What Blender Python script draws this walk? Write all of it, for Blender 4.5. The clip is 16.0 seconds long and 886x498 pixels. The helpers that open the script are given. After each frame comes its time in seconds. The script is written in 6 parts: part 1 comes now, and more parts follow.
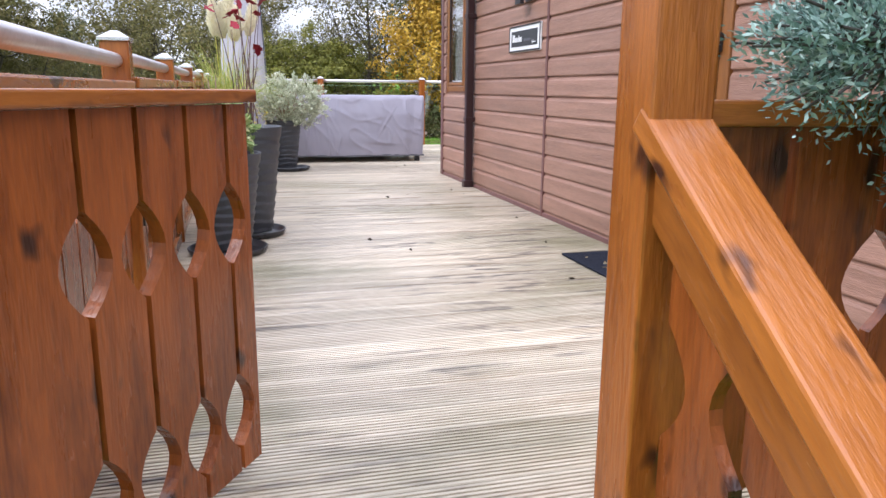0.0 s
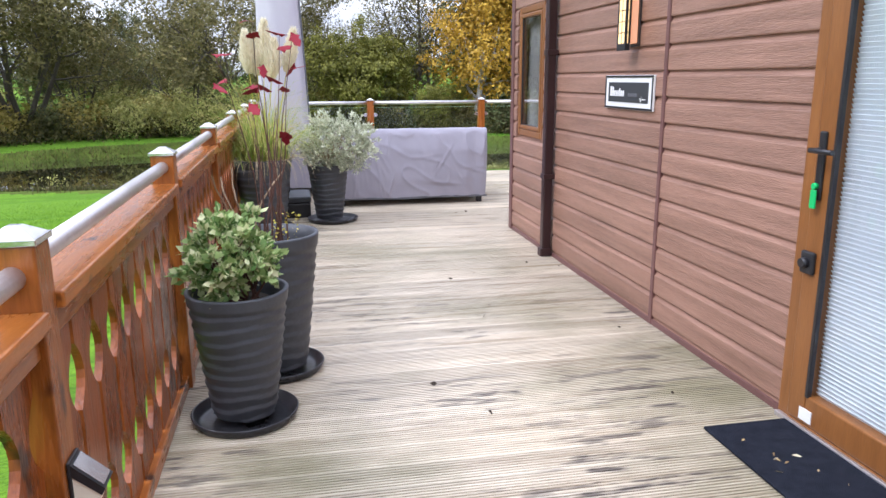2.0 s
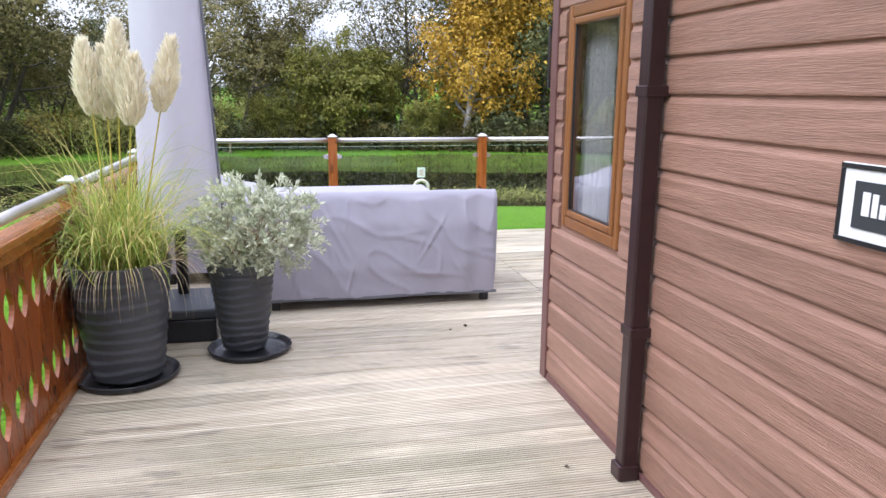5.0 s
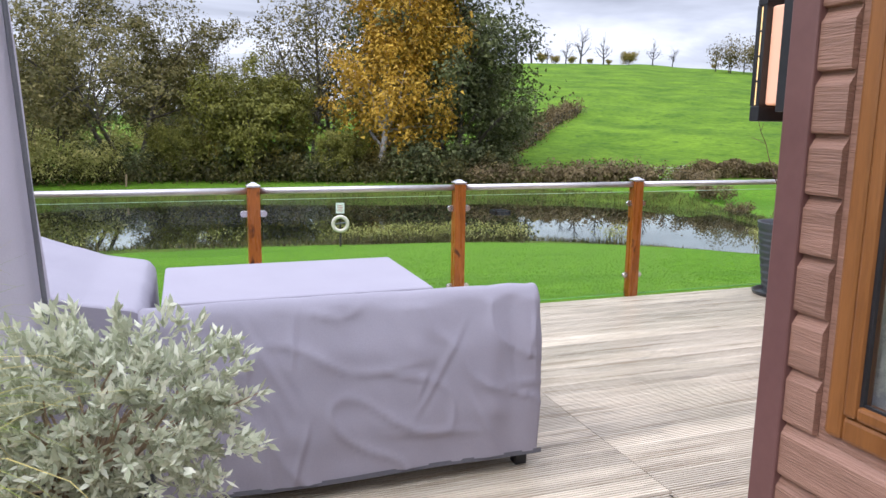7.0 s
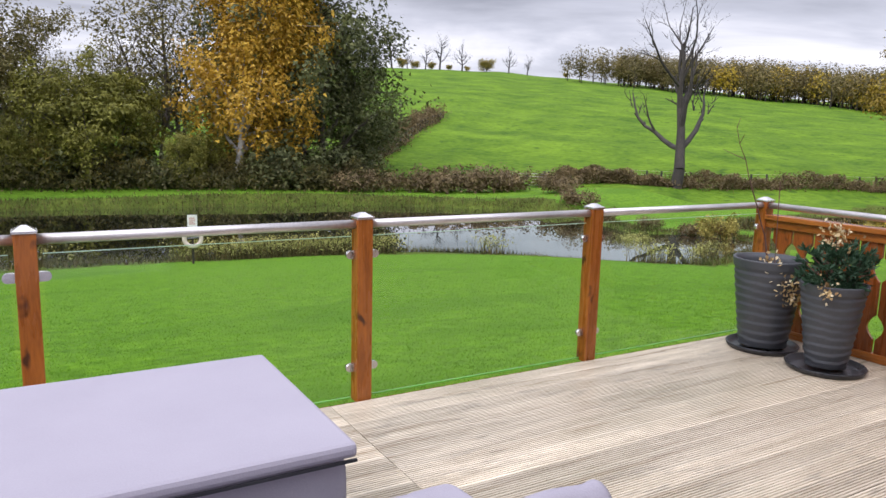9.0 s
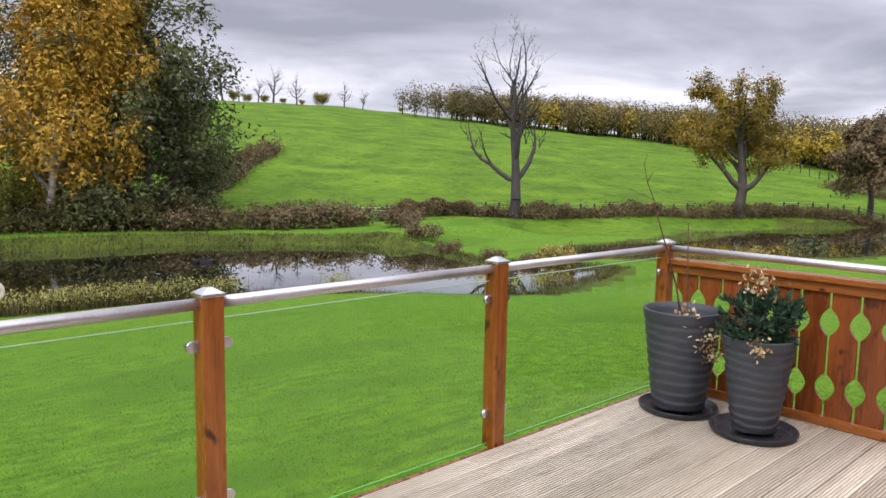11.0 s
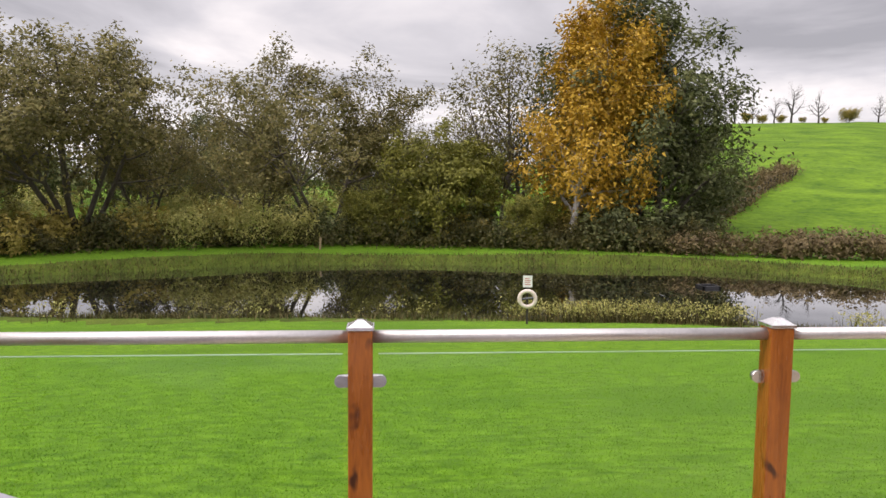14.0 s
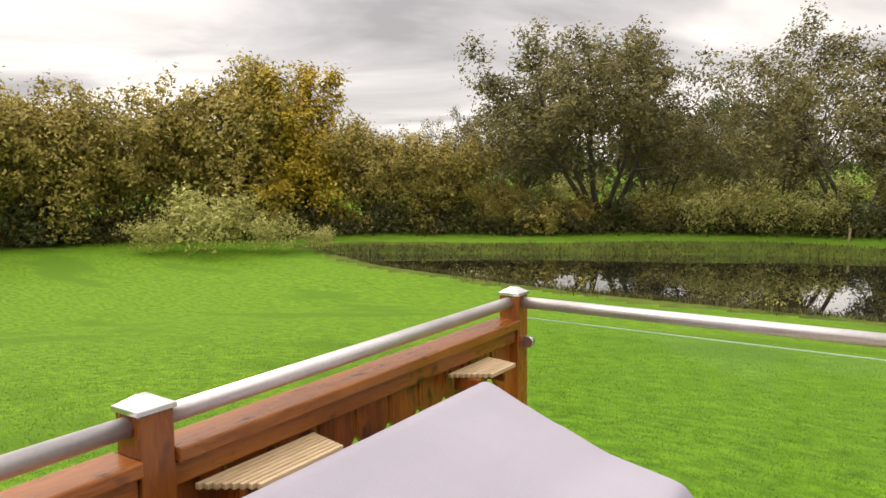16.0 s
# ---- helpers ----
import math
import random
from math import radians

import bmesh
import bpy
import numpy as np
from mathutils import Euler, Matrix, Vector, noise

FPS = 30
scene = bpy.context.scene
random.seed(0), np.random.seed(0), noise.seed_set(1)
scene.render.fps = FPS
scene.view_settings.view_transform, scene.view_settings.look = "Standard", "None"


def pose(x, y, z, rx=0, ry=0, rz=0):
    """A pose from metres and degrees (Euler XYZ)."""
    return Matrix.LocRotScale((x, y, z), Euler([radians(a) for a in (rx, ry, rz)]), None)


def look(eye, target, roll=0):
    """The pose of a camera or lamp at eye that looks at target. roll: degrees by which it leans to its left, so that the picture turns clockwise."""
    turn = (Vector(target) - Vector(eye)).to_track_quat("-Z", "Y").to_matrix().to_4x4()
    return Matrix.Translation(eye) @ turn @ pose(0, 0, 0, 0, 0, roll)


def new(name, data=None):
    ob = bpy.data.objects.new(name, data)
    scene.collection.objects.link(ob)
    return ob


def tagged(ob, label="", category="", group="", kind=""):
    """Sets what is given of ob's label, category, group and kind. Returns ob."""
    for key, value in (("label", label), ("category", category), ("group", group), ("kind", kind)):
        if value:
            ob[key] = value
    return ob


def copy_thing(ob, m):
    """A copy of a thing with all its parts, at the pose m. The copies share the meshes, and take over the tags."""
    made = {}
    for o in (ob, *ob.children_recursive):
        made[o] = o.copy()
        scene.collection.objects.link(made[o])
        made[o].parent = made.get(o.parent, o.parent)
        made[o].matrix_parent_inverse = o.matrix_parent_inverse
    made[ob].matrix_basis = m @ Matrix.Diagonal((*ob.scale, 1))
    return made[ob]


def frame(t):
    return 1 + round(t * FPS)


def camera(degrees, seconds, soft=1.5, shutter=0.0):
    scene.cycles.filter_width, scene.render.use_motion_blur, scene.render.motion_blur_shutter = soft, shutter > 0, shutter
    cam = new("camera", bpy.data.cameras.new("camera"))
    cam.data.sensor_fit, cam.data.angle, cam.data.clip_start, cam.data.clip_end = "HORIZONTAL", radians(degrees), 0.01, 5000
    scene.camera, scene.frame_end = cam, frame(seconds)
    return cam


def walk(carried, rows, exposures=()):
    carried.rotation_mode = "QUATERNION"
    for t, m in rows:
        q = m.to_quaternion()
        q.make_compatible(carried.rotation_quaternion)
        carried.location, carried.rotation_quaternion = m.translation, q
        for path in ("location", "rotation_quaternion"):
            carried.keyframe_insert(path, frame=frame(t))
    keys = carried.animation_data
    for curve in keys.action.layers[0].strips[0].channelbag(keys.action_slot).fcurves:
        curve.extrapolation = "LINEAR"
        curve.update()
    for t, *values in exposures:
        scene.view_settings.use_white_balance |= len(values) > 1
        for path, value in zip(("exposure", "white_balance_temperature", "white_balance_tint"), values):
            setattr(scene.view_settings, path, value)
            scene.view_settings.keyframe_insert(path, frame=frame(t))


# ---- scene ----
cam = camera(62.6, 16.0)
PATH = [
    (0, (0.441, -0.347, 0.911), (0.958, 1.537, 0.484), 0.5),
    (0.5, (0.52, 0.093, 0.995), (1.023, 1.973, 0.533), -0.4),
    (1, (0.49, 0.407, 1.122), (0.955, 2.296, 0.657), -0.2),
    (1.5, (0.53, 0.65, 1.232), (0.984, 2.536, 0.745), 0.8),
    (2, (0.593, 0.918, 1.387), (0.977, 2.827, 0.93), -0.2),
    (2.5, (0.643, 1.298, 1.473), (1.063, 3.206, 1.047), -0.1),
    (3, (0.771, 1.683, 1.502), (1.226, 3.582, 1.074), -0.9),
    (5.5, (1.186, 4.382, 1.568), (1.603, 6.293, 1.146), 0.6),
    (6, (1.166, 4.979, 1.564), (1.588, 6.893, 1.168), 0.2),
    (6.5, (1.193, 5.536, 1.568), (1.757, 7.421, 1.203), -0.3),
    (7, (1.217, 6.092, 1.575), (1.876, 7.949, 1.231), 0.8),
    (7.5, (1.235, 6.574, 1.593), (2.032, 8.377, 1.258), 1.2),
    (8, (1.393, 7.058, 1.578), (2.331, 8.79, 1.233), 1.4),
    (10.5, (1.972, 8.924, 1.601), (3.041, 10.593, 1.333), 1.2),
    (11, (2.07, 8.987, 1.612), (3.424, 10.441, 1.385), 1.0),
    (11.5, (2.096, 8.965, 1.623), (3.653, 10.205, 1.432), 1.1),
    (12, (2.087, 8.961, 1.628), (3.69, 10.147, 1.475), 1.3),
    (12.5, (2.041, 8.991, 1.627), (3.49, 10.362, 1.488), 1.3),
    (13, (1.999, 9.053, 1.61), (3.082, 10.728, 1.463), 1.0),
    (13.5, (1.863, 9.004, 1.624), (2.49, 10.896, 1.46), 1.0),
    (14, (1.784, 9.012, 1.628), (1.949, 10.997, 1.448), 0.6),
    (14.5, (1.7, 9.021, 1.614), (1.444, 10.995, 1.42), 0.3),
    (15, (1.63, 9.006, 1.614), (1.02, 10.899, 1.408), -0.1),
    (15.5, (1.582, 9.003, 1.605), (0.705, 10.789, 1.396), -0.6),
    (16, (1.56, 8.959, 1.628), (0.452, 10.609, 1.408), -0.5),
]
walk(cam, [(t, look(eye, target, roll)) for t, eye, target, roll in PATH],
     exposures=[(0, 0.60, 5720, 16), (3.2, 0.58, 5640, 15), (5.5, 0.60, 5680, 15), (7, 0.25, 5800, 16), (8, 0.10, 6030, 17), (10.5, 0.02, 6120, 19), (12.5, -0.10, 6250, 20), (14, 0.09, 6750, 18), (16, 0.24, 7250, 14)])

# world, sun, exposure
SUN_EL, SUN_AZ = 46.0, 259.0
world = bpy.data.worlds.new("overcast_sky")
scene.world = world
world.use_nodes = True
wn, wl = world.node_tree.nodes, world.node_tree.links
wn.clear()
w_out = wn.new("ShaderNodeOutputWorld")
w_bg = wn.new("ShaderNodeBackground")
sky = wn.new("ShaderNodeTexSky")
sky.sky_type, sky.sun_disc = "NISHITA", False
sky.sun_elevation, sky.sun_rotation = radians(SUN_EL), radians(SUN_AZ)
w_co = wn.new("ShaderNodeTexCoord")
w_sep = wn.new("ShaderNodeSeparateXYZ")
wl.new(w_co.outputs["Generated"], w_sep.inputs[0])


def w_math(op, a, b):
    n = wn.new("ShaderNodeMath")
    n.operation = op
    for i, v in enumerate((a, b)):
        if isinstance(v, (int, float)):
            n.inputs[i].default_value = v
        else:
            wl.new(v, n.inputs[i])
    return n.outputs[0]


# cloud deck: direction divided by height, so that clouds flatten towards the horizon
w_h = w_math("ADD", w_math("MAXIMUM", w_sep.outputs[2], 0.0), 0.10)
w_u = w_math("DIVIDE", w_sep.outputs[0], w_h)
w_v = w_math("DIVIDE", w_sep.outputs[1], w_h)
w_cmb = wn.new("ShaderNodeCombineXYZ")
wl.new(w_u, w_cmb.inputs[0]), wl.new(w_v, w_cmb.inputs[1])
w_n = wn.new("ShaderNodeTexNoise")
w_n.inputs["Scale"].default_value, w_n.inputs["Detail"].default_value = 0.55, 7
w_n.inputs["Roughness"].default_value, w_n.inputs["Distortion"].default_value = 0.52, 0.5
wl.new(w_cmb.outputs[0], w_n.inputs["Vector"])
w_r = wn.new("ShaderNodeValToRGB")
w_r.color_ramp.elements[0].position, w_r.color_ramp.elements[0].color = 0.36, (2.7, 2.75, 2.92, 1)
w_r.color_ramp.elements[1].position, w_r.color_ramp.elements[1].color = 0.64, (7.2, 7.1, 7.0, 1)
w_e = w_r.color_ramp.elements.new(0.5)
w_e.color = (4.5, 4.55, 4.75, 1)
wl.new(w_n.outputs["Fac"], w_r.inputs[0])
w_mix = wn.new("ShaderNodeMixRGB")
w_mix.inputs[0].default_value = 0.93
wl.new(sky.outputs[0], w_mix.inputs[1]), wl.new(w_r.outputs[0], w_mix.inputs[2])
w_up = w_math("ADD", w_math("MULTIPLY", w_math("POWER", w_math("MAXIMUM", w_sep.outputs[2], 0.0), 2.0), 4.6), 1.06)
w_mul = wn.new("ShaderNodeVectorMath")
w_mul.operation = "MULTIPLY"
# the overcast thins to a bright strip along the horizon
w_low = w_math("MULTIPLY", w_math("POWER", w_math("SUBTRACT", 1.0, w_math("MAXIMUM", w_sep.outputs[2], 0.0)), 9.0), 0.80)
w_up = w_math("ADD", w_up, w_low)
wl.new(w_mix.outputs[0], w_mul.inputs[0]), wl.new(w_up, w_mul.inputs[1])
wl.new(w_mul.outputs[0], w_bg.inputs[0])
w_bg.inputs[1].default_value = 0.11
wl.new(w_bg.outputs[0], w_out.inputs[0])

sun = new("sun", bpy.data.lights.new("sun", "SUN"))
sun.data.energy, sun.data.angle, sun.data.color = 1.5, radians(25), (1.0, 0.96, 0.9)
sun.matrix_world = look((-26, -5, 28), (0, 0, 0))


# materials
def surface(name, dark, light, scale=3.0, rough=0.6, bump=0.2, fine=40.0, stretch=(1, 1, 1), metal=0.0, vary=0.0, spots=None,
            spot_scale=5.0, spot_at=0.68, spot_stretch=None, contrast=(0.3, 0.7), spec=0.5, bump_dist=0.01):
    m = bpy.data.materials.new(name)
    m.use_nodes = True
    n, l = m.node_tree.nodes, m.node_tree.links
    b = n["Principled BSDF"]
    co, info = n.new("ShaderNodeTexCoord"), n.new("ShaderNodeObjectInfo")
    off = n.new("ShaderNodeVectorMath")
    off.operation = "MULTIPLY_ADD"
    off.inputs[1].default_value = (37.0, 23.0, 11.0)
    l.new(info.outputs["Random"], off.inputs[0]), l.new(co.outputs["Object"], off.inputs[2])

    def textured(s, st, detail=5.0, rough_n=0.55):
        mp = n.new("ShaderNodeMapping")
        mp.inputs["Scale"].default_value = [s * v for v in st]
        l.new(off.outputs[0], mp.inputs[0])
        t = n.new("ShaderNodeTexNoise")
        t.inputs["Scale"].default_value, t.inputs["Detail"].default_value, t.inputs["Roughness"].default_value = 1.0, detail, rough_n
        l.new(mp.outputs[0], t.inputs["Vector"])
        return t.outputs["Fac"]

    big, small = textured(scale, stretch), textured(fine, stretch, 3.0)
    add = n.new("ShaderNodeMixRGB")
    add.inputs[0].default_value = 0.38
    l.new(big, add.inputs[1]), l.new(small, add.inputs[2])
    ramp = n.new("ShaderNodeValToRGB")
    ramp.color_ramp.elements[0].position, ramp.color_ramp.elements[1].position = contrast
    ramp.color_ramp.elements[0].color, ramp.color_ramp.elements[1].color = (*dark, 1), (*light, 1)
    l.new(add.outputs[0], ramp.inputs[0])
    col = ramp.outputs[0]
    if vary:
        hsv, mr = n.new("ShaderNodeHueSaturation"), n.new("ShaderNodeMapRange")
        mr.inputs["To Min"].default_value, mr.inputs["To Max"].default_value = 1 - vary, 1 + vary
        l.new(info.outputs["Random"], mr.inputs[0]), l.new(mr.outputs[0], hsv.inputs["Value"]), l.new(col, hsv.inputs["Color"])
        col = hsv.outputs[0]
    if spots:
        f = textured(spot_scale, spot_stretch or stretch, 2.0)
        sr = n.new("ShaderNodeValToRGB")
        sr.color_ramp.elements[0].position, sr.color_ramp.elements[1].position = spot_at, spot_at + 0.09
        l.new(f, sr.inputs[0])
        mx = n.new("ShaderNodeMixRGB")
        mx.inputs[2].default_value = (*spots, 1)
        l.new(sr.outputs[0], mx.inputs[0]), l.new(col, mx.inputs[1])
        col = mx.outputs[0]
    l.new(col, b.inputs["Base Color"])
    b.inputs["Metallic"].default_value, b.inputs["Specular IOR Level"].default_value = metal, spec
    rr = n.new("ShaderNodeMapRange")
    rr.inputs["To Min"].default_value, rr.inputs["To Max"].default_value = max(0.02, rough - 0.12), min(1, rough + 0.12)
    l.new(big, rr.inputs[0]), l.new(rr.outputs[0], b.inputs["Roughness"])
    if bump:
        bp = n.new("ShaderNodeBump")
        bp.inputs["Strength"].default_value, bp.inputs["Distance"].default_value = bump, bump_dist
        l.new(small, bp.inputs["Height"]), l.new(bp.outputs[0], b.inputs["Normal"])
    return m


def leafy(name, a, b_, c=None, glow=0.22, rough=0.6, clump=0.0):
    """Leaves: colour by leaf, or by clump and leaf; part of the light passes through. clump: colour patches per metre."""
    m = bpy.data.materials.new(name)
    m.use_nodes = True
    n, l = m.node_tree.nodes, m.node_tree.links
    n.clear()
    out, geo, ramp = n.new("ShaderNodeOutputMaterial"), n.new("ShaderNodeNewGeometry"), n.new("ShaderNodeValToRGB")
    ramp.color_ramp.elements[0].color, ramp.color_ramp.elements[1].color = (*a, 1), (*b_, 1)
    if c:
        e = ramp.color_ramp.elements.new(0.55)
        e.color = (*c, 1)
    fac = geo.outputs["Random Per Island"]
    if clump:
        co, t, mr, mx = (n.new("ShaderNode" + k) for k in ("TexCoord", "TexNoise", "MapRange", "MixRGB"))
        t.inputs["Scale"].default_value, t.inputs["Detail"].default_value = clump, 3
        mr.inputs["From Min"].default_value, mr.inputs["From Max"].default_value = 0.34, 0.66
        mx.inputs[0].default_value = 0.42
        l.new(co.outputs["Object"], t.inputs["Vector"]), l.new(t.outputs["Fac"], mr.inputs[0])
        l.new(mr.outputs[0], mx.inputs[1]), l.new(fac, mx.inputs[2])
        fac = mx.outputs[0]
    l.new(fac, ramp.inputs[0])
    d, t, mix = n.new("ShaderNodeBsdfPrincipled"), n.new("ShaderNodeBsdfTranslucent"), n.new("ShaderNodeMixShader")
    d.inputs["Roughness"].default_value, d.inputs["Specular IOR Level"].default_value = rough, 0.25
    mix.inputs[0].default_value = glow
    l.new(ramp.outputs[0], d.inputs["Base Color"]), l.new(ramp.outputs[0], t.inputs[0])
    l.new(d.outputs[0], mix.inputs[1]), l.new(t.outputs[0], mix.inputs[2]), l.new(mix.outputs[0], out.inputs[0])
    return m


def plain_mat(name, color, rough=0.5, metal=0.0, emit=0.0, emit_color=None):
    m = bpy.data.materials.new(name)
    m.use_nodes = True
    b = m.node_tree.nodes["Principled BSDF"]
    b.inputs["Base Color"].default_value, b.inputs["Roughness"].default_value, b.inputs["Metallic"].default_value = (*color, 1), rough, metal
    if emit:
        b.inputs["Emission Color"].default_value, b.inputs["Emission Strength"].default_value = (*(emit_color or color), 1), emit
    return m


def glass_mat(name, tint=(1, 1, 1), gloss=0.035):
    """Thin clear pane: what lies behind shows, with a mirror image that grows towards grazing angles."""
    m = bpy.data.materials.new(name)
    m.use_nodes = True
    n, l = m.node_tree.nodes, m.node_tree.links
    n.clear()
    out, tr, gl, mix, fr = (n.new("ShaderNode" + k) for k in ("OutputMaterial", "BsdfTransparent", "BsdfGlossy", "MixShader", "LayerWeight"))
    fr.inputs[0].default_value = 0.5
    pw, mr = n.new("ShaderNodeMath"), n.new("ShaderNodeMapRange")
    pw.operation, pw.inputs[1].default_value = "POWER", 4.5
    mr.inputs["To Min"].default_value, mr.inputs["To Max"].default_value = gloss, 0.9
    l.new(fr.outputs["Facing"], pw.inputs[0]), l.new(pw.outputs[0], mr.inputs[0])
    tr.inputs[0].default_value, gl.inputs["Roughness"].default_value = (*tint, 1), 0.01
    l.new(mr.outputs[0], mix.inputs[0]), l.new(tr.outputs[0], mix.inputs[1]), l.new(gl.outputs[0], mix.inputs[2])
    l.new(mix.outputs[0], out.inputs[0])
    return m


STAIN = dict(scale=4, fine=30, rough=0.28, bump=0.2, vary=0.16, contrast=(0.28, 0.70))
M_POST = surface("stained_timber_upright", (0.150, 0.040, 0.007), (0.385, 0.122, 0.018), stretch=(4, 4, 0.5), spots=(0.06, 0.018, 0.007), spot_scale=11, spot_at=0.63, spot_stretch=(1, 1, 0.6), **STAIN)
M_RAIL_Y = surface("stained_timber_lengthways", (0.205, 0.060, 0.010), (0.400, 0.134, 0.021), stretch=(3, 0.5, 3), spots=(0.045, 0.015, 0.008), spot_scale=12, spot_at=0.635, spot_stretch=(1, 0.6, 1), **STAIN)
M_RAIL_X = surface("stained_timber_crossways", (0.180, 0.050, 0.009), (0.400, 0.134, 0.021), stretch=(0.5, 3, 3), spots=(0.045, 0.015, 0.008), spot_scale=12, spot_at=0.635, spot_stretch=(0.6, 1, 1), **STAIN)
M_SLAT = surface("stained_timber_slat", (0.078, 0.018, 0.005), (0.340, 0.092, 0.016), stretch=(4, 4, 0.5), spots=(0.035, 0.012, 0.007), spot_scale=11, spot_at=0.63, spot_stretch=(1, 1, 0.6), **STAIN)


def deck_material():
    """Weathered grooved boards: grain along x, each board its own tone, mildew marks, grey bleaching and green algae in patches."""
    m = bpy.data.materials.new("weathered_decking")
    m.use_nodes = True
    n, l = m.node_tree.nodes, m.node_tree.links
    b = n["Principled BSDF"]
    co, info, geo = n.new("ShaderNodeTexCoord"), n.new("ShaderNodeObjectInfo"), n.new("ShaderNodeNewGeometry")
    off = n.new("ShaderNodeVectorMath")
    off.operation = "MULTIPLY_ADD"
    off.inputs[1].default_value = (37.0, 23.0, 11.0)
    l.new(info.outputs["Random"], off.inputs[0]), l.new(co.outputs["Object"], off.inputs[2])

    def cloud(src, st, detail=4.0, rough=0.55):
        mp, t = n.new("ShaderNodeMapping"), n.new("ShaderNodeTexNoise")
        mp.inputs["Scale"].default_value = st
        t.inputs["Scale"].default_value, t.inputs["Detail"].default_value, t.inputs["Roughness"].default_value = 1.0, detail, rough
        l.new(src, mp.inputs[0]), l.new(mp.outputs[0], t.inputs["Vector"])
        return t.outputs["Fac"]

    def window(fac, lo, hi, top=1.0):
        r = n.new("ShaderNodeMapRange")
        r.inputs["From Min"].default_value, r.inputs["From Max"].default_value, r.inputs["To Max"].default_value = lo, hi, top
        l.new(fac, r.inputs[0])
        return r.outputs[0]

    def product(p, q):
        k = n.new("ShaderNodeMath")
        k.operation = "MULTIPLY"
        l.new(p, k.inputs[0]), l.new(q, k.inputs[1])
        return k.outputs[0]

    def blend(fac, col, tint, mode="MIX"):
        x = n.new("ShaderNodeMixRGB")
        x.blend_type = mode
        x.inputs[2].default_value = (*tint, 1)
        l.new(fac, x.inputs[0]), l.new(col, x.inputs[1])
        return x.outputs[0]

    own, world_co = off.outputs[0], geo.outputs["Position"]
    grain, fine = cloud(own, (0.9, 14, 14), 5), cloud(own, (9, 130, 130), 2)
    ramp, mix = n.new("ShaderNodeValToRGB"), n.new("ShaderNodeMixRGB")
    mix.inputs[0].default_value = 0.35
    l.new(grain, mix.inputs[1]), l.new(fine, mix.inputs[2]), l.new(mix.outputs[0], ramp.inputs[0])
    ramp.color_ramp.elements[0].position, ramp.color_ramp.elements[1].position = 0.34, 0.64
    ramp.color_ramp.elements[0].color, ramp.color_ramp.elements[1].color = (0.37, 0.30, 0.21, 1), (0.69, 0.61, 0.48, 1)
    hsv, mr = n.new("ShaderNodeHueSaturation"), n.new("ShaderNodeMapRange")
    mr.inputs["To Min"].default_value, mr.inputs["To Max"].default_value = 0.80, 1.13
    l.new(info.outputs["Random"], mr.inputs[0]), l.new(mr.outputs[0], hsv.inputs["Value"]), l.new(ramp.outputs[0], hsv.inputs["Color"])
    col = hsv.outputs[0]
    col = blend(window(cloud(world_co, (0.5, 0.7, 1)), 0.42, 0.62, 0.55), col, (0.49, 0.415, 0.315))
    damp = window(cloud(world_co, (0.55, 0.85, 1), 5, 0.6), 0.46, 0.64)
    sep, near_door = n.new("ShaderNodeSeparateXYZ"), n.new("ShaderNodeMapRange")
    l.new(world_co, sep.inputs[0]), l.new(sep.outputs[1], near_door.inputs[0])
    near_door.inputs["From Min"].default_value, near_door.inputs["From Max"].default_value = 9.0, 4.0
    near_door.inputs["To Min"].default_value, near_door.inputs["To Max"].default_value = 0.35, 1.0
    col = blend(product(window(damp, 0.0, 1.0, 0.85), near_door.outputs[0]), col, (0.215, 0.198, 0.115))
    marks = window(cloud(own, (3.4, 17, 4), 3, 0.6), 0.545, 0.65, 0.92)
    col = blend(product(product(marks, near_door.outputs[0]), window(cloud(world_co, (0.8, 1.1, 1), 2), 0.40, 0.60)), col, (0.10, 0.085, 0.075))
    l.new(col, b.inputs["Base Color"])
    l.new(window(grain, 0.0, 1.0, 0.70), b.inputs["Roughness"])
    b.inputs["Specular IOR Level"].default_value = 0.42
    bp = n.new("ShaderNodeBump")
    bp.inputs["Strength"].default_value, bp.inputs["Distance"].default_value = 0.35, 0.006
    l.new(mix.outputs[0], bp.inputs["Height"]), l.new(bp.outputs[0], b.inputs["Normal"])
    return m


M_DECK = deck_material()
M_CLAD = surface("brown_textured_cladding", (0.200, 0.106, 0.070), (0.375, 0.210, 0.148), scale=5, fine=46, stretch=(1, 0.30, 6), rough=0.42, bump=0.6, vary=0.09, bump_dist=0.008, contrast=(0.34, 0.68))
M_CLADTRIM = surface("brown_metal_trim", (0.12, 0.055, 0.05), (0.16, 0.075, 0.066), scale=4, fine=30, rough=0.42, bump=0.05)
M_PIPE = surface("dark_brown_plastic_pipe", (0.022, 0.0085, 0.0095), (0.036, 0.014, 0.015), scale=3, fine=25, rough=0.35, bump=0.03)
M_OAK = surface("golden_oak_foil", (0.165, 0.062, 0.016), (0.275, 0.110, 0.028), scale=4, fine=40, stretch=(4, 4, 0.4), rough=0.38, bump=0.06)
M_STEEL = surface("brushed_steel", (0.50, 0.47, 0.455), (0.68, 0.645, 0.63), scale=6, fine=70, rough=0.42, bump=0.05, metal=0.85)
M_CAP = surface("polished_cap", (0.55, 0.53, 0.52), (0.75, 0.73, 0.72), scale=8, fine=60, rough=0.22, bump=0.03, metal=0.9)
M_GLASS = glass_mat("balustrade_glass", (0.94, 0.985, 0.955), 0.022)
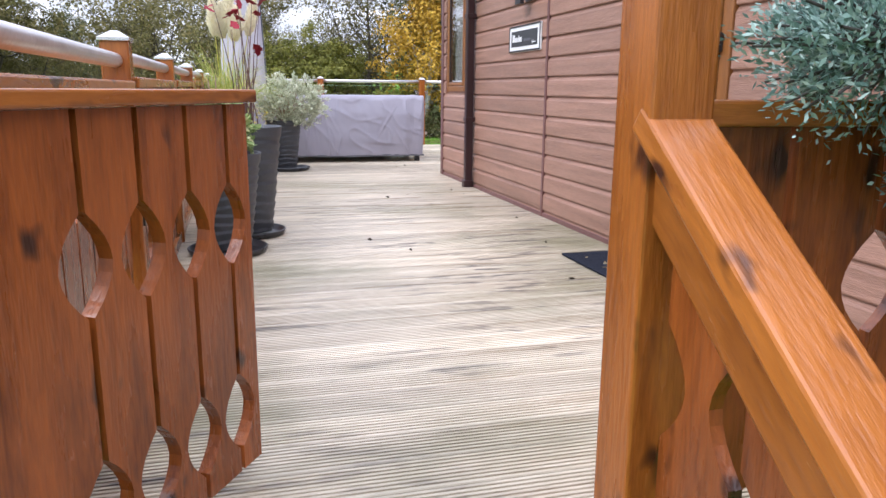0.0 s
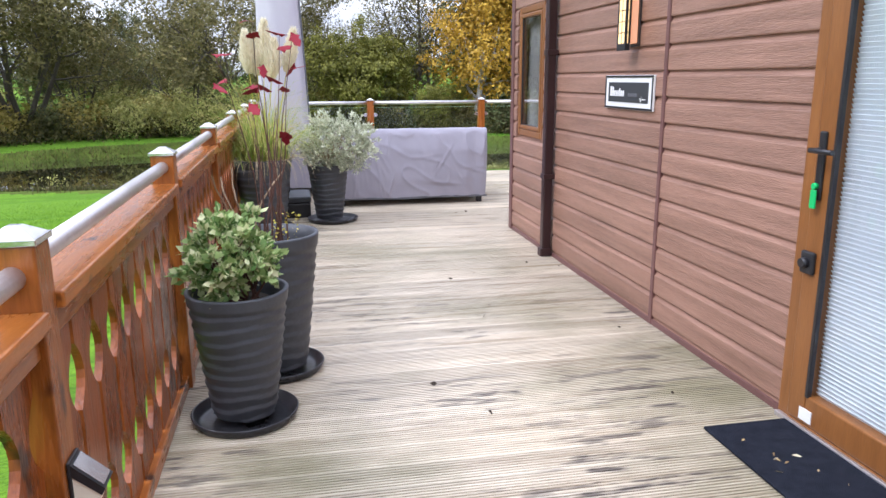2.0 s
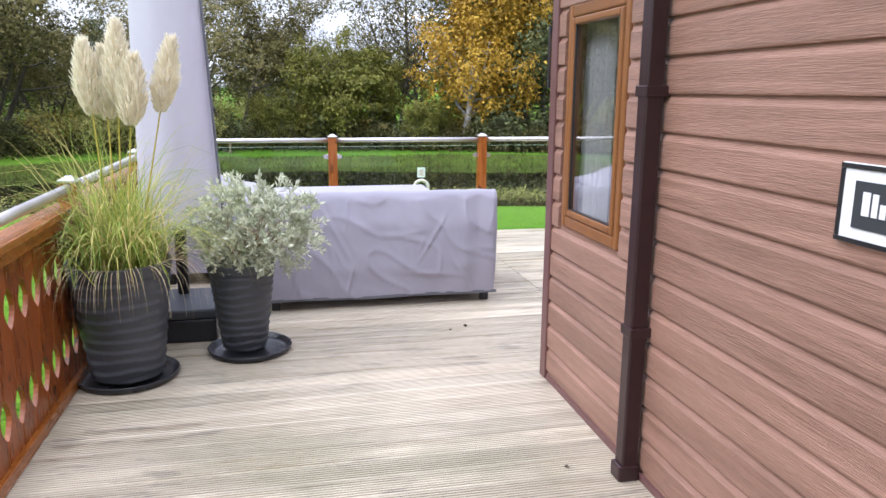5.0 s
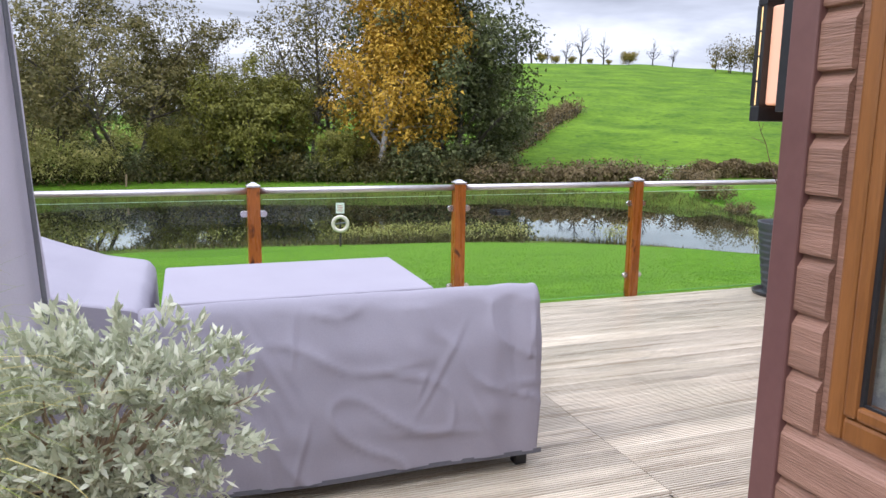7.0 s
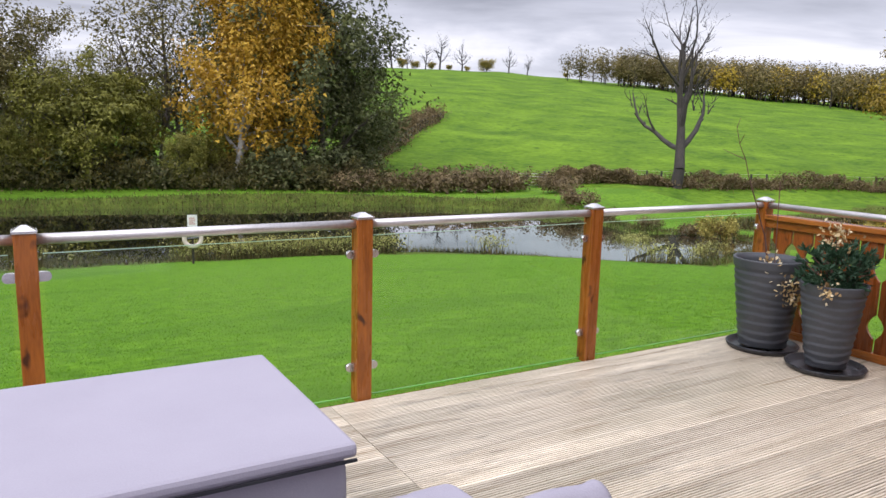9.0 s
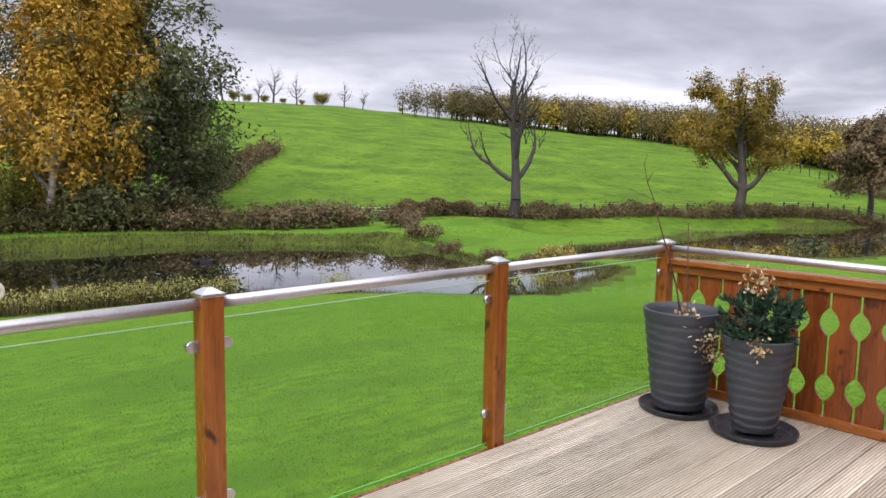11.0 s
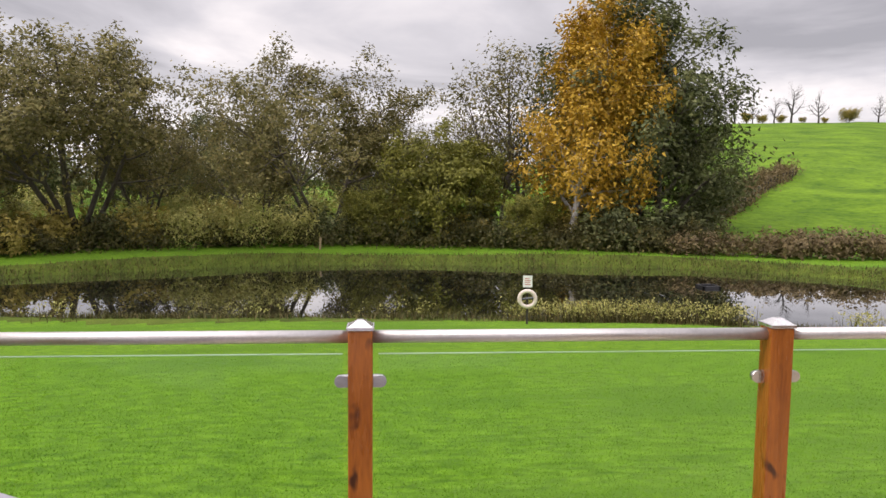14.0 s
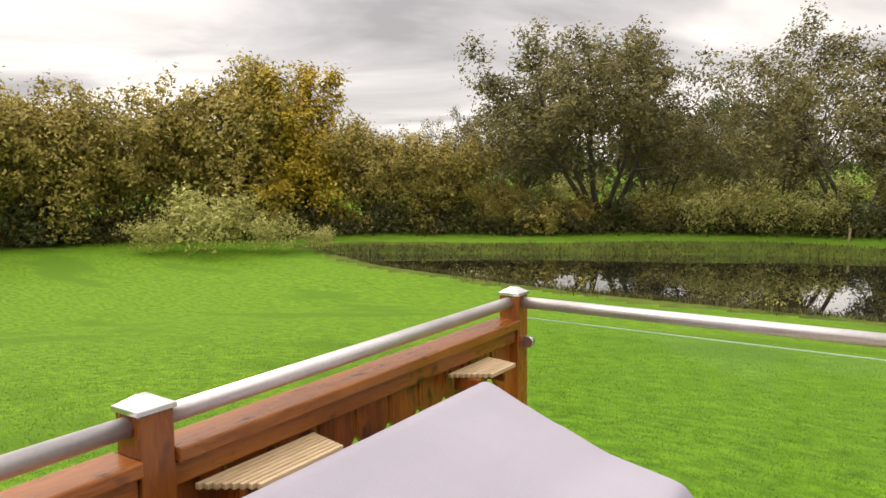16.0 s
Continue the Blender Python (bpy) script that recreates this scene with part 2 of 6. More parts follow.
M_EDGE = plain_mat("green_glass_edge", (0.14, 0.40, 0.05), 0.15)
M_EDGE_PALE = plain_mat("pale_glass_edge", (0.42, 0.62, 0.40), 0.15)
M_PANE = glass_mat("window_glass", (0.985, 0.99, 0.99), 0.28)
M_DOORPANE = glass_mat("door_glass", (0.96, 0.98, 0.99), 0.05)
M_SHELF = surface("pale_new_decking", (0.34, 0.22, 0.11), (0.62, 0.47, 0.28), scale=4, fine=40, stretch=(4, 0.5, 4), rough=0.6, bump=0.2)
M_POT = surface("grey_plastic_planter", (0.040, 0.043, 0.050), (0.066, 0.070, 0.079), scale=4, fine=50, rough=0.5, bump=0.10, vary=0.08)
M_SAUCER = surface("black_plastic_saucer", (0.012, 0.012, 0.014), (0.03, 0.03, 0.033), scale=6, fine=50, rough=0.3, bump=0.08)
M_SOIL = surface("potting_soil", (0.02, 0.014, 0.01), (0.07, 0.05, 0.035), scale=18, fine=90, rough=0.9, bump=0.8)
M_COVER = surface("lilac_grey_cover_fabric", (0.285, 0.266, 0.308), (0.365, 0.343, 0.388), scale=2.2, fine=180, rough=0.75, bump=0.12, contrast=(0.2, 0.8), spec=0.25)
M_COVER_DARK = surface("grey_cover_binding", (0.10, 0.10, 0.115), (0.15, 0.15, 0.165), scale=4, fine=90, rough=0.8, bump=0.1)
M_PARASOL = surface("pale_lilac_parasol_fabric", (0.45, 0.42, 0.485), (0.57, 0.535, 0.60), scale=2.2, fine=180, rough=0.75, bump=0.12, contrast=(0.2, 0.8), spec=0.25)
M_BLACK = surface("black_plastic", (0.010, 0.010, 0.012), (0.025, 0.025, 0.028), scale=8, fine=60, rough=0.4, bump=0.05)
M_WHITE = surface("white_plastic", (0.70, 0.70, 0.70), (0.82, 0.82, 0.81), scale=4, fine=40, rough=0.45, bump=0.02)
M_BLIND = surface("white_blind", (0.74, 0.78, 0.82), (0.84, 0.87, 0.89), scale=4, fine=40, rough=0.5, bump=0.02)
M_CURTAIN = surface("white_curtain", (0.80, 0.81, 0.80), (0.90, 0.90, 0.88), scale=5, fine=90, rough=0.85, bump=0.1)
M_ROOM = surface("pale_room_paint", (0.30, 0.29, 0.28), (0.38, 0.37, 0.35), scale=2, fine=30, rough=0.8, bump=0.02)
M_BARK = surface("grey_brown_bark", (0.045, 0.036, 0.028), (0.13, 0.11, 0.09), scale=3, fine=22, stretch=(1, 1, 0.3), rough=0.9, bump=0.8, bump_dist=0.03)
M_PALEBARK = surface("pale_weathered_bark", (0.020, 0.017, 0.015), (0.070, 0.060, 0.050), scale=1.4, fine=14, stretch=(1, 1, 0.3), rough=0.9, bump=0.8, bump_dist=0.03)
M_BIRCHBARK = surface("birch_bark", (0.12, 0.11, 0.10), (0.62, 0.60, 0.56), scale=2.2, fine=14, stretch=(1, 1, 2.0), rough=0.8, bump=0.4)


# building helpers
def box(bm, x0, x1, y0, y1, z0, z1, bevel=0.0):
    m = Matrix.LocRotScale(((x0 + x1) / 2, (y0 + y1) / 2, (z0 + z1) / 2), None, (x1 - x0, y1 - y0, z1 - z0))
    vs = bmesh.ops.create_cube(bm, size=1.0, matrix=m)["verts"]
    if bevel:
        es = list({e for v in vs for e in v.link_edges})
        bmesh.ops.bevel(bm, geom=es, offset=bevel, segments=2, affect="EDGES", profile=0.5)
    return bm


def tube(bm, p0, p1, r0, r1=None, n=10, caps=True):
    p0, p1 = Vector(p0), Vector(p1)
    r1 = r0 if r1 is None else r1
    q = (p1 - p0).to_track_quat("Z", "Y")
    rings = []
    for p, r in ((p0, r0), (p1, r1)):
        rings.append([bm.verts.new(p + q @ Vector((r * math.cos(k * 2 * math.pi / n), r * math.sin(k * 2 * math.pi / n), 0))) for k in range(n)])
    for k in range(n):
        bm.faces.new((rings[0][k], rings[0][(k + 1) % n], rings[1][(k + 1) % n], rings[1][k])).smooth = True
    if caps:
        bm.faces.new(rings[0][::-1]), bm.faces.new(rings[1])
    return bm


def lathe(bm, profile, n=40, close=False):
    rings = []
    for r, z in profile:
        rings.append([bm.verts.new((r * math.cos(k * 2 * math.pi / n), r * math.sin(k * 2 * math.pi / n), z)) for k in range(n)])
    for a, b in zip(rings, rings[1:]):
        for k in range(n):
            bm.faces.new((a[k], a[(k + 1) % n], b[(k + 1) % n], b[k])).smooth = True
    if close:
        bm.faces.new(rings[0][::-1]), bm.faces.new(rings[-1])
    return bm


def prism(bm, outline, depth, to):
    """A flat outline of (u, w) pairs, thickened by depth; to(u, v, w) gives the place of each corner, v from 0 to depth."""
    a = [bm.verts.new(to(u, 0, w)) for u, w in outline]
    b = [bm.verts.new(to(u, depth, w)) for u, w in outline]
    bm.faces.new(a[::-1]), bm.faces.new(b)
    k = len(a)
    for i in range(k):
        bm.faces.new((a[i], a[(i + 1) % k], b[(i + 1) % k], b[i]))
    return bm


def mesh_of(name, bm, material):
    bmesh.ops.recalc_face_normals(bm, faces=bm.faces[:])
    me = bpy.data.meshes.new(name)
    bm.to_mesh(me)
    bm.free()
    me.materials.append(material)
    return me


FINE = {"crown", "branchwork", "foliage", "flower_heads", "blades", "dry_blades", "trunks", "stems", "dry_stems", "shoots", "leaf_litter"}


def part(name, bm, material, parent=None, label="", at=None):
    ob = new(name, bm if isinstance(bm, bpy.types.Mesh) else mesh_of(name, bm, material))
    if parent:
        ob.parent = parent
    if at is not None:
        ob.matrix_basis = at
    return tagged(ob, label, kind="stuff" if name in FINE else "")


def thing(name, place, label, category, group="", turn=0.0):
    ob = new(name)
    ob.empty_display_size = 0.1
    ob.matrix_basis = pose(*place, 0, 0, turn)
    return tagged(ob, label, category, group)


def structure(name, bm, material, label="", category=""):
    return tagged(part(name, bm, material), label, category, kind="structure")


B = bmesh.new

# the ground: one sheet
WATER = -3.8
EYE_X, EYE_Y = 2.0, 9.0
POND_A = [(-31, 43.2), (-23, 40.3), (-16, 39.3), (-7.5, 38.3), (5, 37.7), (13, 37.3), (17, 36.0), (20.2, 33.8), (22.9, 30), (25.7, 28.8), (32.2, 30.4), (35, 31.2),
          (33.5, 35.2), (30.6, 37.2), (32.3, 43.8), (31.6, 48.4), (27, 51.8), (21.5, 55.0), (12, 56.6), (3.4, 57.4), (-4.9, 57.2), (-14.3, 53), (-21, 49.2), (-27.6, 45.6)]
POND_B = [(37.8, 36), (43, 30.3), (52, 25.7), (68.6, 21.8), (95, 16), (100, 24), (91, 30), (75, 36.4), (54, 37.6), (43, 38.8)]
CREST = [(-180, 0.0), (-75, 0.0), (-20, 0.0), (0, 0.2), (12, 1.6), (20, 4.3), (27, 4.54), (34, 4.43), (42, 3.83), (54, 2.84), (62, 2.09), (68, 1.33), (73, 0.6), (78, 0.1), (90, 0.0), (180, 0.0)]
FOOT = [(-180, 75), (18, 75), (24, 61), (48, 64), (65, 79), (78, 88), (180, 88)]


def pond_gap(x, y, poly):
    """Metres from a pond's edge: negative on the water. x and y are arrays."""
    p = np.array(poly, float)
    best, inside = np.full(x.shape, 1e9), np.zeros(x.shape, bool)
    for (ax, ay), (bx, by) in zip(p, np.roll(p, -1, 0)):
        dx, dy = bx - ax, by - ay
        s = np.clip(((x - ax) * dx + (y - ay) * dy) / (dx * dx + dy * dy), 0, 1)
        best = np.minimum(best, np.hypot(x - ax - s * dx, y - ay - s * dy))
        cross = ((ay > y) != (by > y)) & (x < (bx - ax) * (y - ay) / (by - ay + 1e-12) + ax)
        inside ^= cross
    return np.where(inside, -best, best)


def height(x, y):
    x, y = np.asarray(x, float), np.asarray(y, float)
    d, az = np.hypot(x - EYE_X, y - EYE_Y), np.degrees(np.arctan2(x - EYE_X, y - EYE_Y))
    off = np.hypot(np.maximum(np.maximum(-0.5 - x, x - 7.5), 0), np.maximum(y - 12, 0))
    lawn = np.maximum(-3.72, -0.76 - 0.119 * off)
    rise = np.interp(az, [-180, 38, 45, 52, 60, 66, 78, 90, 180], [40, 40, 50, 60, 66, 72, 86, 92, 92])
    s = np.clip((d - rise) / 9, 0, 1)
    shelf = np.interp(az, [-180, 34, 44, 180], [-3.2, -3.2, -2.75, -2.75])
    z = lawn + s * s * (3 - 2 * s) * np.maximum(0, shelf - lawn)
    foot, crest = np.interp(az, *np.array(FOOT, float).T), np.interp(az, *np.array(CREST, float).T)
    f = np.clip((d - foot) / (260 - foot), 0, 1)
    top = 1.6 + 260 * np.tan(np.radians(crest))
    z = z + (top - z) * f * (1.18 - 0.18 * f)
    z = z - np.clip(d - 260, 0, 400) * 0.035
    z = z + 0.10 * np.sin(x * 0.23 + 1) * np.sin(y * 0.19) * np.clip((d - 15) / 20, 0, 1) * np.where(d > 60, 3.0, 1.0)
    for poly in (POND_A, POND_B):
        gap = pond_gap(x, y, poly)
        z = np.where(gap < 3.0, np.minimum(z, WATER - 0.03 + np.where(gap > 0, 0.62, 0.3) * gap), z)
    return np.where(d < 25, z, np.maximum(z, -5.0))


def ground_at(az, d):
    x, y = EYE_X + d * math.sin(radians(az)), EYE_Y + d * math.cos(radians(az))
    return x, y, float(height(x, y))


def mesh_from(name, verts, faces, material, smooth=False):
    me = bpy.data.meshes.new(name)
    me.from_pydata(verts, [], faces)
    if smooth:
        me.shade_smooth()
    me.materials.append(material)
    return me


def grass_material():
    """Mown lawn near by, rougher pasture on the hill; tufts and pale patches."""
    m = surface("grass_ground", (0.056, 0.136, 0.006), (0.182, 0.340, 0.019), scale=7.0, fine=40, stretch=(0.45, 1, 1), rough=0.85, bump=1.0, bump_dist=0.05, contrast=(0.36, 0.66), spec=0.15,
                spots=(0.088, 0.190, 0.010), spot_scale=0.35, spot_at=0.55, spot_stretch=(0.4, 1, 1))
    return m


M_GRASS = grass_material()
radii = np.concatenate([np.linspace(0, 20, 24), np.linspace(21, 62, 84), np.geomspace(63.2, 300, 46), np.geomspace(330, 3600, 12)])
angles = np.radians(np.concatenate([np.arange(-90, 100, 0.8), np.arange(100, 270, 3.0)]))
gr, ga = np.meshgrid(radii, angles)
gx, gy = EYE_X + gr * np.sin(ga), EYE_Y + gr * np.cos(ga)
gz = height(gx, gy)
nr, na = len(radii), len(angles)
idx = np.arange(nr * na).reshape(na, nr)
nxt = np.roll(idx, -1, 0)
quads = np.stack([idx[:, :-1], idx[:, 1:], nxt[:, 1:], nxt[:, :-1]], -1).reshape(-1, 4)
ground = new("ground", mesh_from("ground", np.stack([gx, gy, gz], -1).reshape(-1, 3).tolist(), quads.tolist(), M_GRASS, True))
M_BANK = surface("rough_bank_grass", (0.036, 0.055, 0.008), (0.135, 0.180, 0.028), scale=0.9, fine=9, rough=0.9, bump=1.0, bump_dist=0.10, contrast=(0.3, 0.7), spec=0.1)
ground.data.materials.append(M_BANK)
near_water = np.minimum(pond_gap(gx, gy, POND_A), pond_gap(gx, gy, POND_B)) + 0.35 * np.sin(gx * 1.7) * np.sin(gy * 1.3 + gx)
rough = ((near_water > -1.5) & (near_water < 1.05) & (gr > 22)).reshape(-1)
M_PASTURE = surface("hill_pasture_grass", (0.040, 0.096, 0.005), (0.150, 0.255, 0.018), scale=0.16, fine=1.5, rough=0.9, bump=1.0, bump_dist=0.25, contrast=(0.34, 0.65), spec=0.1, stretch=(1, 1, 3),
                    spots=(0.050, 0.105, 0.012), spot_scale=0.75, spot_at=0.60)
ground.data.materials.append(M_PASTURE)
which = rough[quads].any(1).astype(np.int32)
which[(gr.reshape(-1)[quads].min(1) > 59) & (which == 0)] = 2
ground.data.polygons.foreach_set("material_index", which)
tagged(ground, "mown green lawn and hill pasture running out to the horizon", "ground", kind="structure")


def water_material():
    m = bpy.data.materials.new("pond_water")
    m.use_nodes = True
    n, l = m.node_tree.nodes, m.node_tree.links
    b = n["Principled BSDF"]
    b.inputs["Base Color"].default_value, b.inputs["Roughness"].default_value, b.inputs["IOR"].default_value = (0.010, 0.010, 0.008, 1), 0.0, 1.95
    b.inputs["Coat Weight"].default_value, b.inputs["Coat IOR"].default_value, b.inputs["Coat Roughness"].default_value = 1.0, 1.9, 0.0
    co, mp, t, bp = n.new("ShaderNodeTexCoord"), n.new("ShaderNodeMapping"), n.new("ShaderNodeTexNoise"), n.new("ShaderNodeBump")
    l.new(bp.outputs[0], b.inputs["Coat Normal"])
    mp.inputs["Scale"].default_value = (1.1, 2.4, 1)
    t.inputs["Scale"].default_value, t.inputs["Detail"].default_value = 1.6, 4
    bp.inputs["Strength"].default_value, bp.inputs["Distance"].default_value = 0.02, 0.008
    l.new(co.outputs["Object"], mp.inputs[0]), l.new(mp.outputs[0], t.inputs["Vector"]), l.new(t.outputs["Fac"], bp.inputs["Height"]), l.new(bp.outputs[0], b.inputs["Normal"])
    return m


M_WATER = water_material()
for poly in (POND_A, POND_B):
    c = np.mean(poly, 0)
    bm = B()
    bm.faces.new([bm.verts.new((*(c + (np.array(p) - c) * 1.04), WATER)) for p in poly])
    structure("water", bm, M_WATER, "dark still pond water mirroring the sky", "water")

# ---- the deck ----
WALL_X, CORNER_Y = 2.575, 7.44
DECK_Y0, DECK_Y1, DECK_X1 = 0.57, 11.822, 7.04
PITCH = 0.145


def board_mesh(length):
    """A decking board along x with seven grooves, its top at z = 0."""
    w, t = PITCH - 0.006, 0.028
    prof = [(-w / 2, -t), (-w / 2, -0.003), (-w / 2 + 0.003, 0)]
    for k in range(7):
        c = -w / 2 + 0.0175 * (k + 1) - 0.0005
        prof += [(c - 0.0040, 0), (c - 0.0026, -0.0062), (c + 0.0026, -0.0062), (c + 0.0040, 0)]
    prof += [(w / 2 - 0.003, 0), (w / 2, -0.003), (w / 2, -t)]
    return mesh_of("board", prism(B(), prof, length, lambda u, v, z: Vector((v, u, z))), M_DECK)


def deck():
    bm = B()
    box(bm, -0.04, WALL_X - 0.01, DECK_Y0 + 0.02, CORNER_Y, -0.14, -0.04)
    box(bm, -0.04, DECK_X1 - 0.03, CORNER_Y + 0.002, DECK_Y1 - 0.02, -0.14, -0.04)
    for y in np.arange(1.2, 12, 1.75):
        for x in (0.1, 2.3):
            box(bm, x, x + 0.1, y, y + 0.1, -0.9, -0.14)
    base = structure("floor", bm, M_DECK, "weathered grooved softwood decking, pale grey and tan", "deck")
    bm = B()
    box(bm, -0.06, DECK_X1, DECK_Y1 - 0.03, DECK_Y1 - 0.008, -0.62, -0.032)
    box(bm, -0.075, -0.05, DECK_Y0, DECK_Y1, -0.62, -0.005)
    box(bm, DECK_X1 - 0.002, DECK_X1 + 0.022, CORNER_Y - 3, DECK_Y1 + 0.02, -0.62, -0.005)
    part("skirt", bm, M_SLAT, base, "stained timber skirting below the deck")
    short, longer, half = board_mesh(WALL_X + 0.035), board_mesh(3.2), board_mesh(DECK_X1 - 3.2 + 0.038)
    n = int((DECK_Y1 - DECK_Y0) / PITCH)
    for k in range(n + 1):
        y = DECK_Y0 + (k + 0.5) * PITCH
        if y > DECK_Y1 - 0.05:
            break
        lift = 0.0012 * math.sin(k * 7.3)
        if y < CORNER_Y - 0.06:
            part("board", short, None, base, at=pose(-0.045, y, lift))
        else:
            part("board", longer, None, base, at=pose(-0.045, y, lift))
            part("board", half, None, base, at=pose(3.159, y, lift * 0.5))
    return base


# ---- lodge ----
LODGE_X1, LODGE_Y0, EAVE = 8.6, -3.2, 2.36
DOOR = (2.60, 3.385, 0.0, 2.06)
WIN = (6.652, 7.243, 0.935, 1.93)
CLAD_P = 0.1374


def cut_wall(bm, x0, x1, y0, y1, z1, holes):
    """A wall along y with rectangular holes (y0, y1, z0, z1) through it."""
    ys = sorted({y0, y1, *(h[0] for h in holes), *(h[1] for h in holes)})
    for a, b in zip(ys, ys[1:]):
        mid, spans = (a + b) / 2, [(-0.75, z1)]
        for h in holes:
            if h[0] < mid < h[1]:
                spans = [(-0.75, h[2]), (h[3], z1)]
        for lo, hi in spans:
            if hi - lo > 0.001:
                box(bm, x0, x1, a, b, lo, hi)


def plank_mesh(length):
    """Cladding board along y: a flat face with a lapped lower lip; its outer face is towards -x."""
    h = CLAD_P
    prof = [(0.0, 0.0), (-0.016, 0.004), (-0.018, 0.010), (-0.018, h - 0.030), (-0.003, h - 0.007), (-0.003, h), (0.0, h)]
    return mesh_of("plank", prism(B(), prof, length, lambda u, v, z: Vector((u, v, z))), M_CLAD)


def lodge():
    bm = B()
    cut_wall(bm, WALL_X, WALL_X + 0.14, LODGE_Y0, CORNER_Y - 0.14, EAVE, [DOOR, WIN])
    side = structure("wall_side", bm, M_CLAD, "brown wood-effect clad lodge side wall", "wall")
    bm = B()
    box(bm, WALL_X, LODGE_X1, CORNER_Y - 0.138, CORNER_Y, -0.75, EAVE)
    structure("wall_front", bm, M_CLAD, "brown wood-effect clad lodge front wall", "wall")
    bm = B()
    box(bm, WALL_X, LODGE_X1, LODGE_Y0 - 0.14, LODGE_Y0 - 0.002, -0.75, EAVE)
    structure("wall_rear", bm, M_CLAD, "brown wood-effect clad lodge rear wall", "wall")
    bm = B()
    box(bm, LODGE_X1 + 0.002, LODGE_X1 + 0.14, LODGE_Y0 - 0.14, CORNER_Y, -0.75, EAVE)
    structure("wall_far", bm, M_CLAD, "brown clad lodge wall on the far side", "wall")
    bm = B()
    box(bm, WALL_X + 0.142, LODGE_X1, LODGE_Y0, CORNER_Y - 0.14, -0.06, 0.0)
    structure("floor_inside", bm, M_ROOM, "pale lodge floor inside", "floor")
    bm = B()
    box(bm, WALL_X + 0.142, LODGE_X1, LODGE_Y0, CORNER_Y - 0.14, EAVE - 0.06, EAVE - 0.003)
    structure("ceiling", bm, M_ROOM, "pale lodge ceiling", "ceiling")
    bm = B()
    box(bm, WALL_X + 0.142, LODGE_X1, 4.6, 4.7, 0.002, EAVE - 0.062)
    structure("wall_partition", bm, M_ROOM, "pale inner partition wall", "wall")
    # roof with a low pitch and an overhanging eave
    bm = B()
    mid = (WALL_X + LODGE_X1) / 2
    for s in (-1, 1):
        edge = mid + s * (LODGE_X1 - WALL_X) / 2 + s * 0.16
        a = [(edge, EAVE + 0.002), (mid, EAVE + 0.95), (mid, EAVE + 1.07), (edge, EAVE + 0.12)]
        prism(bm, a if s < 0 else a[::-1], CORNER_Y - LODGE_Y0 + 0.42, lambda u, v, z: Vector((u, LODGE_Y0 - 0.15 + v, z)))
    structure("roof", bm, M_PIPE, "dark low-pitched lodge roof with overhanging eaves", "roof")
    # cladding boards between the upright joints
    joints = [LODGE_Y0, 0.9, DOOR[0] - 0.055, DOOR[1] + 0.055, 4.612, 6.30, WIN[0] - 0.055, WIN[1] + 0.055, CORNER_Y]
    meshes = {}
    rows = int((EAVE + 0.02) / CLAD_P) + 1
    for k in range(-2, rows - 1):
        z = 0.046 + k * CLAD_P
        whole = z < WIN[2] - 0.20 or z > WIN[3] + 0.03
        ends = [y for y in joints if not (whole and WIN[0] - 0.1 < y < WIN[1] + 0.1)]
        for a, b in zip(ends, ends[1:]):
            if a < DOOR[0] < b and z < DOOR[3] + 0.05 and z > -0.2:
                continue
            if a < WIN[0] < b and not whole:
                continue
            key = round(b - a, 3)
            if key not in meshes:
                meshes[key] = plank_mesh(b - a - 0.004)
            part("plank", meshes[key], None, side, at=pose(WALL_X - 0.001, a + 0.002, z))
    # upright cover strips and the corner post
    for y, w in ((0.9, 0.03), (4.612, 0.034)):
        bm = box(B(), WALL_X - 0.026, WALL_X - 0.004, y - w / 2, y + w / 2, 0.0, EAVE, 0.004)
        part("joint_strip", bm, M_CLADTRIM, side, "brown upright joint strip")
    bm = box(B(), WALL_X - 0.028, WALL_X + 0.05, CORNER_Y - 0.05, CORNER_Y + 0.03, 0.0, EAVE, 0.005)
    part("corner_trim", bm, M_CLADTRIM, side, "brown metal corner trim")
    bm = box(B(), WALL_X - 0.022, WALL_X - 0.003, LODGE_Y0, DOOR[0] - 0.06, -0.04, 0.03, 0.003)
    box(bm, WALL_X - 0.022, WALL_X - 0.003, DOOR[1] + 0.06, CORNER_Y - 0.06, -0.04, 0.03, 0.003)
    part("base_trim", bm, M_CLADTRIM, side)
    return side


def downpipe():
    d = thing("downpipe", (2.508, 6.31, 0.0), "dark brown plastic rainwater downpipe on the clad wall", "downpipe")
    part("pipe", box(B(), -0.035, 0.035, -0.035, 0.035, 0.0, EAVE + 0.05, 0.008), M_PIPE, d)
    for z in (0.62, 1.55):
        part("bracket", box(B(), -0.041, 0.055, -0.044, 0.044, z, z + 0.04, 0.004), M_PIPE, d)
    part("shoe", box(B(), -0.05, 0.041, -0.041, 0.041, 0.002, 0.07, 0.008), M_PIPE, d)
    return d


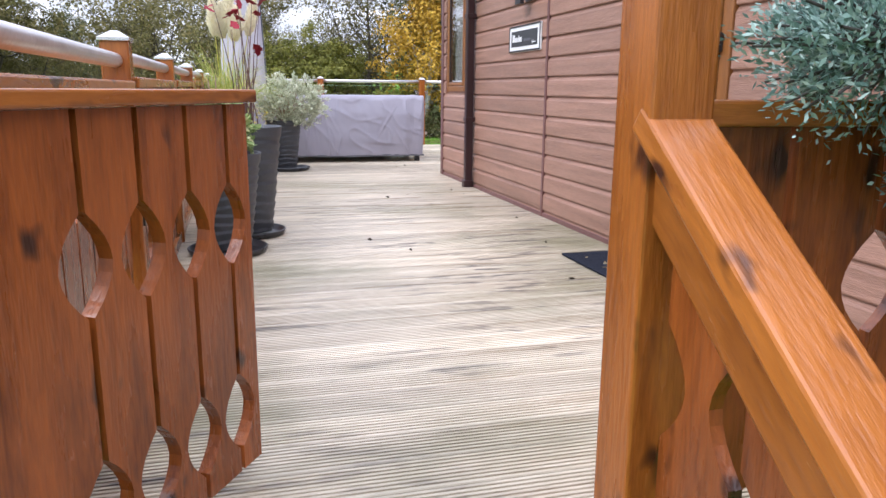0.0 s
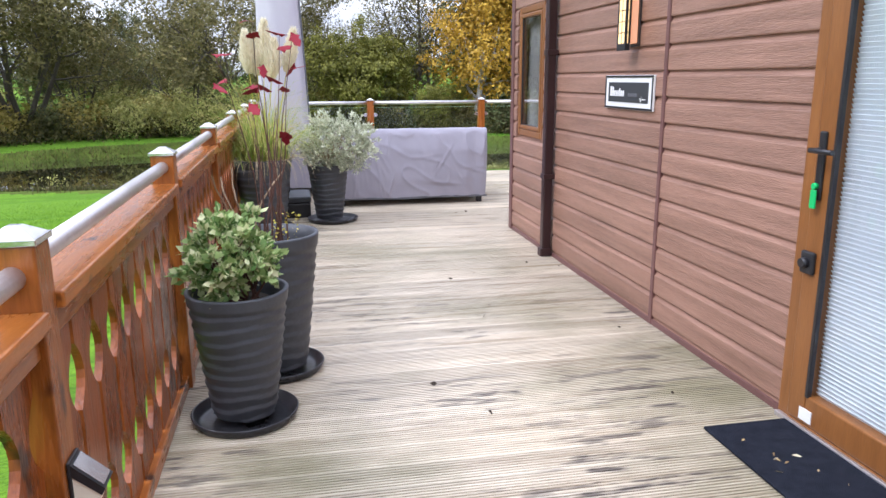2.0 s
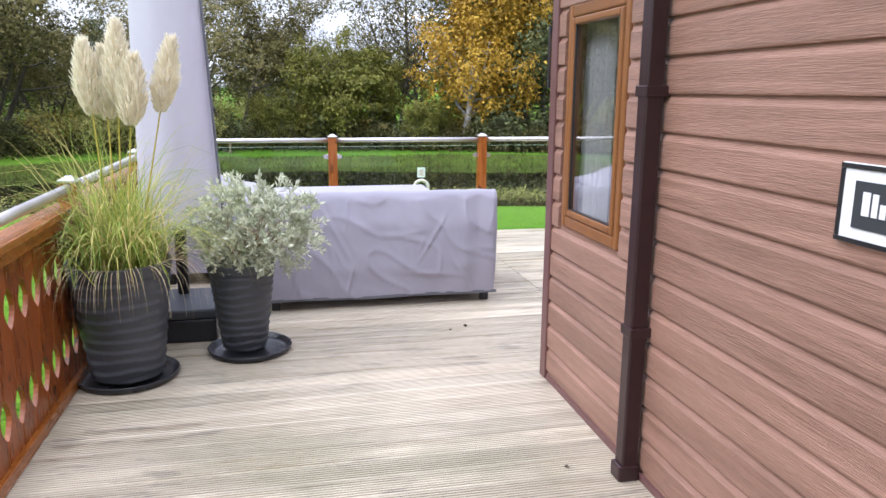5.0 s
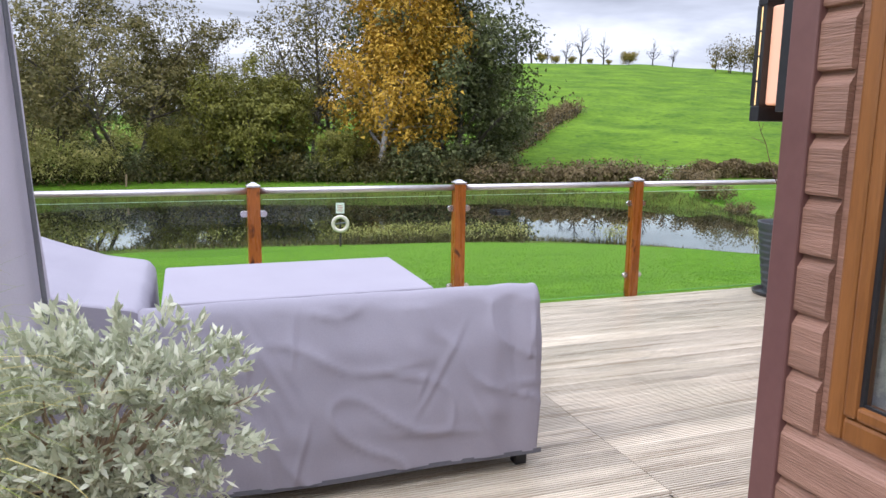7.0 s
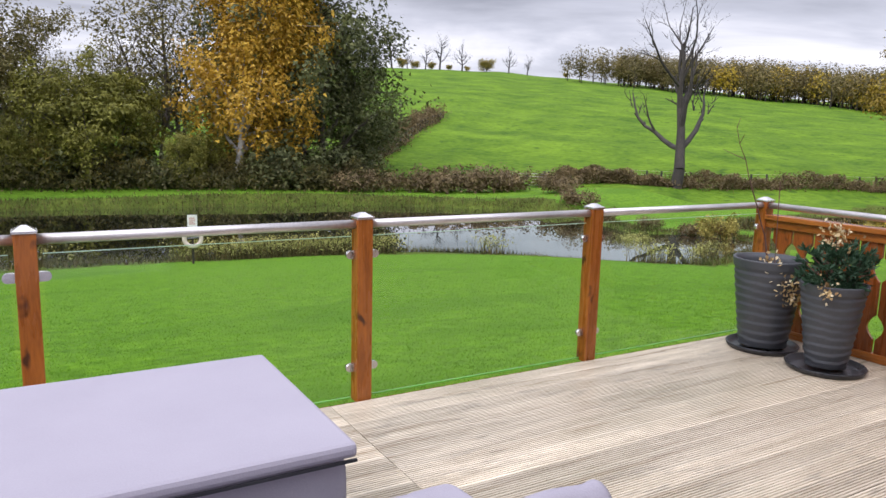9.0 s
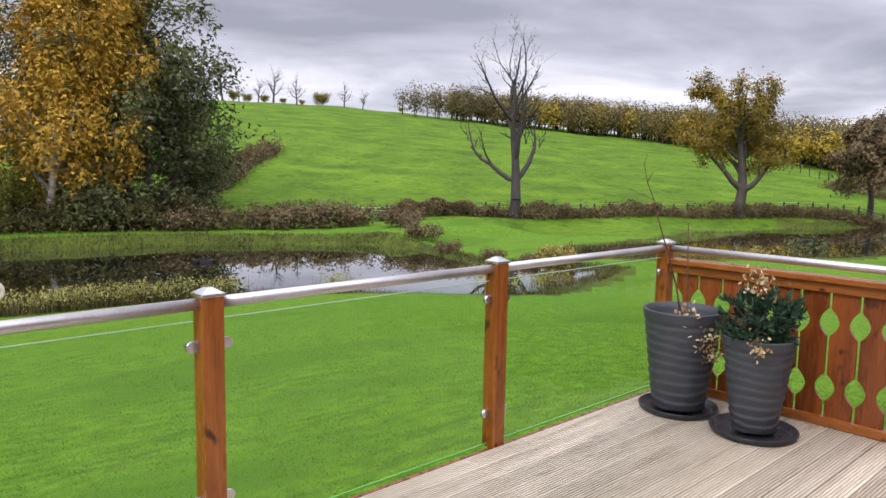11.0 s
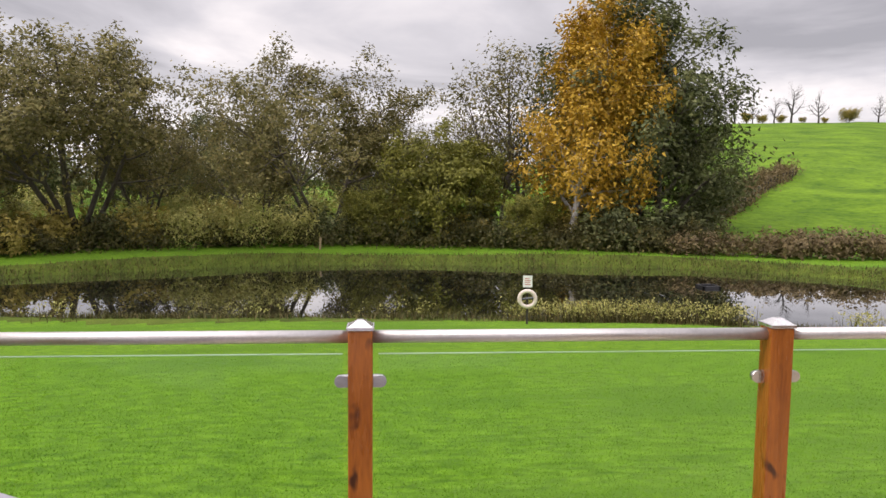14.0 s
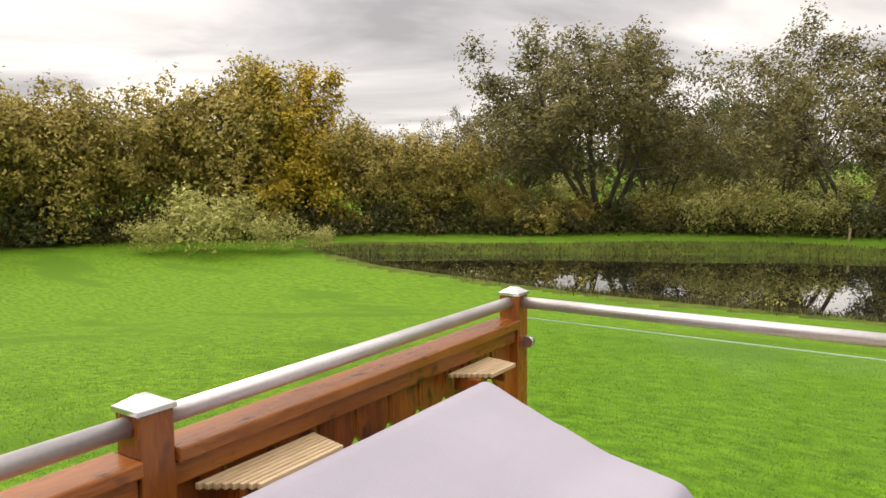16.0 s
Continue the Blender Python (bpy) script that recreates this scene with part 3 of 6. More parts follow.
def door():
    y0, y1, _, z1 = DOOR
    x = WALL_X
    d = tagged(thing("door_1", (x, (y0 + y1) / 2, 0), "closed golden-oak door with white blinds behind full-height glass", "door"), kind="structure")
    h = (y1 - y0) / 2
    bm = B()
    for s in (-1, 1):
        box(bm, -0.03, 0.10, s * (h + 0.052) if s < 0 else h - 0.018, -(h - 0.018) if s < 0 else h + 0.052, 0.0, z1 + 0.06, 0.006)
    box(bm, -0.029, 0.10, -(h - 0.019), h - 0.019, z1 - 0.012, z1 + 0.058, 0.006)
    box(bm, -0.04, 0.10, -(h - 0.019), h - 0.019, -0.01, 0.03, 0.004)
    part("door_frame", bm, M_OAK, d)
    bm = B()
    w = h - 0.022
    for s in (-1, 1):
        box(bm, -0.045, 0.03, -w if s < 0 else w - 0.10, -w + 0.10 if s < 0 else w, 0.034, z1 - 0.016, 0.008)
    box(bm, -0.044, 0.03, -w + 0.098, w - 0.098, 0.034, 0.155, 0.008)
    box(bm, -0.044, 0.03, -w + 0.098, w - 0.098, z1 - 0.12, z1 - 0.016, 0.008)
    leaf = part("door_leaf", bm, M_OAK, d)
    bm = B()
    for s in (-1, 1):
        box(bm, -0.050, -0.030, s * (w - 0.108) - 0.008, s * (w - 0.108) + 0.008, 0.15, z1 - 0.112, 0.002)
    part("gasket", bm, M_BLACK, leaf, "black rubber glazing gasket")
    pane = part("pane", box(B(), -0.022, -0.016, -w + 0.099, w - 0.099, 0.15, z1 - 0.118), M_DOORPANE, leaf, "clear glazed pane")
    pane.visible_shadow = False
    slat = box(B(), -0.006, 0.012, -w + 0.104, w - 0.104, -0.0012, 0.0012)
    bmesh.ops.rotate(slat, verts=slat.verts[:], cent=(0, 0, 0), matrix=Matrix.Rotation(radians(58), 3, "Y"))
    me = mesh_of("blind_slat", slat, M_BLIND)
    for k in range(100):
        part("blind_slat", me, None, leaf, at=pose(0.002, 0, 0.165 + k * 0.0178))
    part("blind_backing", box(B(), 0.012, 0.018, -w + 0.10, w - 0.10, 0.15, z1 - 0.12), M_BLIND, leaf)
    # handle set, latch and hinges
    ys = w - 0.045
    bm = box(B(), -0.058, -0.044, ys - 0.018, ys + 0.018, 0.93, 1.19, 0.006)
    tube(bm, (-0.05, ys, 1.12), (-0.10, ys, 1.12), 0.010)
    tube(bm, (-0.098, ys + 0.01, 1.12), (-0.098, ys - 0.11, 1.12), 0.010)
    part("handle", bm, M_BLACK, leaf, "black lever handle with backplate")
    bm = tube(B(), (-0.058, ys, 0.985), (-0.075, ys, 0.985), 0.012)
    box(bm, -0.074, -0.068, ys - 0.018, ys + 0.014, 0.90, 0.972, 0.005)
    part("key_tag", bm, plain_mat("green_key_tag", (0.02, 0.45, 0.12), 0.4), leaf, "green key tag hanging at the lock")
    bm = box(B(), -0.062, -0.044, ys - 0.03, ys + 0.045, 0.64, 0.73, 0.008)
    tube(bm, (-0.06, ys + 0.01, 0.685), (-0.085, ys + 0.01, 0.685), 0.022, 0.018)
    part("latch", bm, M_BLACK, leaf, "black latch catch")
    for z in (0.32, 1.13, 1.85):
        bm = box(B(), -0.075, -0.028, -w - 0.03, -w + 0.03, z - 0.045, z + 0.045, 0.012)
        box(bm, -0.066, -0.040, -w + 0.0, -w + 0.075, z - 0.025, z + 0.02, 0.006)
        part("hinge", bm, M_BLACK, leaf, "black flag hinge")
    part("sticker", box(B(), -0.048, -0.0435, w - 0.145, w - 0.075, 0.05, 0.10), M_WHITE, leaf, "small white sticker")
    bm = box(B(), -0.055, -0.031, -h - 0.045, h + 0.04, 0.0, 0.022, 0.004)
    part("threshold", bm, M_STEEL, d, "metal threshold strip")


def window():
    y0, y1, z0, z1 = WIN
    w = tagged(thing("window_1", (WALL_X, (y0 + y1) / 2, z0), "golden-oak framed window with white curtain behind glass", "window"), kind="structure")
    h, t = (y1 - y0) / 2, z1 - z0
    bm = B()
    for s in (-1, 1):
        a, b = sorted((s * (h + 0.032), s * (h - 0.014)))
        box(bm, -0.016, 0.10, a, b, -0.045, t + 0.045, 0.010)
    box(bm, -0.015, 0.10, -h + 0.013, h - 0.013, -0.045, 0.014, 0.010)
    box(bm, -0.015, 0.10, -h + 0.013, h - 0.013, t - 0.014, t + 0.045, 0.010)
    part("window_frame", bm, M_OAK, w)
    bm = B()
    i = h - 0.016
    for s in (-1, 1):
        a, b = sorted((s * i, s * (i - 0.034)))
        box(bm, -0.022, 0.03, a, b, 0.016, t - 0.016, 0.009)
    box(bm, -0.021, 0.03, -i + 0.033, i - 0.033, 0.016, 0.050, 0.009)
    box(bm, -0.021, 0.03, -i + 0.033, i - 0.033, t - 0.050, t - 0.016, 0.009)
    sash = part("sash", bm, M_OAK, w)
    bm = B()
    for s in (-1, 1):
        box(bm, -0.012, -0.002, s * (i - 0.038) - 0.005, s * (i - 0.038) + 0.005, 0.048, t - 0.048)
    box(bm, -0.011, -0.002, -i + 0.044, i - 0.044, 0.046, 0.056)
    part("gasket", bm, M_BLACK, sash, "black glazing gasket")
    p = part("pane", box(B(), -0.001, 0.005, -i + 0.033, i - 0.033, 0.049, t - 0.049), M_PANE, sash, "clear glazed pane")
    p.visible_shadow = False


def curtain(place, width, tall, folds, label):
    bm = B()
    n = folds * 8
    rows = []
    for z in (0.0, tall * 0.5, tall):
        rows.append([bm.verts.new((0.03 * math.sin(k / 8 * 2 * math.pi) * (1.2 - 0.3 * z / tall), width * (k / n - 0.5), z)) for k in range(n + 1)])
    for a, b in zip(rows, rows[1:]):
        for k in range(n):
            bm.faces.new((a[k], a[k + 1], b[k + 1], b[k])).smooth = True
    bmesh.ops.solidify(bm, geom=bm.faces[:], thickness=0.004)
    ob = part("curtain", bm, M_CURTAIN, at=pose(*place))
    return tagged(ob, label, "curtain")


# ---- balustrade pieces ----
RAIL_X, RAIL_Y, RAIL_X2 = 0.03, 11.80, 6.957


def post_mesh(w, tall):
    bm = box(B(), -w / 2, w / 2, -w / 2, w / 2, -0.02, tall, 0.005)
    return mesh_of("post", bm, M_POST)


def cap_mesh(w):
    bm = box(B(), -w / 2 - 0.006, w / 2 + 0.006, -w / 2 - 0.006, w / 2 + 0.006, 0.0, 0.014, 0.002)
    a = [bm.verts.new((sx * w / 2, sy * w / 2, 0.014)) for sx, sy in ((-1, -1), (1, -1), (1, 1), (-1, 1))]
    b = [bm.verts.new((sx * 0.012, sy * 0.012, 0.036)) for sx, sy in ((-1, -1), (1, -1), (1, 1), (-1, 1))]
    for k in range(4):
        bm.faces.new((a[k], a[(k + 1) % 4], b[(k + 1) % 4], b[k]))
    bm.faces.new(b)
    return mesh_of("cap", bm, M_CAP)


def slat_outline(w, z0, z1, holes, half=0.088, reach=0.062, gap=0.009, sides=(-1, 1)):
    def edge(s):
        if s not in sides:
            return [(s * w / 2, z0), (s * w / 2, z1)]
        pts = [(s * w / 2, z0)]
        for c in holes:
            for k in range(9):
                q = -1 + 2 * k / 8
                pts.append((s * (w / 2 + gap - max(gap, reach * (1 - abs(q) ** 1.7) ** 0.75 + 0.0)), c + half * q))
        return pts + [(s * w / 2, z1)]
    return edge(1) + edge(-1)[::-1]


def slat_mesh(w, z0, z1, holes, thick=0.021, sides=(-1, 1)):
    return mesh_of("slat", prism(B(), slat_outline(w, z0, z1, holes, sides=sides), thick, lambda u, v, z: Vector((u, v - thick / 2, z))), M_SLAT)


POST_W = 0.094
POST_ME, CAP_ME = post_mesh(POST_W, 1.066), cap_mesh(POST_W)
SLAT_ME = slat_mesh(0.16, 0.04, 0.90, (0.25, 0.67))


def add_post(parent, x, y, turn=0.0):
    p = part("post", POST_ME, None, parent, at=pose(x, y, 0.0, 0, 0, turn))
    part("cap", CAP_ME, None, p, "bright metal pyramid cap", at=pose(0, 0, 1.066))
    return p


def slat_bay(parent, a, b, axis, shift=0.0, drop=0.0):
    """A bay of cut-out slats between two posts, with top plank, bearer, foot rail and steel tube. axis: 'x' or 'y'; a and b are (x, y)."""
    (ax, ay), (bx, by) = a, b
    run = math.hypot(bx - ax, by - ay)
    turn = math.degrees(math.atan2(by - ay, bx - ax))
    here = pose(ax, ay, 0, 0, 0, turn)
    low = pose(ax, ay, -drop, 0, 0, turn)
    rail = M_RAIL_X
    i0, i1 = POST_W / 2 + 0.001, run - POST_W / 2 - 0.001
    part("top_plank", box(B(), i0, i1, -0.062, 0.062, 0.925, 0.965, 0.006), rail, parent, at=low)
    part("bearer", box(B(), i0, i1, -0.034, 0.034, 0.862, 0.923, 0.004), rail, parent, at=low)
    part("foot_rail", box(B(), i0, i1, -0.034, 0.034, 0.003, 0.062, 0.004), rail, parent, at=here)
    part("handrail", tube(B(), (i0 - 0.01, 0, 1.035), (i1 + 0.01, 0, 1.035), 0.0255, n=16), M_STEEL, parent, "brushed steel tube handrail", at=low)
    n = max(1, int(round((i1 - i0) / 0.178)))
    p = (i1 - i0) / n
    for k in range(n):
        part("slat", SLAT_ME, None, parent, at=here @ pose(min(max(i0 + (k + 0.5) * p + shift, i0 + 0.03), i1 - 0.03), 0.0, 0.0))


def left_balustrade():
    ys = [0.66, 2.5, 4.262, 6.065, 8.06, 9.957, RAIL_Y]
    d = thing("balustrade", (RAIL_X, 0.66, 0), "orange-stained timber balustrade with cut-out slats and steel handrail", "railing", "deck balustrades")
    for y in ys[:-1]:
        add_post(d, 0, y - 0.66)
    for a, b, drop in zip(ys, ys[1:], (0.034, 0.018, 0.010, 0.0, 0.0, 0.0)):
        slat_bay(d, (0, a - 0.66), (0, b - 0.66), "y", 0.0, drop)
    return d


def back_balustrade():
    xs = [RAIL_X, 1.70, 3.377, 5.118, RAIL_X2]
    d = thing("glass_balustrade", (RAIL_X, RAIL_Y, 0), "clear glass balustrade with stained posts and steel handrail", "railing", "deck balustrades")
    clamp = B()
    tube(clamp, (0, -0.012, 0), (0, 0.012, 0), 0.024, n=16)
    box(clamp, -0.03, 0.0, -0.012, 0.012, -0.024, 0.024, 0.002)
    clamp = mesh_of("clamp", clamp, M_CAP)
    for k, x in enumerate(xs):
        p = add_post(d, x - RAIL_X, 0)
        for s in (-1, 1):
            if (k == 0 and s < 0) or (k == len(xs) - 1 and s > 0):
                continue
            for z in (0.86, 0.19):
                part("clamp", clamp, None, p, "polished steel glass clamp", at=pose(s * (POST_W / 2 + 0.03), -0.0, z, 0, 0, 0 if s > 0 else 180))
    for a, b in zip(xs, xs[1:]):
        a, b = a - RAIL_X, b - RAIL_X
        part("handrail", tube(B(), (a + POST_W / 2 - 0.01, 0, 1.035), (b - POST_W / 2 + 0.01, 0, 1.035), 0.0255, n=16), M_STEEL, d, "brushed steel tube handrail")
        p = part("pane", box(B(), a + POST_W / 2 + 0.022, b - POST_W / 2 - 0.022, -0.005, 0.005, 0.012, 0.965), M_GLASS, d, "clear toughened glass panel")
        p.visible_shadow = False
        part("pane_edge", box(B(), a + POST_W / 2 + 0.022, b - POST_W / 2 - 0.022, -0.006, 0.006, 0.002, 0.011), M_EDGE, p, "green lower glass edge")
        part("pane_edge", box(B(), a + POST_W / 2 + 0.022, b - POST_W / 2 - 0.022, -0.005, 0.005, 0.966, 0.969), M_EDGE_PALE, p, "pale upper glass edge")
    return d


def right_balustrade():
    ys = [RAIL_Y, 9.565, 7.6]
    d = thing("balustrade", (RAIL_X2, RAIL_Y, 0), "orange-stained timber balustrade with cut-out slats beside planters", "railing", "deck balustrades")
    for y in ys[1:]:
        add_post(d, 0, y - RAIL_Y)
    for a, b in zip(ys, ys[1:]):
        slat_bay(d, (0, a - RAIL_Y), (0, b - RAIL_Y), "y", 0.05)
    return d


def gate():
    """Open garden gate at the head of the steps."""
    a, tip = Vector((0.055, 0.725)), Vector((0.441, 1.345))
    run, turn = (tip - a).length, math.degrees(math.atan2(tip.y - a.y, tip.x - a.x))
    d = thing("gate", (a.x, a.y, 0), "open orange-stained timber gate with oval cut-outs", "gate", turn=turn)
    part("top_plank", box(B(), 0, run + 0.010, -0.036, 0.036, 0.880, 0.908, 0.005), M_RAIL_X, d)
    at_u = 0.0
    for k, w in enumerate((0.228, 0.14, 0.14, 0.135, run - 0.643)):
        sides = ((1,), (-1, 1), (-1, 1), (-1, 1), (-1,))[k]
        me = slat_mesh(w - 0.014, 0.045, 0.877, (0.19, 0.625), 0.03, sides)
        part("slat", me, None, d, at=pose(at_u + w / 2, 0, 0))
        at_u += w
    for z in (0.36, 0.76):
        part("ledge", box(B(), 0.0, run - 0.02, 0.018, 0.055, z, z + 0.09, 0.004), M_RAIL_X, d)
    return d


def stairs():
    d = tagged(thing("stairs", (0.52, DECK_Y0, -0.74), "stained timber steps leading up to the deck", "stairs"), kind="structure")
    for k in range(3):
        part("tread", box(B(), -0.47, 0.47, -0.26 * (k + 1) - 0.02, -0.26 * k - 0.004, 0.74 - 0.185 * (k + 1) - 0.035, 0.74 - 0.185 * (k + 1), 0.004), M_DECK, d)
    for s in (-1, 1):
        out = [(0.0, 0.55), (-0.95, -0.10), (-0.95, 0.06), (0.0, 0.70)]
        part("stringer", prism(B(), out, 0.036, lambda u, v, z, s=s: Vector((s * 0.49 - 0.018 + v, u - 0.004, z))), M_SLAT, d)
    return d


def stair_rail():
    d = thing("stair_railing", (1.025, 0.595, 0), "orange-stained newel post with sloping stair rail", "railing")
    p = part("newel_post", mesh_of("newel_post", box(B(), -0.05, 0.05, -0.05, 0.05, -0.70, 1.062, 0.005), M_POST), None, d)
    part("cap", cap_mesh(0.10), None, p, "bright metal pyramid cap", at=pose(0, 0, 1.062))
    slope = 0.77
    run = 1.45
    tilt = math.degrees(math.atan(slope))
    for name, half, top, deep in (("rail_cap", 0.052, 0.874, 0.042), ("rail_bearer", 0.036, 0.819, 0.075), ("foot_rail", 0.03, 0.05, 0.055)):
        part(name, box(B(), -half, half, -run * 1.26, 0.03, -deep, 0.0, 0.006), M_RAIL_Y, d, at=pose(0, -0.05, top, tilt, 0, 0))
    for k in range(8):
        v = 0.10 + k * 0.178
        top, low = 0.80 - slope * v, 0.02 - slope * v
        me = slat_mesh(0.16, low, top, (low + 0.19, low + 0.56))
        part("slat", me, None, d, at=pose(0, -0.05 - v, 0, 0, 0, 90))
    part("foot_post", mesh_of("foot_post", box(B(), -0.05, 0.05, -run - 0.15, -run - 0.05, -0.745, 0.06, 0.005), M_POST), None, d)
    return d


def side_fence():
    """Slatted screen from the newel post to the lodge wall."""
    d = thing("fence", (1.025, 0.615, 0), "orange-stained slatted screen between newel post and lodge wall", "fence")
    L = WALL_X - 0.02 - 1.025
    part("top_plank", box(B(), 0.052, L, -0.05, 0.05, 0.862, 0.90, 0.005), M_RAIL_X, d)
    part("foot_rail", box(B(), 0.052, L, -0.03, 0.03, 0.0, 0.06, 0.004), M_RAIL_X, d)
    n = 8
    p = (L - 0.055) / n
    me = slat_mesh(p - 0.018, 0.02, 0.862, (0.18, 0.60))
    for k in range(n):
        part("slat", me, None, d, at=pose(0.055 + (k + 0.5) * p, 0, 0))
    return d


deck()
lodge()
downpipe()
door()
window()
curtain((WALL_X + 0.085, 7.085, 0.92), 0.29, 1.03, 5, "white gathered curtain hanging inside the window")
left_balustrade()
back_balustrade()
right_balustrade()
gate()
stairs()
stair_rail()
side_fence()

# ---- plant and fabric helpers ----
def arrays_mesh(name, verts, quads, material, smooth=False):
    """Mesh of quads from arrays."""
    me = bpy.data.meshes.new(name)
    n, k = len(verts), quads.shape[1]
    me.vertices.add(n)
    me.vertices.foreach_set("co", np.asarray(verts, np.float32).ravel())
    me.loops.add(quads.size)
    me.loops.foreach_set("vertex_index", quads.astype(np.int32).ravel())
    me.polygons.add(len(quads))
    me.polygons.foreach_set("loop_start", np.arange(0, quads.size, k, dtype=np.int32))
    me.update(calc_edges=True)
    if smooth:
        me.shade_smooth()
    me.materials.append(material)
    return me


def leaves(name, pts, size, material, rng, aspect=0.55, aim=None, jitter=1.0, far=False, face=None):
    """One rhombic leaf at each point. aim: rows of directions that the leaves follow, loosened by jitter. face: rows of normals."""
    pts = np.asarray(pts, float)
    n = len(pts)
    u = rng.normal(size=(n, 3)) * jitter
    if aim is not None:
        u = u + np.asarray(aim)
    u /= np.linalg.norm(u, axis=1, keepdims=True) + 1e-9
    v = np.cross(u, rng.normal(size=(n, 3)))
    v /= np.linalg.norm(v, axis=1, keepdims=True) + 1e-9
    s = size * rng.uniform(0.65, 1.3, (n, 1))
    if face is not None:
        w = np.asarray(face) + rng.normal(0, 0.5, (n, 3))
        w /= np.linalg.norm(w, axis=1, keepdims=True) + 1e-9
        u = u - w * (u * w).sum(1, keepdims=True)
        u /= np.linalg.norm(u, axis=1, keepdims=True) + 1e-9
        v = np.cross(w, u)
    if far:
        vs = np.stack([pts - v * s * aspect * 0.5, pts + v * s * aspect * 0.5, pts + u * s], 1).reshape(-1, 3)
        return arrays_mesh(name, vs, np.arange(3 * n).reshape(-1, 3), material)
    vs = np.stack([pts, pts + u * s * 0.45 + v * s * aspect * 0.5, pts + u * s, pts + u * s * 0.45 - v * s * aspect * 0.5], 1).reshape(-1, 3)
    return arrays_mesh(name, vs, np.arange(4 * n).reshape(-1, 4), material)


def blades(name, roots, aims, length, width, material, rng, droop=0.6, steps=4):
    """Narrow grass blades that bend over under their weight."""
    roots, aims = np.asarray(roots, float), np.asarray(aims, float)
    n = len(roots)
    aims /= np.linalg.norm(aims, axis=1, keepdims=True)
    L = length * rng.uniform(0.55, 1.15, (n, 1))
    side = np.cross(aims, (0, 0, 1.0)) + rng.normal(0, 0.15, (n, 3))
    side /= np.linalg.norm(side, axis=1, keepdims=True) + 1e-9
    rows, p, d = [], roots.copy(), aims.copy()
    drop = droop * rng.uniform(0.4, 1.4, (n, 1))
    for k in range(steps + 1):
        w = width * (1 - 0.9 * k / steps) * 0.5
        rows.append(np.stack([p - side * w, p + side * w], 1))
        p = p + d * L / steps
        d = d + np.array((0, 0, -1.0)) * drop * (k + 1) / steps
        d /= np.linalg.norm(d, axis=1, keepdims=True)
    vs = np.stack(rows, 1).reshape(-1, 3)
    q = []
    base = np.arange(n)[:, None] * (2 * (steps + 1))
    for k in range(steps):
        q.append(np.concatenate([base + 2 * k, base + 2 * k + 1, base + 2 * k + 3, base + 2 * k + 2], 1))
    return arrays_mesh(name, vs, np.concatenate(q), material)


def sticks_mesh(name, segs, material, sides=5):
    """Tapered rods: rows of p0, p1, r0, r1."""
    a = np.array([s[0] for s in segs], float)
    b = np.array([s[1] for s in segs], float)
    r0, r1 = np.array([s[2] for s in segs])[:, None, None], np.array([s[3] for s in segs])[:, None, None]
    d = b - a
    d /= np.linalg.norm(d, axis=1, keepdims=True) + 1e-9
    ref = np.where(np.abs(d[:, 2:3]) > 0.9, (1.0, 0, 0), (0, 0, 1.0))
    u = np.cross(d, ref)
    u /= np.linalg.norm(u, axis=1, keepdims=True)
    v = np.cross(d, u)
    t = np.arange(sides) * 2 * np.pi / sides
    ring = u[:, None] * np.cos(t)[None, :, None] + v[:, None] * np.sin(t)[None, :, None]
    vs = np.concatenate([a[:, None] + ring * r0, b[:, None] + ring * r1], 1).reshape(-1, 3)
    base = np.arange(len(segs))[:, None, None] * 2 * sides
    k = np.arange(sides)
    q = np.stack([k, (k + 1) % sides, sides + (k + 1) % sides, sides + k], -1)[None] + base
    return arrays_mesh(name, vs, q.reshape(-1, 4), material, True)


# ---- planters ----
def planter(place, rim_r, foot_r, tall, label, saucer=True, turn=0.0):
    """Tapered planter with wavy ribs, filled with soil."""
    d = thing("planter", place, label, "planter", "grey ribbed planters", turn)
    n, rows = 56, 64
    z0 = 0.02
    bm = B()
    rings = []
    for j in range(rows + 1):
        f = j / rows
        ring = []
        for k in range(n):
            a = 2 * math.pi * k / n
            r = foot_r + (rim_r - foot_r) * f ** 0.92
            if f > 0.90:
                r += 0.006
            else:
                ph = (f + 0.012 * math.sin(a * 2 + 9 * f) + 0.008 * math.sin(a * 3 + 2)) * 10.5
                r += 0.010 * (ph % 1.0) - 0.004
            ring.append(bm.verts.new((r * math.cos(a), r * math.sin(a), z0 + tall * f)))
        rings.append(ring)
    for r, dz in ((rim_r - 0.012, 0.0), (rim_r - 0.016, -0.05), (rim_r - 0.03, -0.10)):
        rings.append([bm.verts.new((r * math.cos(2 * math.pi * k / n), r * math.sin(2 * math.pi * k / n), z0 + tall + dz)) for k in range(n)])
    for a, b in zip(rings, rings[1:]):
        for k in range(n):
            bm.faces.new((a[k], a[(k + 1) % n], b[(k + 1) % n], b[k])).smooth = True
    bm.faces.new(rings[0][::-1])
    part("pot", bm, M_POT, d)
    bm = B()
    lathe(bm, [(0.001, tall - 0.035), (rim_r * 0.5, tall - 0.04), (rim_r - 0.020, tall - 0.055)], 28)
    for v in bm.verts:
        v.co.z += 0.012 * noise.noise(v.co * 14)
    part("soil", bm, M_SOIL, d, "dark potting soil")
    return d


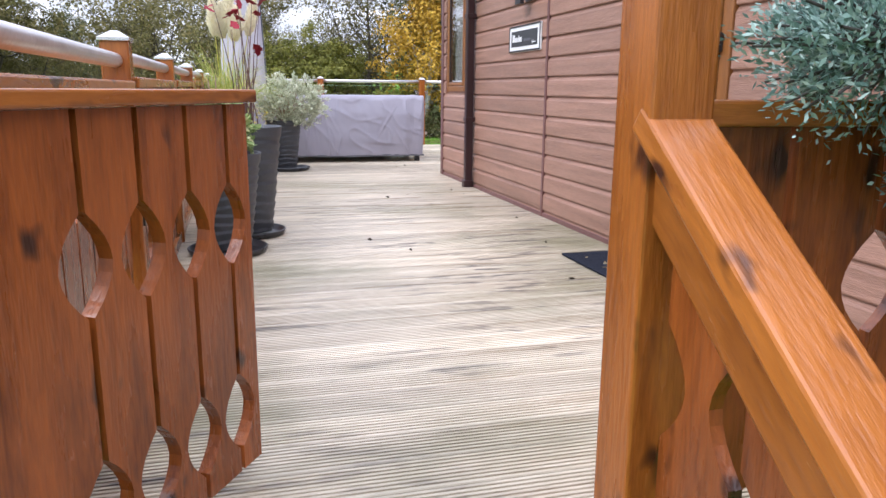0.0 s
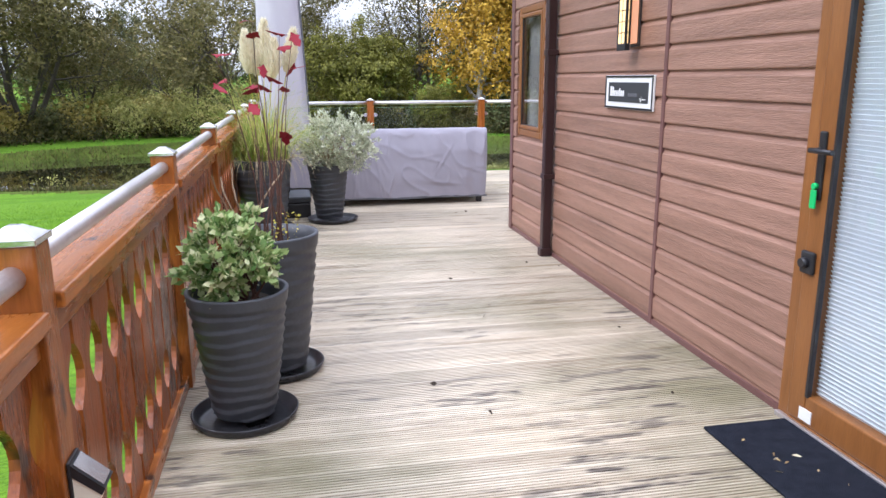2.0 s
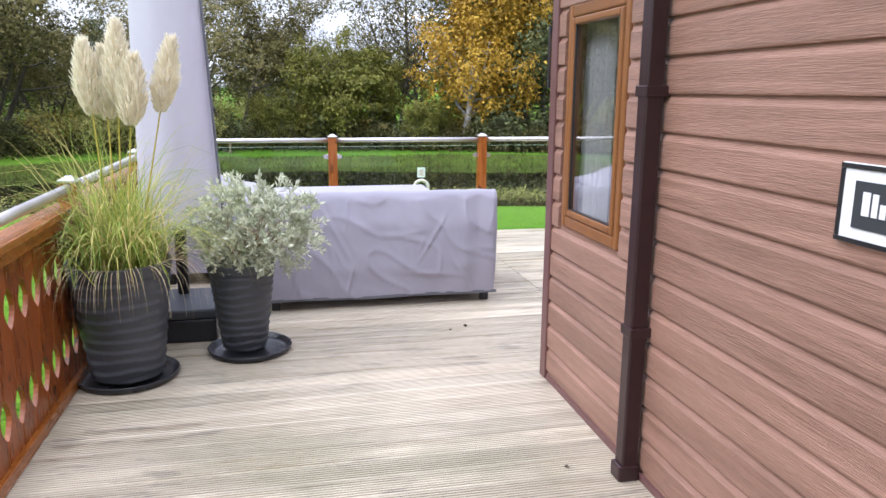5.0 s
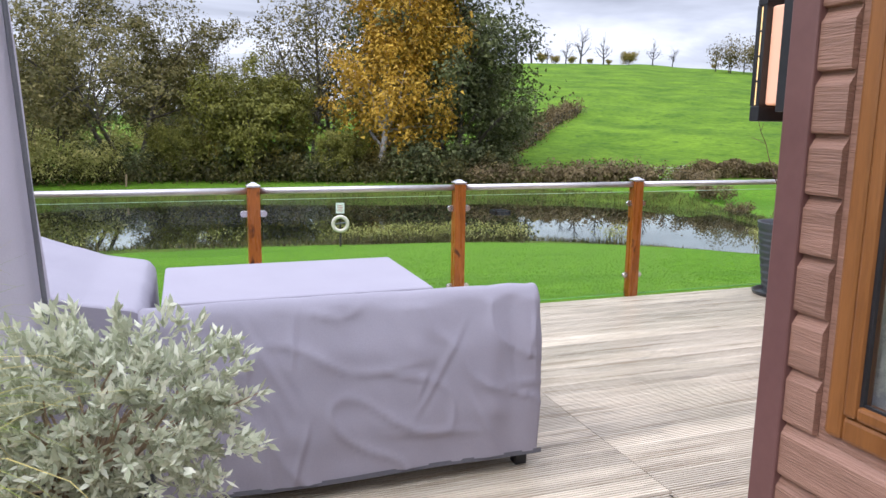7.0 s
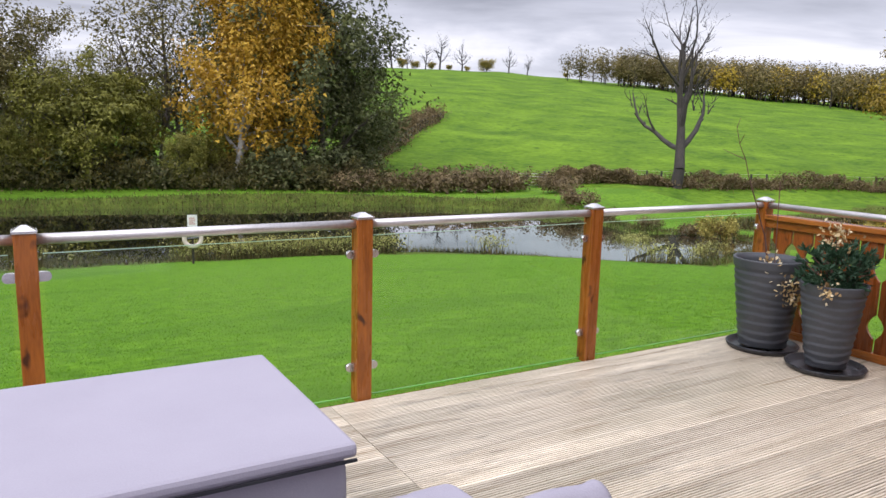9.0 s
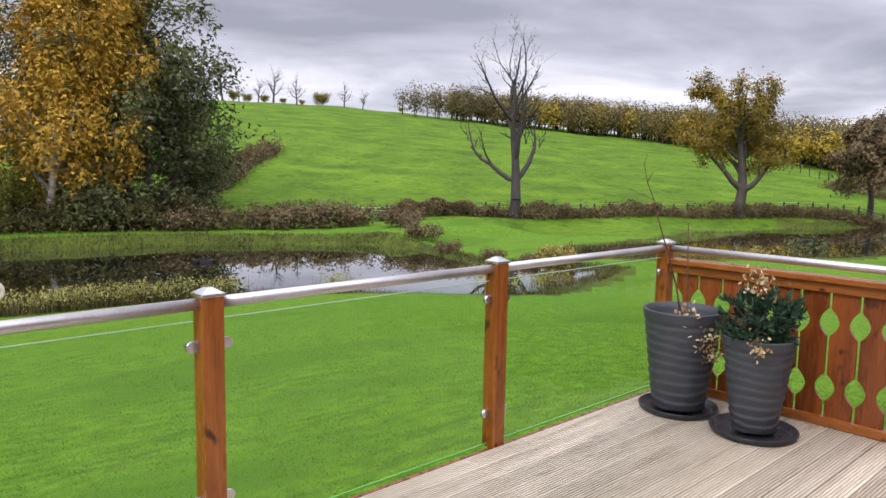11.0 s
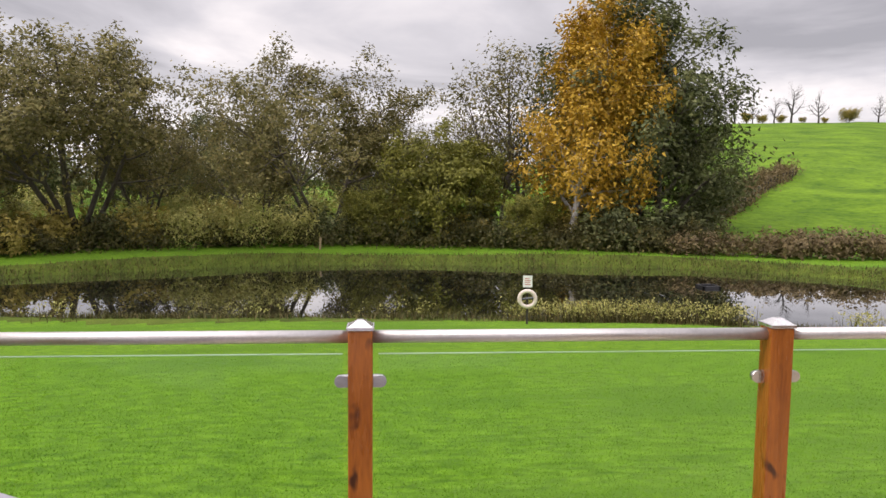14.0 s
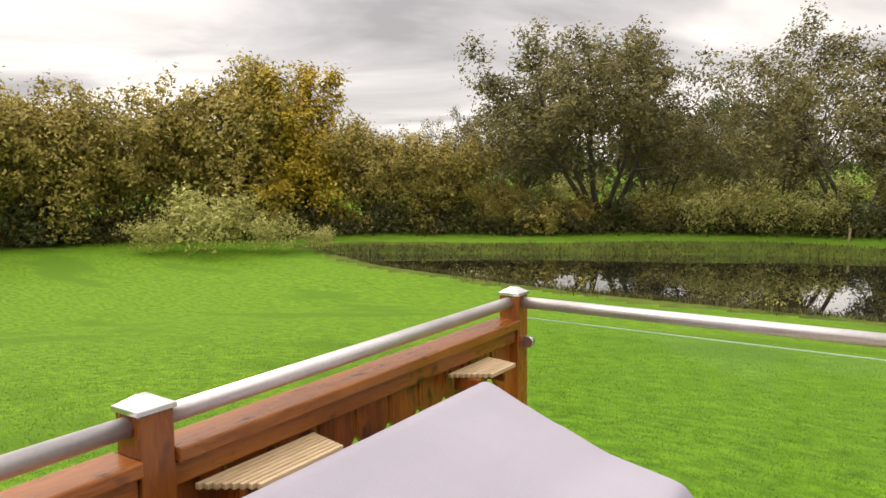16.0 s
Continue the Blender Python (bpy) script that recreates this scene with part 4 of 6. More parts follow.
def saucer(place, r, label="round black plastic saucer under a planter"):
    s = part("saucer", lathe(B(), [(0.001, 0.004), (r - 0.05, 0.004), (r - 0.02, 0.010), (r - 0.006, 0.036), (r, 0.040), (r + 0.006, 0.036), (r - 0.008, 0.004), (r - 0.03, 0.0), (0.001, 0.0)], 40), M_SAUCER, at=pose(*place))
    return tagged(s, label, "saucer", "saucers under planters")


M_VARIEG = leafy("variegated_leaf", (0.10, 0.20, 0.05), (0.80, 0.78, 0.48), (0.34, 0.44, 0.16), glow=0.3)
M_REDLEAF = leafy("dark_red_leaf", (0.20, 0.008, 0.02), (0.40, 0.03, 0.05))
M_STEM = surface("red_brown_stem", (0.05, 0.022, 0.016), (0.14, 0.06, 0.04), scale=9, fine=60, rough=0.7, bump=0.2)
M_DRYSTEM = surface("dry_pale_stem", (0.22, 0.15, 0.09), (0.42, 0.31, 0.20), scale=9, fine=60, rough=0.8, bump=0.2)
M_YELLOWLEAF = leafy("yellow_green_leaf", (0.45, 0.42, 0.05), (0.62, 0.50, 0.10))
M_PAMPAS = leafy("pampas_blade", (0.13, 0.22, 0.03), (0.72, 0.54, 0.24), (0.42, 0.50, 0.10), glow=0.35)
M_PLUME = leafy("cream_plume", (0.80, 0.73, 0.56), (0.93, 0.88, 0.74), glow=0.5)
M_SILVER = leafy("silver_leaf", (0.36, 0.39, 0.25), (0.84, 0.84, 0.68), (0.60, 0.62, 0.46), glow=0.3)
M_EUPH = leafy("dark_blue_green_leaf", (0.018, 0.045, 0.022), (0.06, 0.11, 0.06), (0.03, 0.07, 0.035))
M_DEADFLOWER = leafy("faded_flower", (0.24, 0.15, 0.07), (0.80, 0.72, 0.50), (0.50, 0.36, 0.16))
M_JUNIPER = leafy("blue_green_conifer", (0.075, 0.14, 0.115), (0.42, 0.53, 0.47), (0.20, 0.31, 0.265), glow=0.25)
M_STRAP = leafy("strap_leaf", (0.16, 0.24, 0.05), (0.62, 0.55, 0.18), (0.42, 0.46, 0.14))


def leaf_shrub(name, place, label, centre, radii, n, size, material, seed, stems=14, stem_mat=None, aspect=0.55, tufts=0, category="plant"):
    """Shrub in a planter: stems from the soil, leaves in an uneven crown. centre and radii are measured from the root."""
    rng = np.random.default_rng(seed)
    d = thing(name, place, label, category)
    c, rad = np.array(centre), np.array(radii)
    ends = rng.normal(size=(stems, 3))
    ends /= np.linalg.norm(ends, axis=1, keepdims=True)
    ends[:, 2] = np.abs(ends[:, 2]) * 0.9 - 0.15
    ends = c + ends * rad * rng.uniform(0.55, 1.0, (stems, 1))
    segs = []
    for e in ends:
        b = np.array((rng.normal(0, 0.03), rng.normal(0, 0.03), -0.02))
        m = (b + e) / 2 + np.array((0, 0, 0.04)) + rng.normal(0, 0.02, 3)
        segs += [(b, m, 0.006, 0.004), (m, e, 0.004, 0.002)]
    for k in range(stems):
        part("stem", sticks_mesh("stem", segs[2 * k:2 * k + 2], stem_mat or M_STEM), None, d)
    pick = rng.integers(0, stems, n)
    f = rng.uniform(0.30, 1.08, (n, 1))
    mids = np.array([segs[2 * i][1] for i in range(stems)])
    pts = np.where(f < 0.5, mids[pick] * (f * 2), mids[pick] + (ends[pick] - mids[pick]) * (f * 2 - 1)) + rng.normal(0, 1, (n, 3)) * rad * 0.16
    aim = (pts - c) / rad + np.array((0, 0, 0.3))
    if tufts:
        tips = c + (lambda q: q / np.linalg.norm(q, axis=1, keepdims=True))(rng.normal(size=(tufts, 3))) * rad * rng.uniform(0.5, 1.0, (tufts, 1))
        which = rng.integers(0, tufts, n)
        out = (tips - c) / rad
        pts = tips[which] + out[which] * rng.uniform(-0.05, 0.03, (n, 1)) + rng.normal(0, size * 0.12, (n, 3))
        aim = out[which] * 0.9 + np.array((0, 0, 0.5))
    part("foliage", leaves("foliage", pts, size, material, rng, aspect, aim, 0.75), None, d)
    return d


def pampas(place):
    rng = np.random.default_rng(11)
    d = thing("pampas_grass", place, "potted pampas grass with cream plumes and arching blades", "plant")
    n = 900
    roots = np.c_[rng.normal(0, 0.085, (n, 2)), np.full(n, -0.02)]
    a = rng.uniform(0, 2 * np.pi, n)
    out = rng.uniform(0.10, 1.15, n)
    aims = np.c_[np.cos(a) * out, np.sin(a) * out, np.ones(n)]
    part("blades", blades("blades", roots, aims, 0.86, 0.008, M_PAMPAS, rng, 0.62, 7), None, d)
    n = 130
    a = rng.uniform(0, 2 * np.pi, n)
    roots = np.c_[np.cos(a) * 0.19, np.sin(a) * 0.19, np.full(n, 0.0)]
    part("dry_blades", blades("dry_blades", roots, np.c_[np.cos(a), np.sin(a), np.full(n, 0.7)], 0.48, 0.005, leafy("dry_blade", (0.42, 0.30, 0.16), (0.75, 0.62, 0.40)), rng, 1.5, 7), None, d)
    for x, y, top, big in ((0.08, 0.0, 1.28, 0.95), (0.34, 0.03, 1.21, 0.9), (-0.09, 0.02, 1.19, 0.95), (0.16, -0.05, 1.12, 1.05), (0.0, 0.04, 1.16, 0.9)):
        foot = np.array((x * 0.25, y * 0.3, 0.0))
        tip = np.array((x, y, top))
        low = foot + (tip - foot) * 0.70
        part("stalk", sticks_mesh("stalk", [(foot, low, 0.005, 0.004), (low, tip, 0.004, 0.001)], M_YELLOWLEAF), None, d, "pale upright stalk")
        k = 1900
        f = rng.uniform(0, 1, (k, 1))
        wide = 0.074 * big * np.sin(np.pi * np.clip(f * 0.92 + 0.06, 0, 1)) ** 0.7 * (1.12 - 0.5 * f)
        ang = rng.uniform(0, 2 * np.pi, (k, 1))
        rr = wide * np.sqrt(rng.uniform(0.05, 1, (k, 1)))
        p = low - np.array((0, 0, 0.03)) + (tip - low) * f * 1.0 + np.concatenate([np.cos(ang) * rr, np.sin(ang) * rr, 0 * ang], 1)
        aim = np.concatenate([np.cos(ang) * 0.35, np.sin(ang) * 0.35, np.ones_like(ang)], 1)
        part("plume", leaves("plume", p, 0.050, M_PLUME, rng, 0.16, aim, 0.12), None, d, "feathery cream plume")
    return d


def red_stems(place):
    rng = np.random.default_rng(5)
    d = thing("red_leaved_shrub", place, "tall thin dark stems with a few red leaves in a planter", "plant")
    red = []
    for k in range(17):
        segs = []
        a, lean, L = rng.uniform(0, 6.28), rng.uniform(0.05, 0.36), rng.uniform(0.45, 1.12)
        p = np.array((rng.normal(0, 0.05), rng.normal(0, 0.05), -0.02))
        q = np.array((math.cos(a) * lean, math.sin(a) * lean, 1.0))
        for j in range(5):
            e = p + q / np.linalg.norm(q) * L / 5
            segs.append((p, e, 0.0042 - j * 0.0006, 0.0036 - j * 0.0006))
            p, q = e, q + rng.normal(0, 0.10, 3) * np.array((1, 1, 0.2))
        part("stem", sticks_mesh("stem", segs, M_STEM), None, d, "thin dark red-brown stem")
        if L > 0.72:
            for j in range(3):
                red.append(p + np.array((rng.normal(0, 0.025), rng.normal(0, 0.025), -rng.uniform(0, 0.22) * (j > 0))))
    blade = [(0.0, 0.0), (0.20, 0.16), (0.30, 0.34), (0.48, 0.20), (0.70, 0.22), (1.0, 0.0), (0.70, -0.22), (0.48, -0.20), (0.30, -0.34), (0.20, -0.16)]
    bm = prism(B(), [(0.085 * u, 0.085 * w) for u, w in blade], 0.0006, lambda u, v, w: Vector((u, w, v - abs(w) * 0.5 - u * u * 3)))
    leaf_me = mesh_of("leaf", bm, M_REDLEAF)
    for p in red:
        part("leaf", leaf_me, None, d, "lobed wine-red leaf", at=pose(*p, rng.uniform(-40, 40), rng.uniform(-30, 50), rng.uniform(0, 360)))
    for k in range(4):
        dry = []
        p, q = np.array((-0.11 + rng.normal(0, 0.02), rng.normal(0, 0.05), 0.0)), np.array((rng.normal(-0.1, 0.14), rng.normal(0, 0.1), 1.0))
        for j in range(5):
            e = p + q * 0.07
            dry.append((p, e, 0.0045, 0.0035))
            p, q = e, q + rng.normal(0, 0.22, 3) * np.array((1, 1, 0.1))
        part("dry_stem", sticks_mesh("dry_stem", dry, M_DRYSTEM), None, d, "bleached dry twig")
    yl = np.concatenate([np.c_[rng.normal(x, 0.008, 16), rng.normal(-0.06, 0.008, 16), np.linspace(0.0, 0.17, 16)] for x in (0.02, 0.07, 0.11)])
    part("shoots", leaves("shoots", yl, 0.018, M_YELLOWLEAF, rng, 0.6), None, d, "yellow young shoots")
    return d


planter((0.335, 3.86, 0.012), 0.198, 0.125, 0.53, "small grey ribbed planter holding a variegated shrub")
saucer((0.335, 3.86, 0.0), 0.215)
leaf_shrub("variegated_shrub", (0.335, 3.86, 0.51), "green and cream variegated shrub in a planter", (-0.02, 0, 0.17), (0.20, 0.19, 0.20), 3000, 0.040, M_VARIEG, 3, 40, None, 0.62, tufts=150)
planter((0.465, 4.37, 0.012), 0.212, 0.135, 0.65, "tall grey ribbed planter with thin dark stems")
saucer((0.465, 4.37, 0.0), 0.215)
red_stems((0.465, 4.37, 0.62))
planter((0.29, 7.86, 0.012), 0.262, 0.185, 0.635, "large grey ribbed planter holding pampas grass")
saucer((0.29, 7.86, 0.0), 0.265)
pampas((0.29, 7.86, 0.62))
planter((0.90, 8.19, 0.012), 0.196, 0.128, 0.53, "small grey ribbed planter holding a silvery shrub")
saucer((0.93, 8.17, 0.0), 0.245)
leaf_shrub("silver_shrub", (0.90, 8.19, 0.51), "silvery grey-green bushy shrub spilling from a planter", (0.10, 0, 0.24), (0.42, 0.33, 0.31), 11000, 0.038, M_SILVER, 8, 46, M_DRYSTEM, 0.36, tufts=460)
planter((6.52, 11.40, 0.012), 0.252, 0.168, 0.66, "large grey ribbed planter with a bare twig")
saucer((6.52, 11.40, 0.0), 0.255)
planter((6.47, 10.86, 0.012), 0.212, 0.128, 0.58, "grey ribbed planter holding a dark green shrub")
saucer((6.47, 10.86, 0.0), 0.255)
leaf_shrub("dark_shrub", (6.47, 10.86, 0.57), "dark blue-green leafy shrub in a planter", (0, 0, 0.15), (0.25, 0.25, 0.17), 2600, 0.055, M_EUPH, 21, 26, M_STEM, 0.28, tufts=90)


def bare_twig(place):
    rng = np.random.default_rng(4)
    d = thing("bare_sapling", place, "thin bare twig with drooping faded flower heads", "plant")
    segs, p = [], np.array((0.03, 0.02, -0.02))
    for k in range(9):
        e = p + np.array((-0.030 + rng.normal(0, 0.012), 0.012 + rng.normal(0, 0.01), 0.115))
        segs.append((p, e, 0.0075 - k * 0.0006, 0.0070 - k * 0.0006))
        if k > 5:
            segs.append((e, e + np.array((rng.normal(0, 0.06), rng.normal(0, 0.06), 0.07)), 0.003, 0.0015))
        p = e
    q = np.array((0.06, 0.0, -0.02))
    for k in range(5):
        e = q + np.array((0.008, 0.01, 0.13))
        segs.append((q, e, 0.004, 0.003))
        q = e
    part("stem", sticks_mesh("stem", segs, M_STEM), None, d)
    f = rng.uniform(0, 1, (260, 1))
    pts = np.array((-0.14, -0.10, 0.06)) + f * np.array((0.10, -0.16, -0.26)) + rng.normal(0, 0.035, (260, 3))
    part("flower_heads", leaves("flower_heads", pts, 0.032, M_DEADFLOWER, rng, 0.7), None, d, "faded cream and brown flower heads")
    return d


bare_twig((6.52, 11.40, 0.63))


def dead_bits():
    rng = np.random.default_rng(6)
    d = thing("faded_flowers", (6.47, 10.86, 0.57), "faded flower heads on the dark shrub", "plant")
    pts = np.concatenate([np.array((0.0, 0.02, 0.36)) + rng.normal(0, 0.05, (120, 3)), np.array((-0.2, -0.08, 0.02)) + rng.normal(0, 0.03, (60, 3))])
    part("flower_heads", leaves("flower_heads", pts, 0.03, M_DEADFLOWER, rng, 0.7), None, d)
    for foot, tip in (((0.0, 0.0, 0.1), (0, 0.02, 0.36)), ((0.0, 0.0, 0.05), (-0.2, -0.08, 0.02))):
        part("stem", sticks_mesh("stem", [(np.array(foot), np.array(tip), 0.004, 0.003)], M_STEM), None, d)


dead_bits()


def juniper():
    """Cloud-pruned conifer beside the steps, rooted in the ground."""
    rng = np.random.default_rng(9)
    d = thing("juniper_tree", (1.78, 0.05, -0.76), "small blue-green juniper with a bare leaning trunk beside the steps", "tree")
    bend = [np.array(v) for v in ((0, 0, -0.05), (0.02, 0.05, 0.6), (-0.10, 0.22, 1.2), (-0.30, 0.40, 1.52), (-0.40, 0.46, 1.72))]
    segs = [(a, b, 0.026 - 0.004 * k, 0.022 - 0.004 * k) for k, (a, b) in enumerate(zip(bend, bend[1:]))]
    pts, aims = [], []
    for c, r, n in (((-0.44, 0.44, 1.74), (0.24, 0.20, 0.15), 11000), ((-0.16, 0.42, 1.86), (0.30, 0.22, 0.20), 14000), ((-0.24, 0.40, 1.55), (0.20, 0.16, 0.12), 5000)):
        c, r = np.array(c), np.array(r)
        m = 110
        t = rng.normal(size=(m, 3))
        t /= np.linalg.norm(t, axis=1, keepdims=True)
        tips = c + t * r * rng.uniform(0.7, 1.05, (m, 1))
        for e in tips:
            segs.append((c + (e - c) * 0.1, e, 0.004, 0.002))
        w = rng.integers(0, m, n)
        pts.append(tips[w] + rng.normal(0, 0.018, (n, 3)) - t[w] * rng.uniform(0, 0.09, (n, 1)))
        aims.append(t[w] + np.array((0, 0, 0.4)))
    part("trunk", sticks_mesh("trunk", segs, M_PALEBARK, 7), None, d, "grey bare trunk and twigs")
    part("crown", leaves("crown", np.concatenate(pts), 0.015, M_JUNIPER, rng, 0.34, np.concatenate(aims), 0.6), None, d)


juniper()


def strappy():
    rng = np.random.default_rng(12)
    planter((6.42, 9.12, 0.012), 0.20, 0.13, 0.56, "grey ribbed planter holding a strap-leaved plant")
    saucer((6.42, 9.12, 0.0), 0.23)
    d = thing("cordyline", (6.42, 9.12, 0.54), "strap-leaved plant with arching yellow-green leaves in a planter", "plant")
    n = 95
    a, z = rng.uniform(0, 6.28, n), rng.uniform(0.25, 2.2, n)
    part("leaves", blades("leaves", np.c_[rng.normal(0, 0.03, (n, 2)), rng.uniform(0, 0.15, n)], np.c_[np.cos(a), np.sin(a), z], 0.95, 0.022, M_STRAP, rng, 0.40, 6), None, d)


strappy()


# ---- covered furniture ----
def draped(path, length, n, seed, fold=0.012):
    """Fabric over furniture: a profile of (across, up) points swept along x, with hanging folds and creases."""
    p = np.array(path, float)
    s = np.r_[0, np.cumsum(np.hypot(*np.diff(p, axis=0).T))]
    m = max(2, int(s[-1] / 0.018))
    q = np.stack([np.interp(np.linspace(0, s[-1], m), s, p[:, k]) for k in (0, 1)], 1)
    for _ in range(2):
        q[1:-1] = (q[:-2] + 2 * q[1:-1] + q[2:]) / 4
    bm = B()
    cols = []
    rnd = random.Random(int(seed * 10))
    creases = []
    for _ in range(int(9 + length * 9)):
        t = rnd.choice((rnd.uniform(0.9, 2.2), rnd.uniform(0.9, 2.2), rnd.uniform(-0.15, 0.15)))
        creases.append((rnd.uniform(0.05, length), rnd.uniform(0.12, 0.85), math.cos(t), math.sin(t), rnd.uniform(0.08, 0.30), -fold * rnd.uniform(0.22, 0.55)))
    for i in range(n + 1):
        x = length * i / n
        edge = min(1.0, min(x, length - x) / 0.025)
        col = []
        for a, b in q:
            f = noise.noise(Vector((x * 4.2 + seed, a * 1.5, b * 1.3))) * fold * 1.2 - (1 - abs(noise.noise(Vector((x * 2.6 + b * 2.9, seed, b * 2.4 - x * 1.3))))) ** 14 * fold * 0.8 + noise.noise(Vector((x * 11 + b * 5, seed, b * 9))) * fold * 0.30
            for cx, cb, tx, tb, long, amp in creases:
                along, off = (x - cx) * tx + (b - cb) * tb, (x - cx) * tb - (b - cb) * tx
                if abs(along) < long and abs(off) < 0.05:
                    f += amp * math.exp(-(off / 0.012) ** 2) * (1 - (along / long) ** 2) - 0.5 * amp * math.exp(-((off - 0.026) / 0.014) ** 2) * (1 - (along / long) ** 2)
            hem = 0.012 * noise.noise(Vector((x * 2.1, seed, 3.0))) if b < 0.16 else 0.0
            f += fold * 0.7 * math.sin(x * 34) * max(0.0, (x - length + 0.34) / 0.34) * (0.3 + b)
            inset = 0.012 * (1 - edge) ** 2
            col.append(bm.verts.new((x, a + (f if a < p[:, 0].mean() else -f) * (1 if b < p[:, 1].max() - 0.05 else 0.2), b - inset * (b > 0.3) + hem + (0.25 * f if b > 0.3 else 0))))
        cols.append(col)
    for a, b in zip(cols, cols[1:]):
        for k in range(len(a) - 1):
            bm.faces.new((a[k], b[k], b[k + 1], a[k + 1])).smooth = True
    if m > 2:
        bm.faces.new(cols[0]), bm.faces.new(cols[-1][::-1])
    return bm


def covered_sofa():
    d = thing("covered_sofa", (1.02, 8.90, 0), "garden sofa under a lilac-grey fabric cover", "sofa")
    prof = [(0.03, 0.085), (0.035, 0.30), (0.08, 0.60), (0.145, 0.79), (0.18, 0.832), (0.215, 0.847), (0.27, 0.79), (0.40, 0.60), (0.80, 0.57), (0.84, 0.52), (0.85, 0.10)]
    bm = draped(prof, 1.68, 170, 2.0, 0.014)
    for v in bm.verts:
        v.co.x += (v.co.z - 0.1) * 0.07 * (v.co.x / 1.68)
    part("cover", bm, M_COVER, d)
    part("hem", draped([(0.028, 0.070), (0.029, 0.092)], 1.70, 40, 2.0, 0.010), M_COVER_DARK, d, "dark hem binding")
    for x, y in ((0.06, 0.10), (1.62, 0.10), (0.06, 0.76), (1.62, 0.76)):
        part("foot", box(B(), x - 0.03, x + 0.03, y - 0.03, y + 0.03, 0.0, 0.10, 0.006), M_BLACK, d, "dark foot")
    part("seat_frame", box(B(), 0.05, 1.66, 0.12, 0.80, 0.101, 0.40, 0.01), M_BLACK, d, "dark woven frame under the cover")
    e = thing("covered_sofa", (0.17, 11.18, 0), "garden sofa under a pale lilac fabric cover by the rail", "sofa", turn=-90)
    prof = [(0.01, 0.10), (0.02, 0.50), (0.05, 0.85), (0.10, 0.872), (0.20, 0.83), (0.55, 0.70), (0.80, 0.655), (0.84, 0.60), (0.85, 0.10)]
    part("cover", draped(prof, 1.36, 60, 7.0, 0.010), M_COVER, e)
    for x, y in ((0.08, 0.08), (1.28, 0.08), (0.08, 0.76), (1.28, 0.76)):
        part("foot", box(B(), x - 0.03, x + 0.03, y - 0.03, y + 0.03, 0.0, 0.12, 0.006), M_BLACK, e, "dark foot")
    t = thing("covered_table", (1.08, 9.87, 0), "low garden table under a pale grey padded cover", "table")
    part("cover", draped([(0.02, 0.12), (0.025, 0.60), (0.03, 0.61), (0.03, 0.62), (0.90, 0.62), (0.92, 0.60), (0.93, 0.12)], 1.40, 50, 12.0, 0.006), M_COVER, t)
    bm = box(B(), -0.005, 1.43, 0.0, 0.965, 0.615, 0.662, 0.016)
    part("padded_top", bm, M_COVER, t, "flat padded top")
    part("zip", box(B(), 0.0, 1.425, -0.004, 0.004, 0.606, 0.615), M_BLACK, t, "black zip line")
    for x, y in ((0.1, 0.1), (1.3, 0.1), (0.1, 0.85), (1.3, 0.85)):
        part("leg", box(B(), x - 0.03, x + 0.03, y - 0.03, y + 0.03, 0.0, 0.16, 0.005), M_BLACK, t, "dark leg")


covered_sofa()


def parasol():
    d = thing("parasol", (0.36, 8.62, 0), "closed cantilever parasol under a lilac cover on a heavy base", "parasol")
    bm = box(B(), -0.33, 0.36, -0.24, 0.30, 0.0, 0.15, 0.012)
    part("base", bm, M_BLACK, d, "black weighted base tray")
    part("base_slab", box(B(), -0.335, 0.365, -0.245, 0.305, 0.152, 0.215, 0.014), M_POT, d, "grey slab on the base")
    part("mast", tube(B(), (0.12, 0.18, 0.21), (0.12, 0.18, 2.72), 0.038, n=18), M_BLACK, d, "dark metal mast")
    bm = B()
    n, rows = 48, 40
    rings = []
    for j in range(rows + 1):
        f = j / rows
        z = 0.70 + 2.11 * f
        w = 0.262 - 0.072 * f if f < 0.9 else (0.262 - 0.065) * (1 - ((f - 0.9) / 0.1) ** 2 * 0.8)
        ring = []
        for k in range(n):
            a = 2 * math.pi * k / n
            r = w * (1 + 0.05 * math.sin(a * 7 + 3 * f) * (1 - f * 0.6) + 0.03 * noise.noise(Vector((math.cos(a) * 2, math.sin(a) * 2, f * 5))))
            ring.append(bm.verts.new((0.135 + r * math.cos(a) - 0.02 * f, 0.20 + r * 0.75 * math.sin(a), z + 0.05 * math.cos(a) * (1 - f))))
        rings.append(ring)
    for a, b in zip(rings, rings[1:]):
        for k in range(n):
            bm.faces.new((a[k], a[(k + 1) % n], b[(k + 1) % n], b[k])).smooth = True
    bm.faces.new(rings[-1])
    cover = part("cover", bm, M_PARASOL, d, "lilac-grey fabric cover")
    segs = [(np.array((0.405, 0.15, 0.75)), np.array((0.3203, 0.15, 2.604)), 0.009, 0.009)]
    part("piping", sticks_mesh("piping", segs, M_COVER_DARK), None, cover, "dark zip piping")


parasol()


# ---- fittings on the lodge and the deck ----
M_LAMPGLOW = plain_mat("warm_lamp_panel", (0.9, 0.66, 0.32), 0.5, 0.0, 0.75, (1.0, 0.62, 0.22))
M_DIFFUSER = plain_mat("pale_lamp_diffuser", (0.72, 0.46, 0.36), 0.5, 0.0, 0.40, (1.0, 0.40, 0.14))


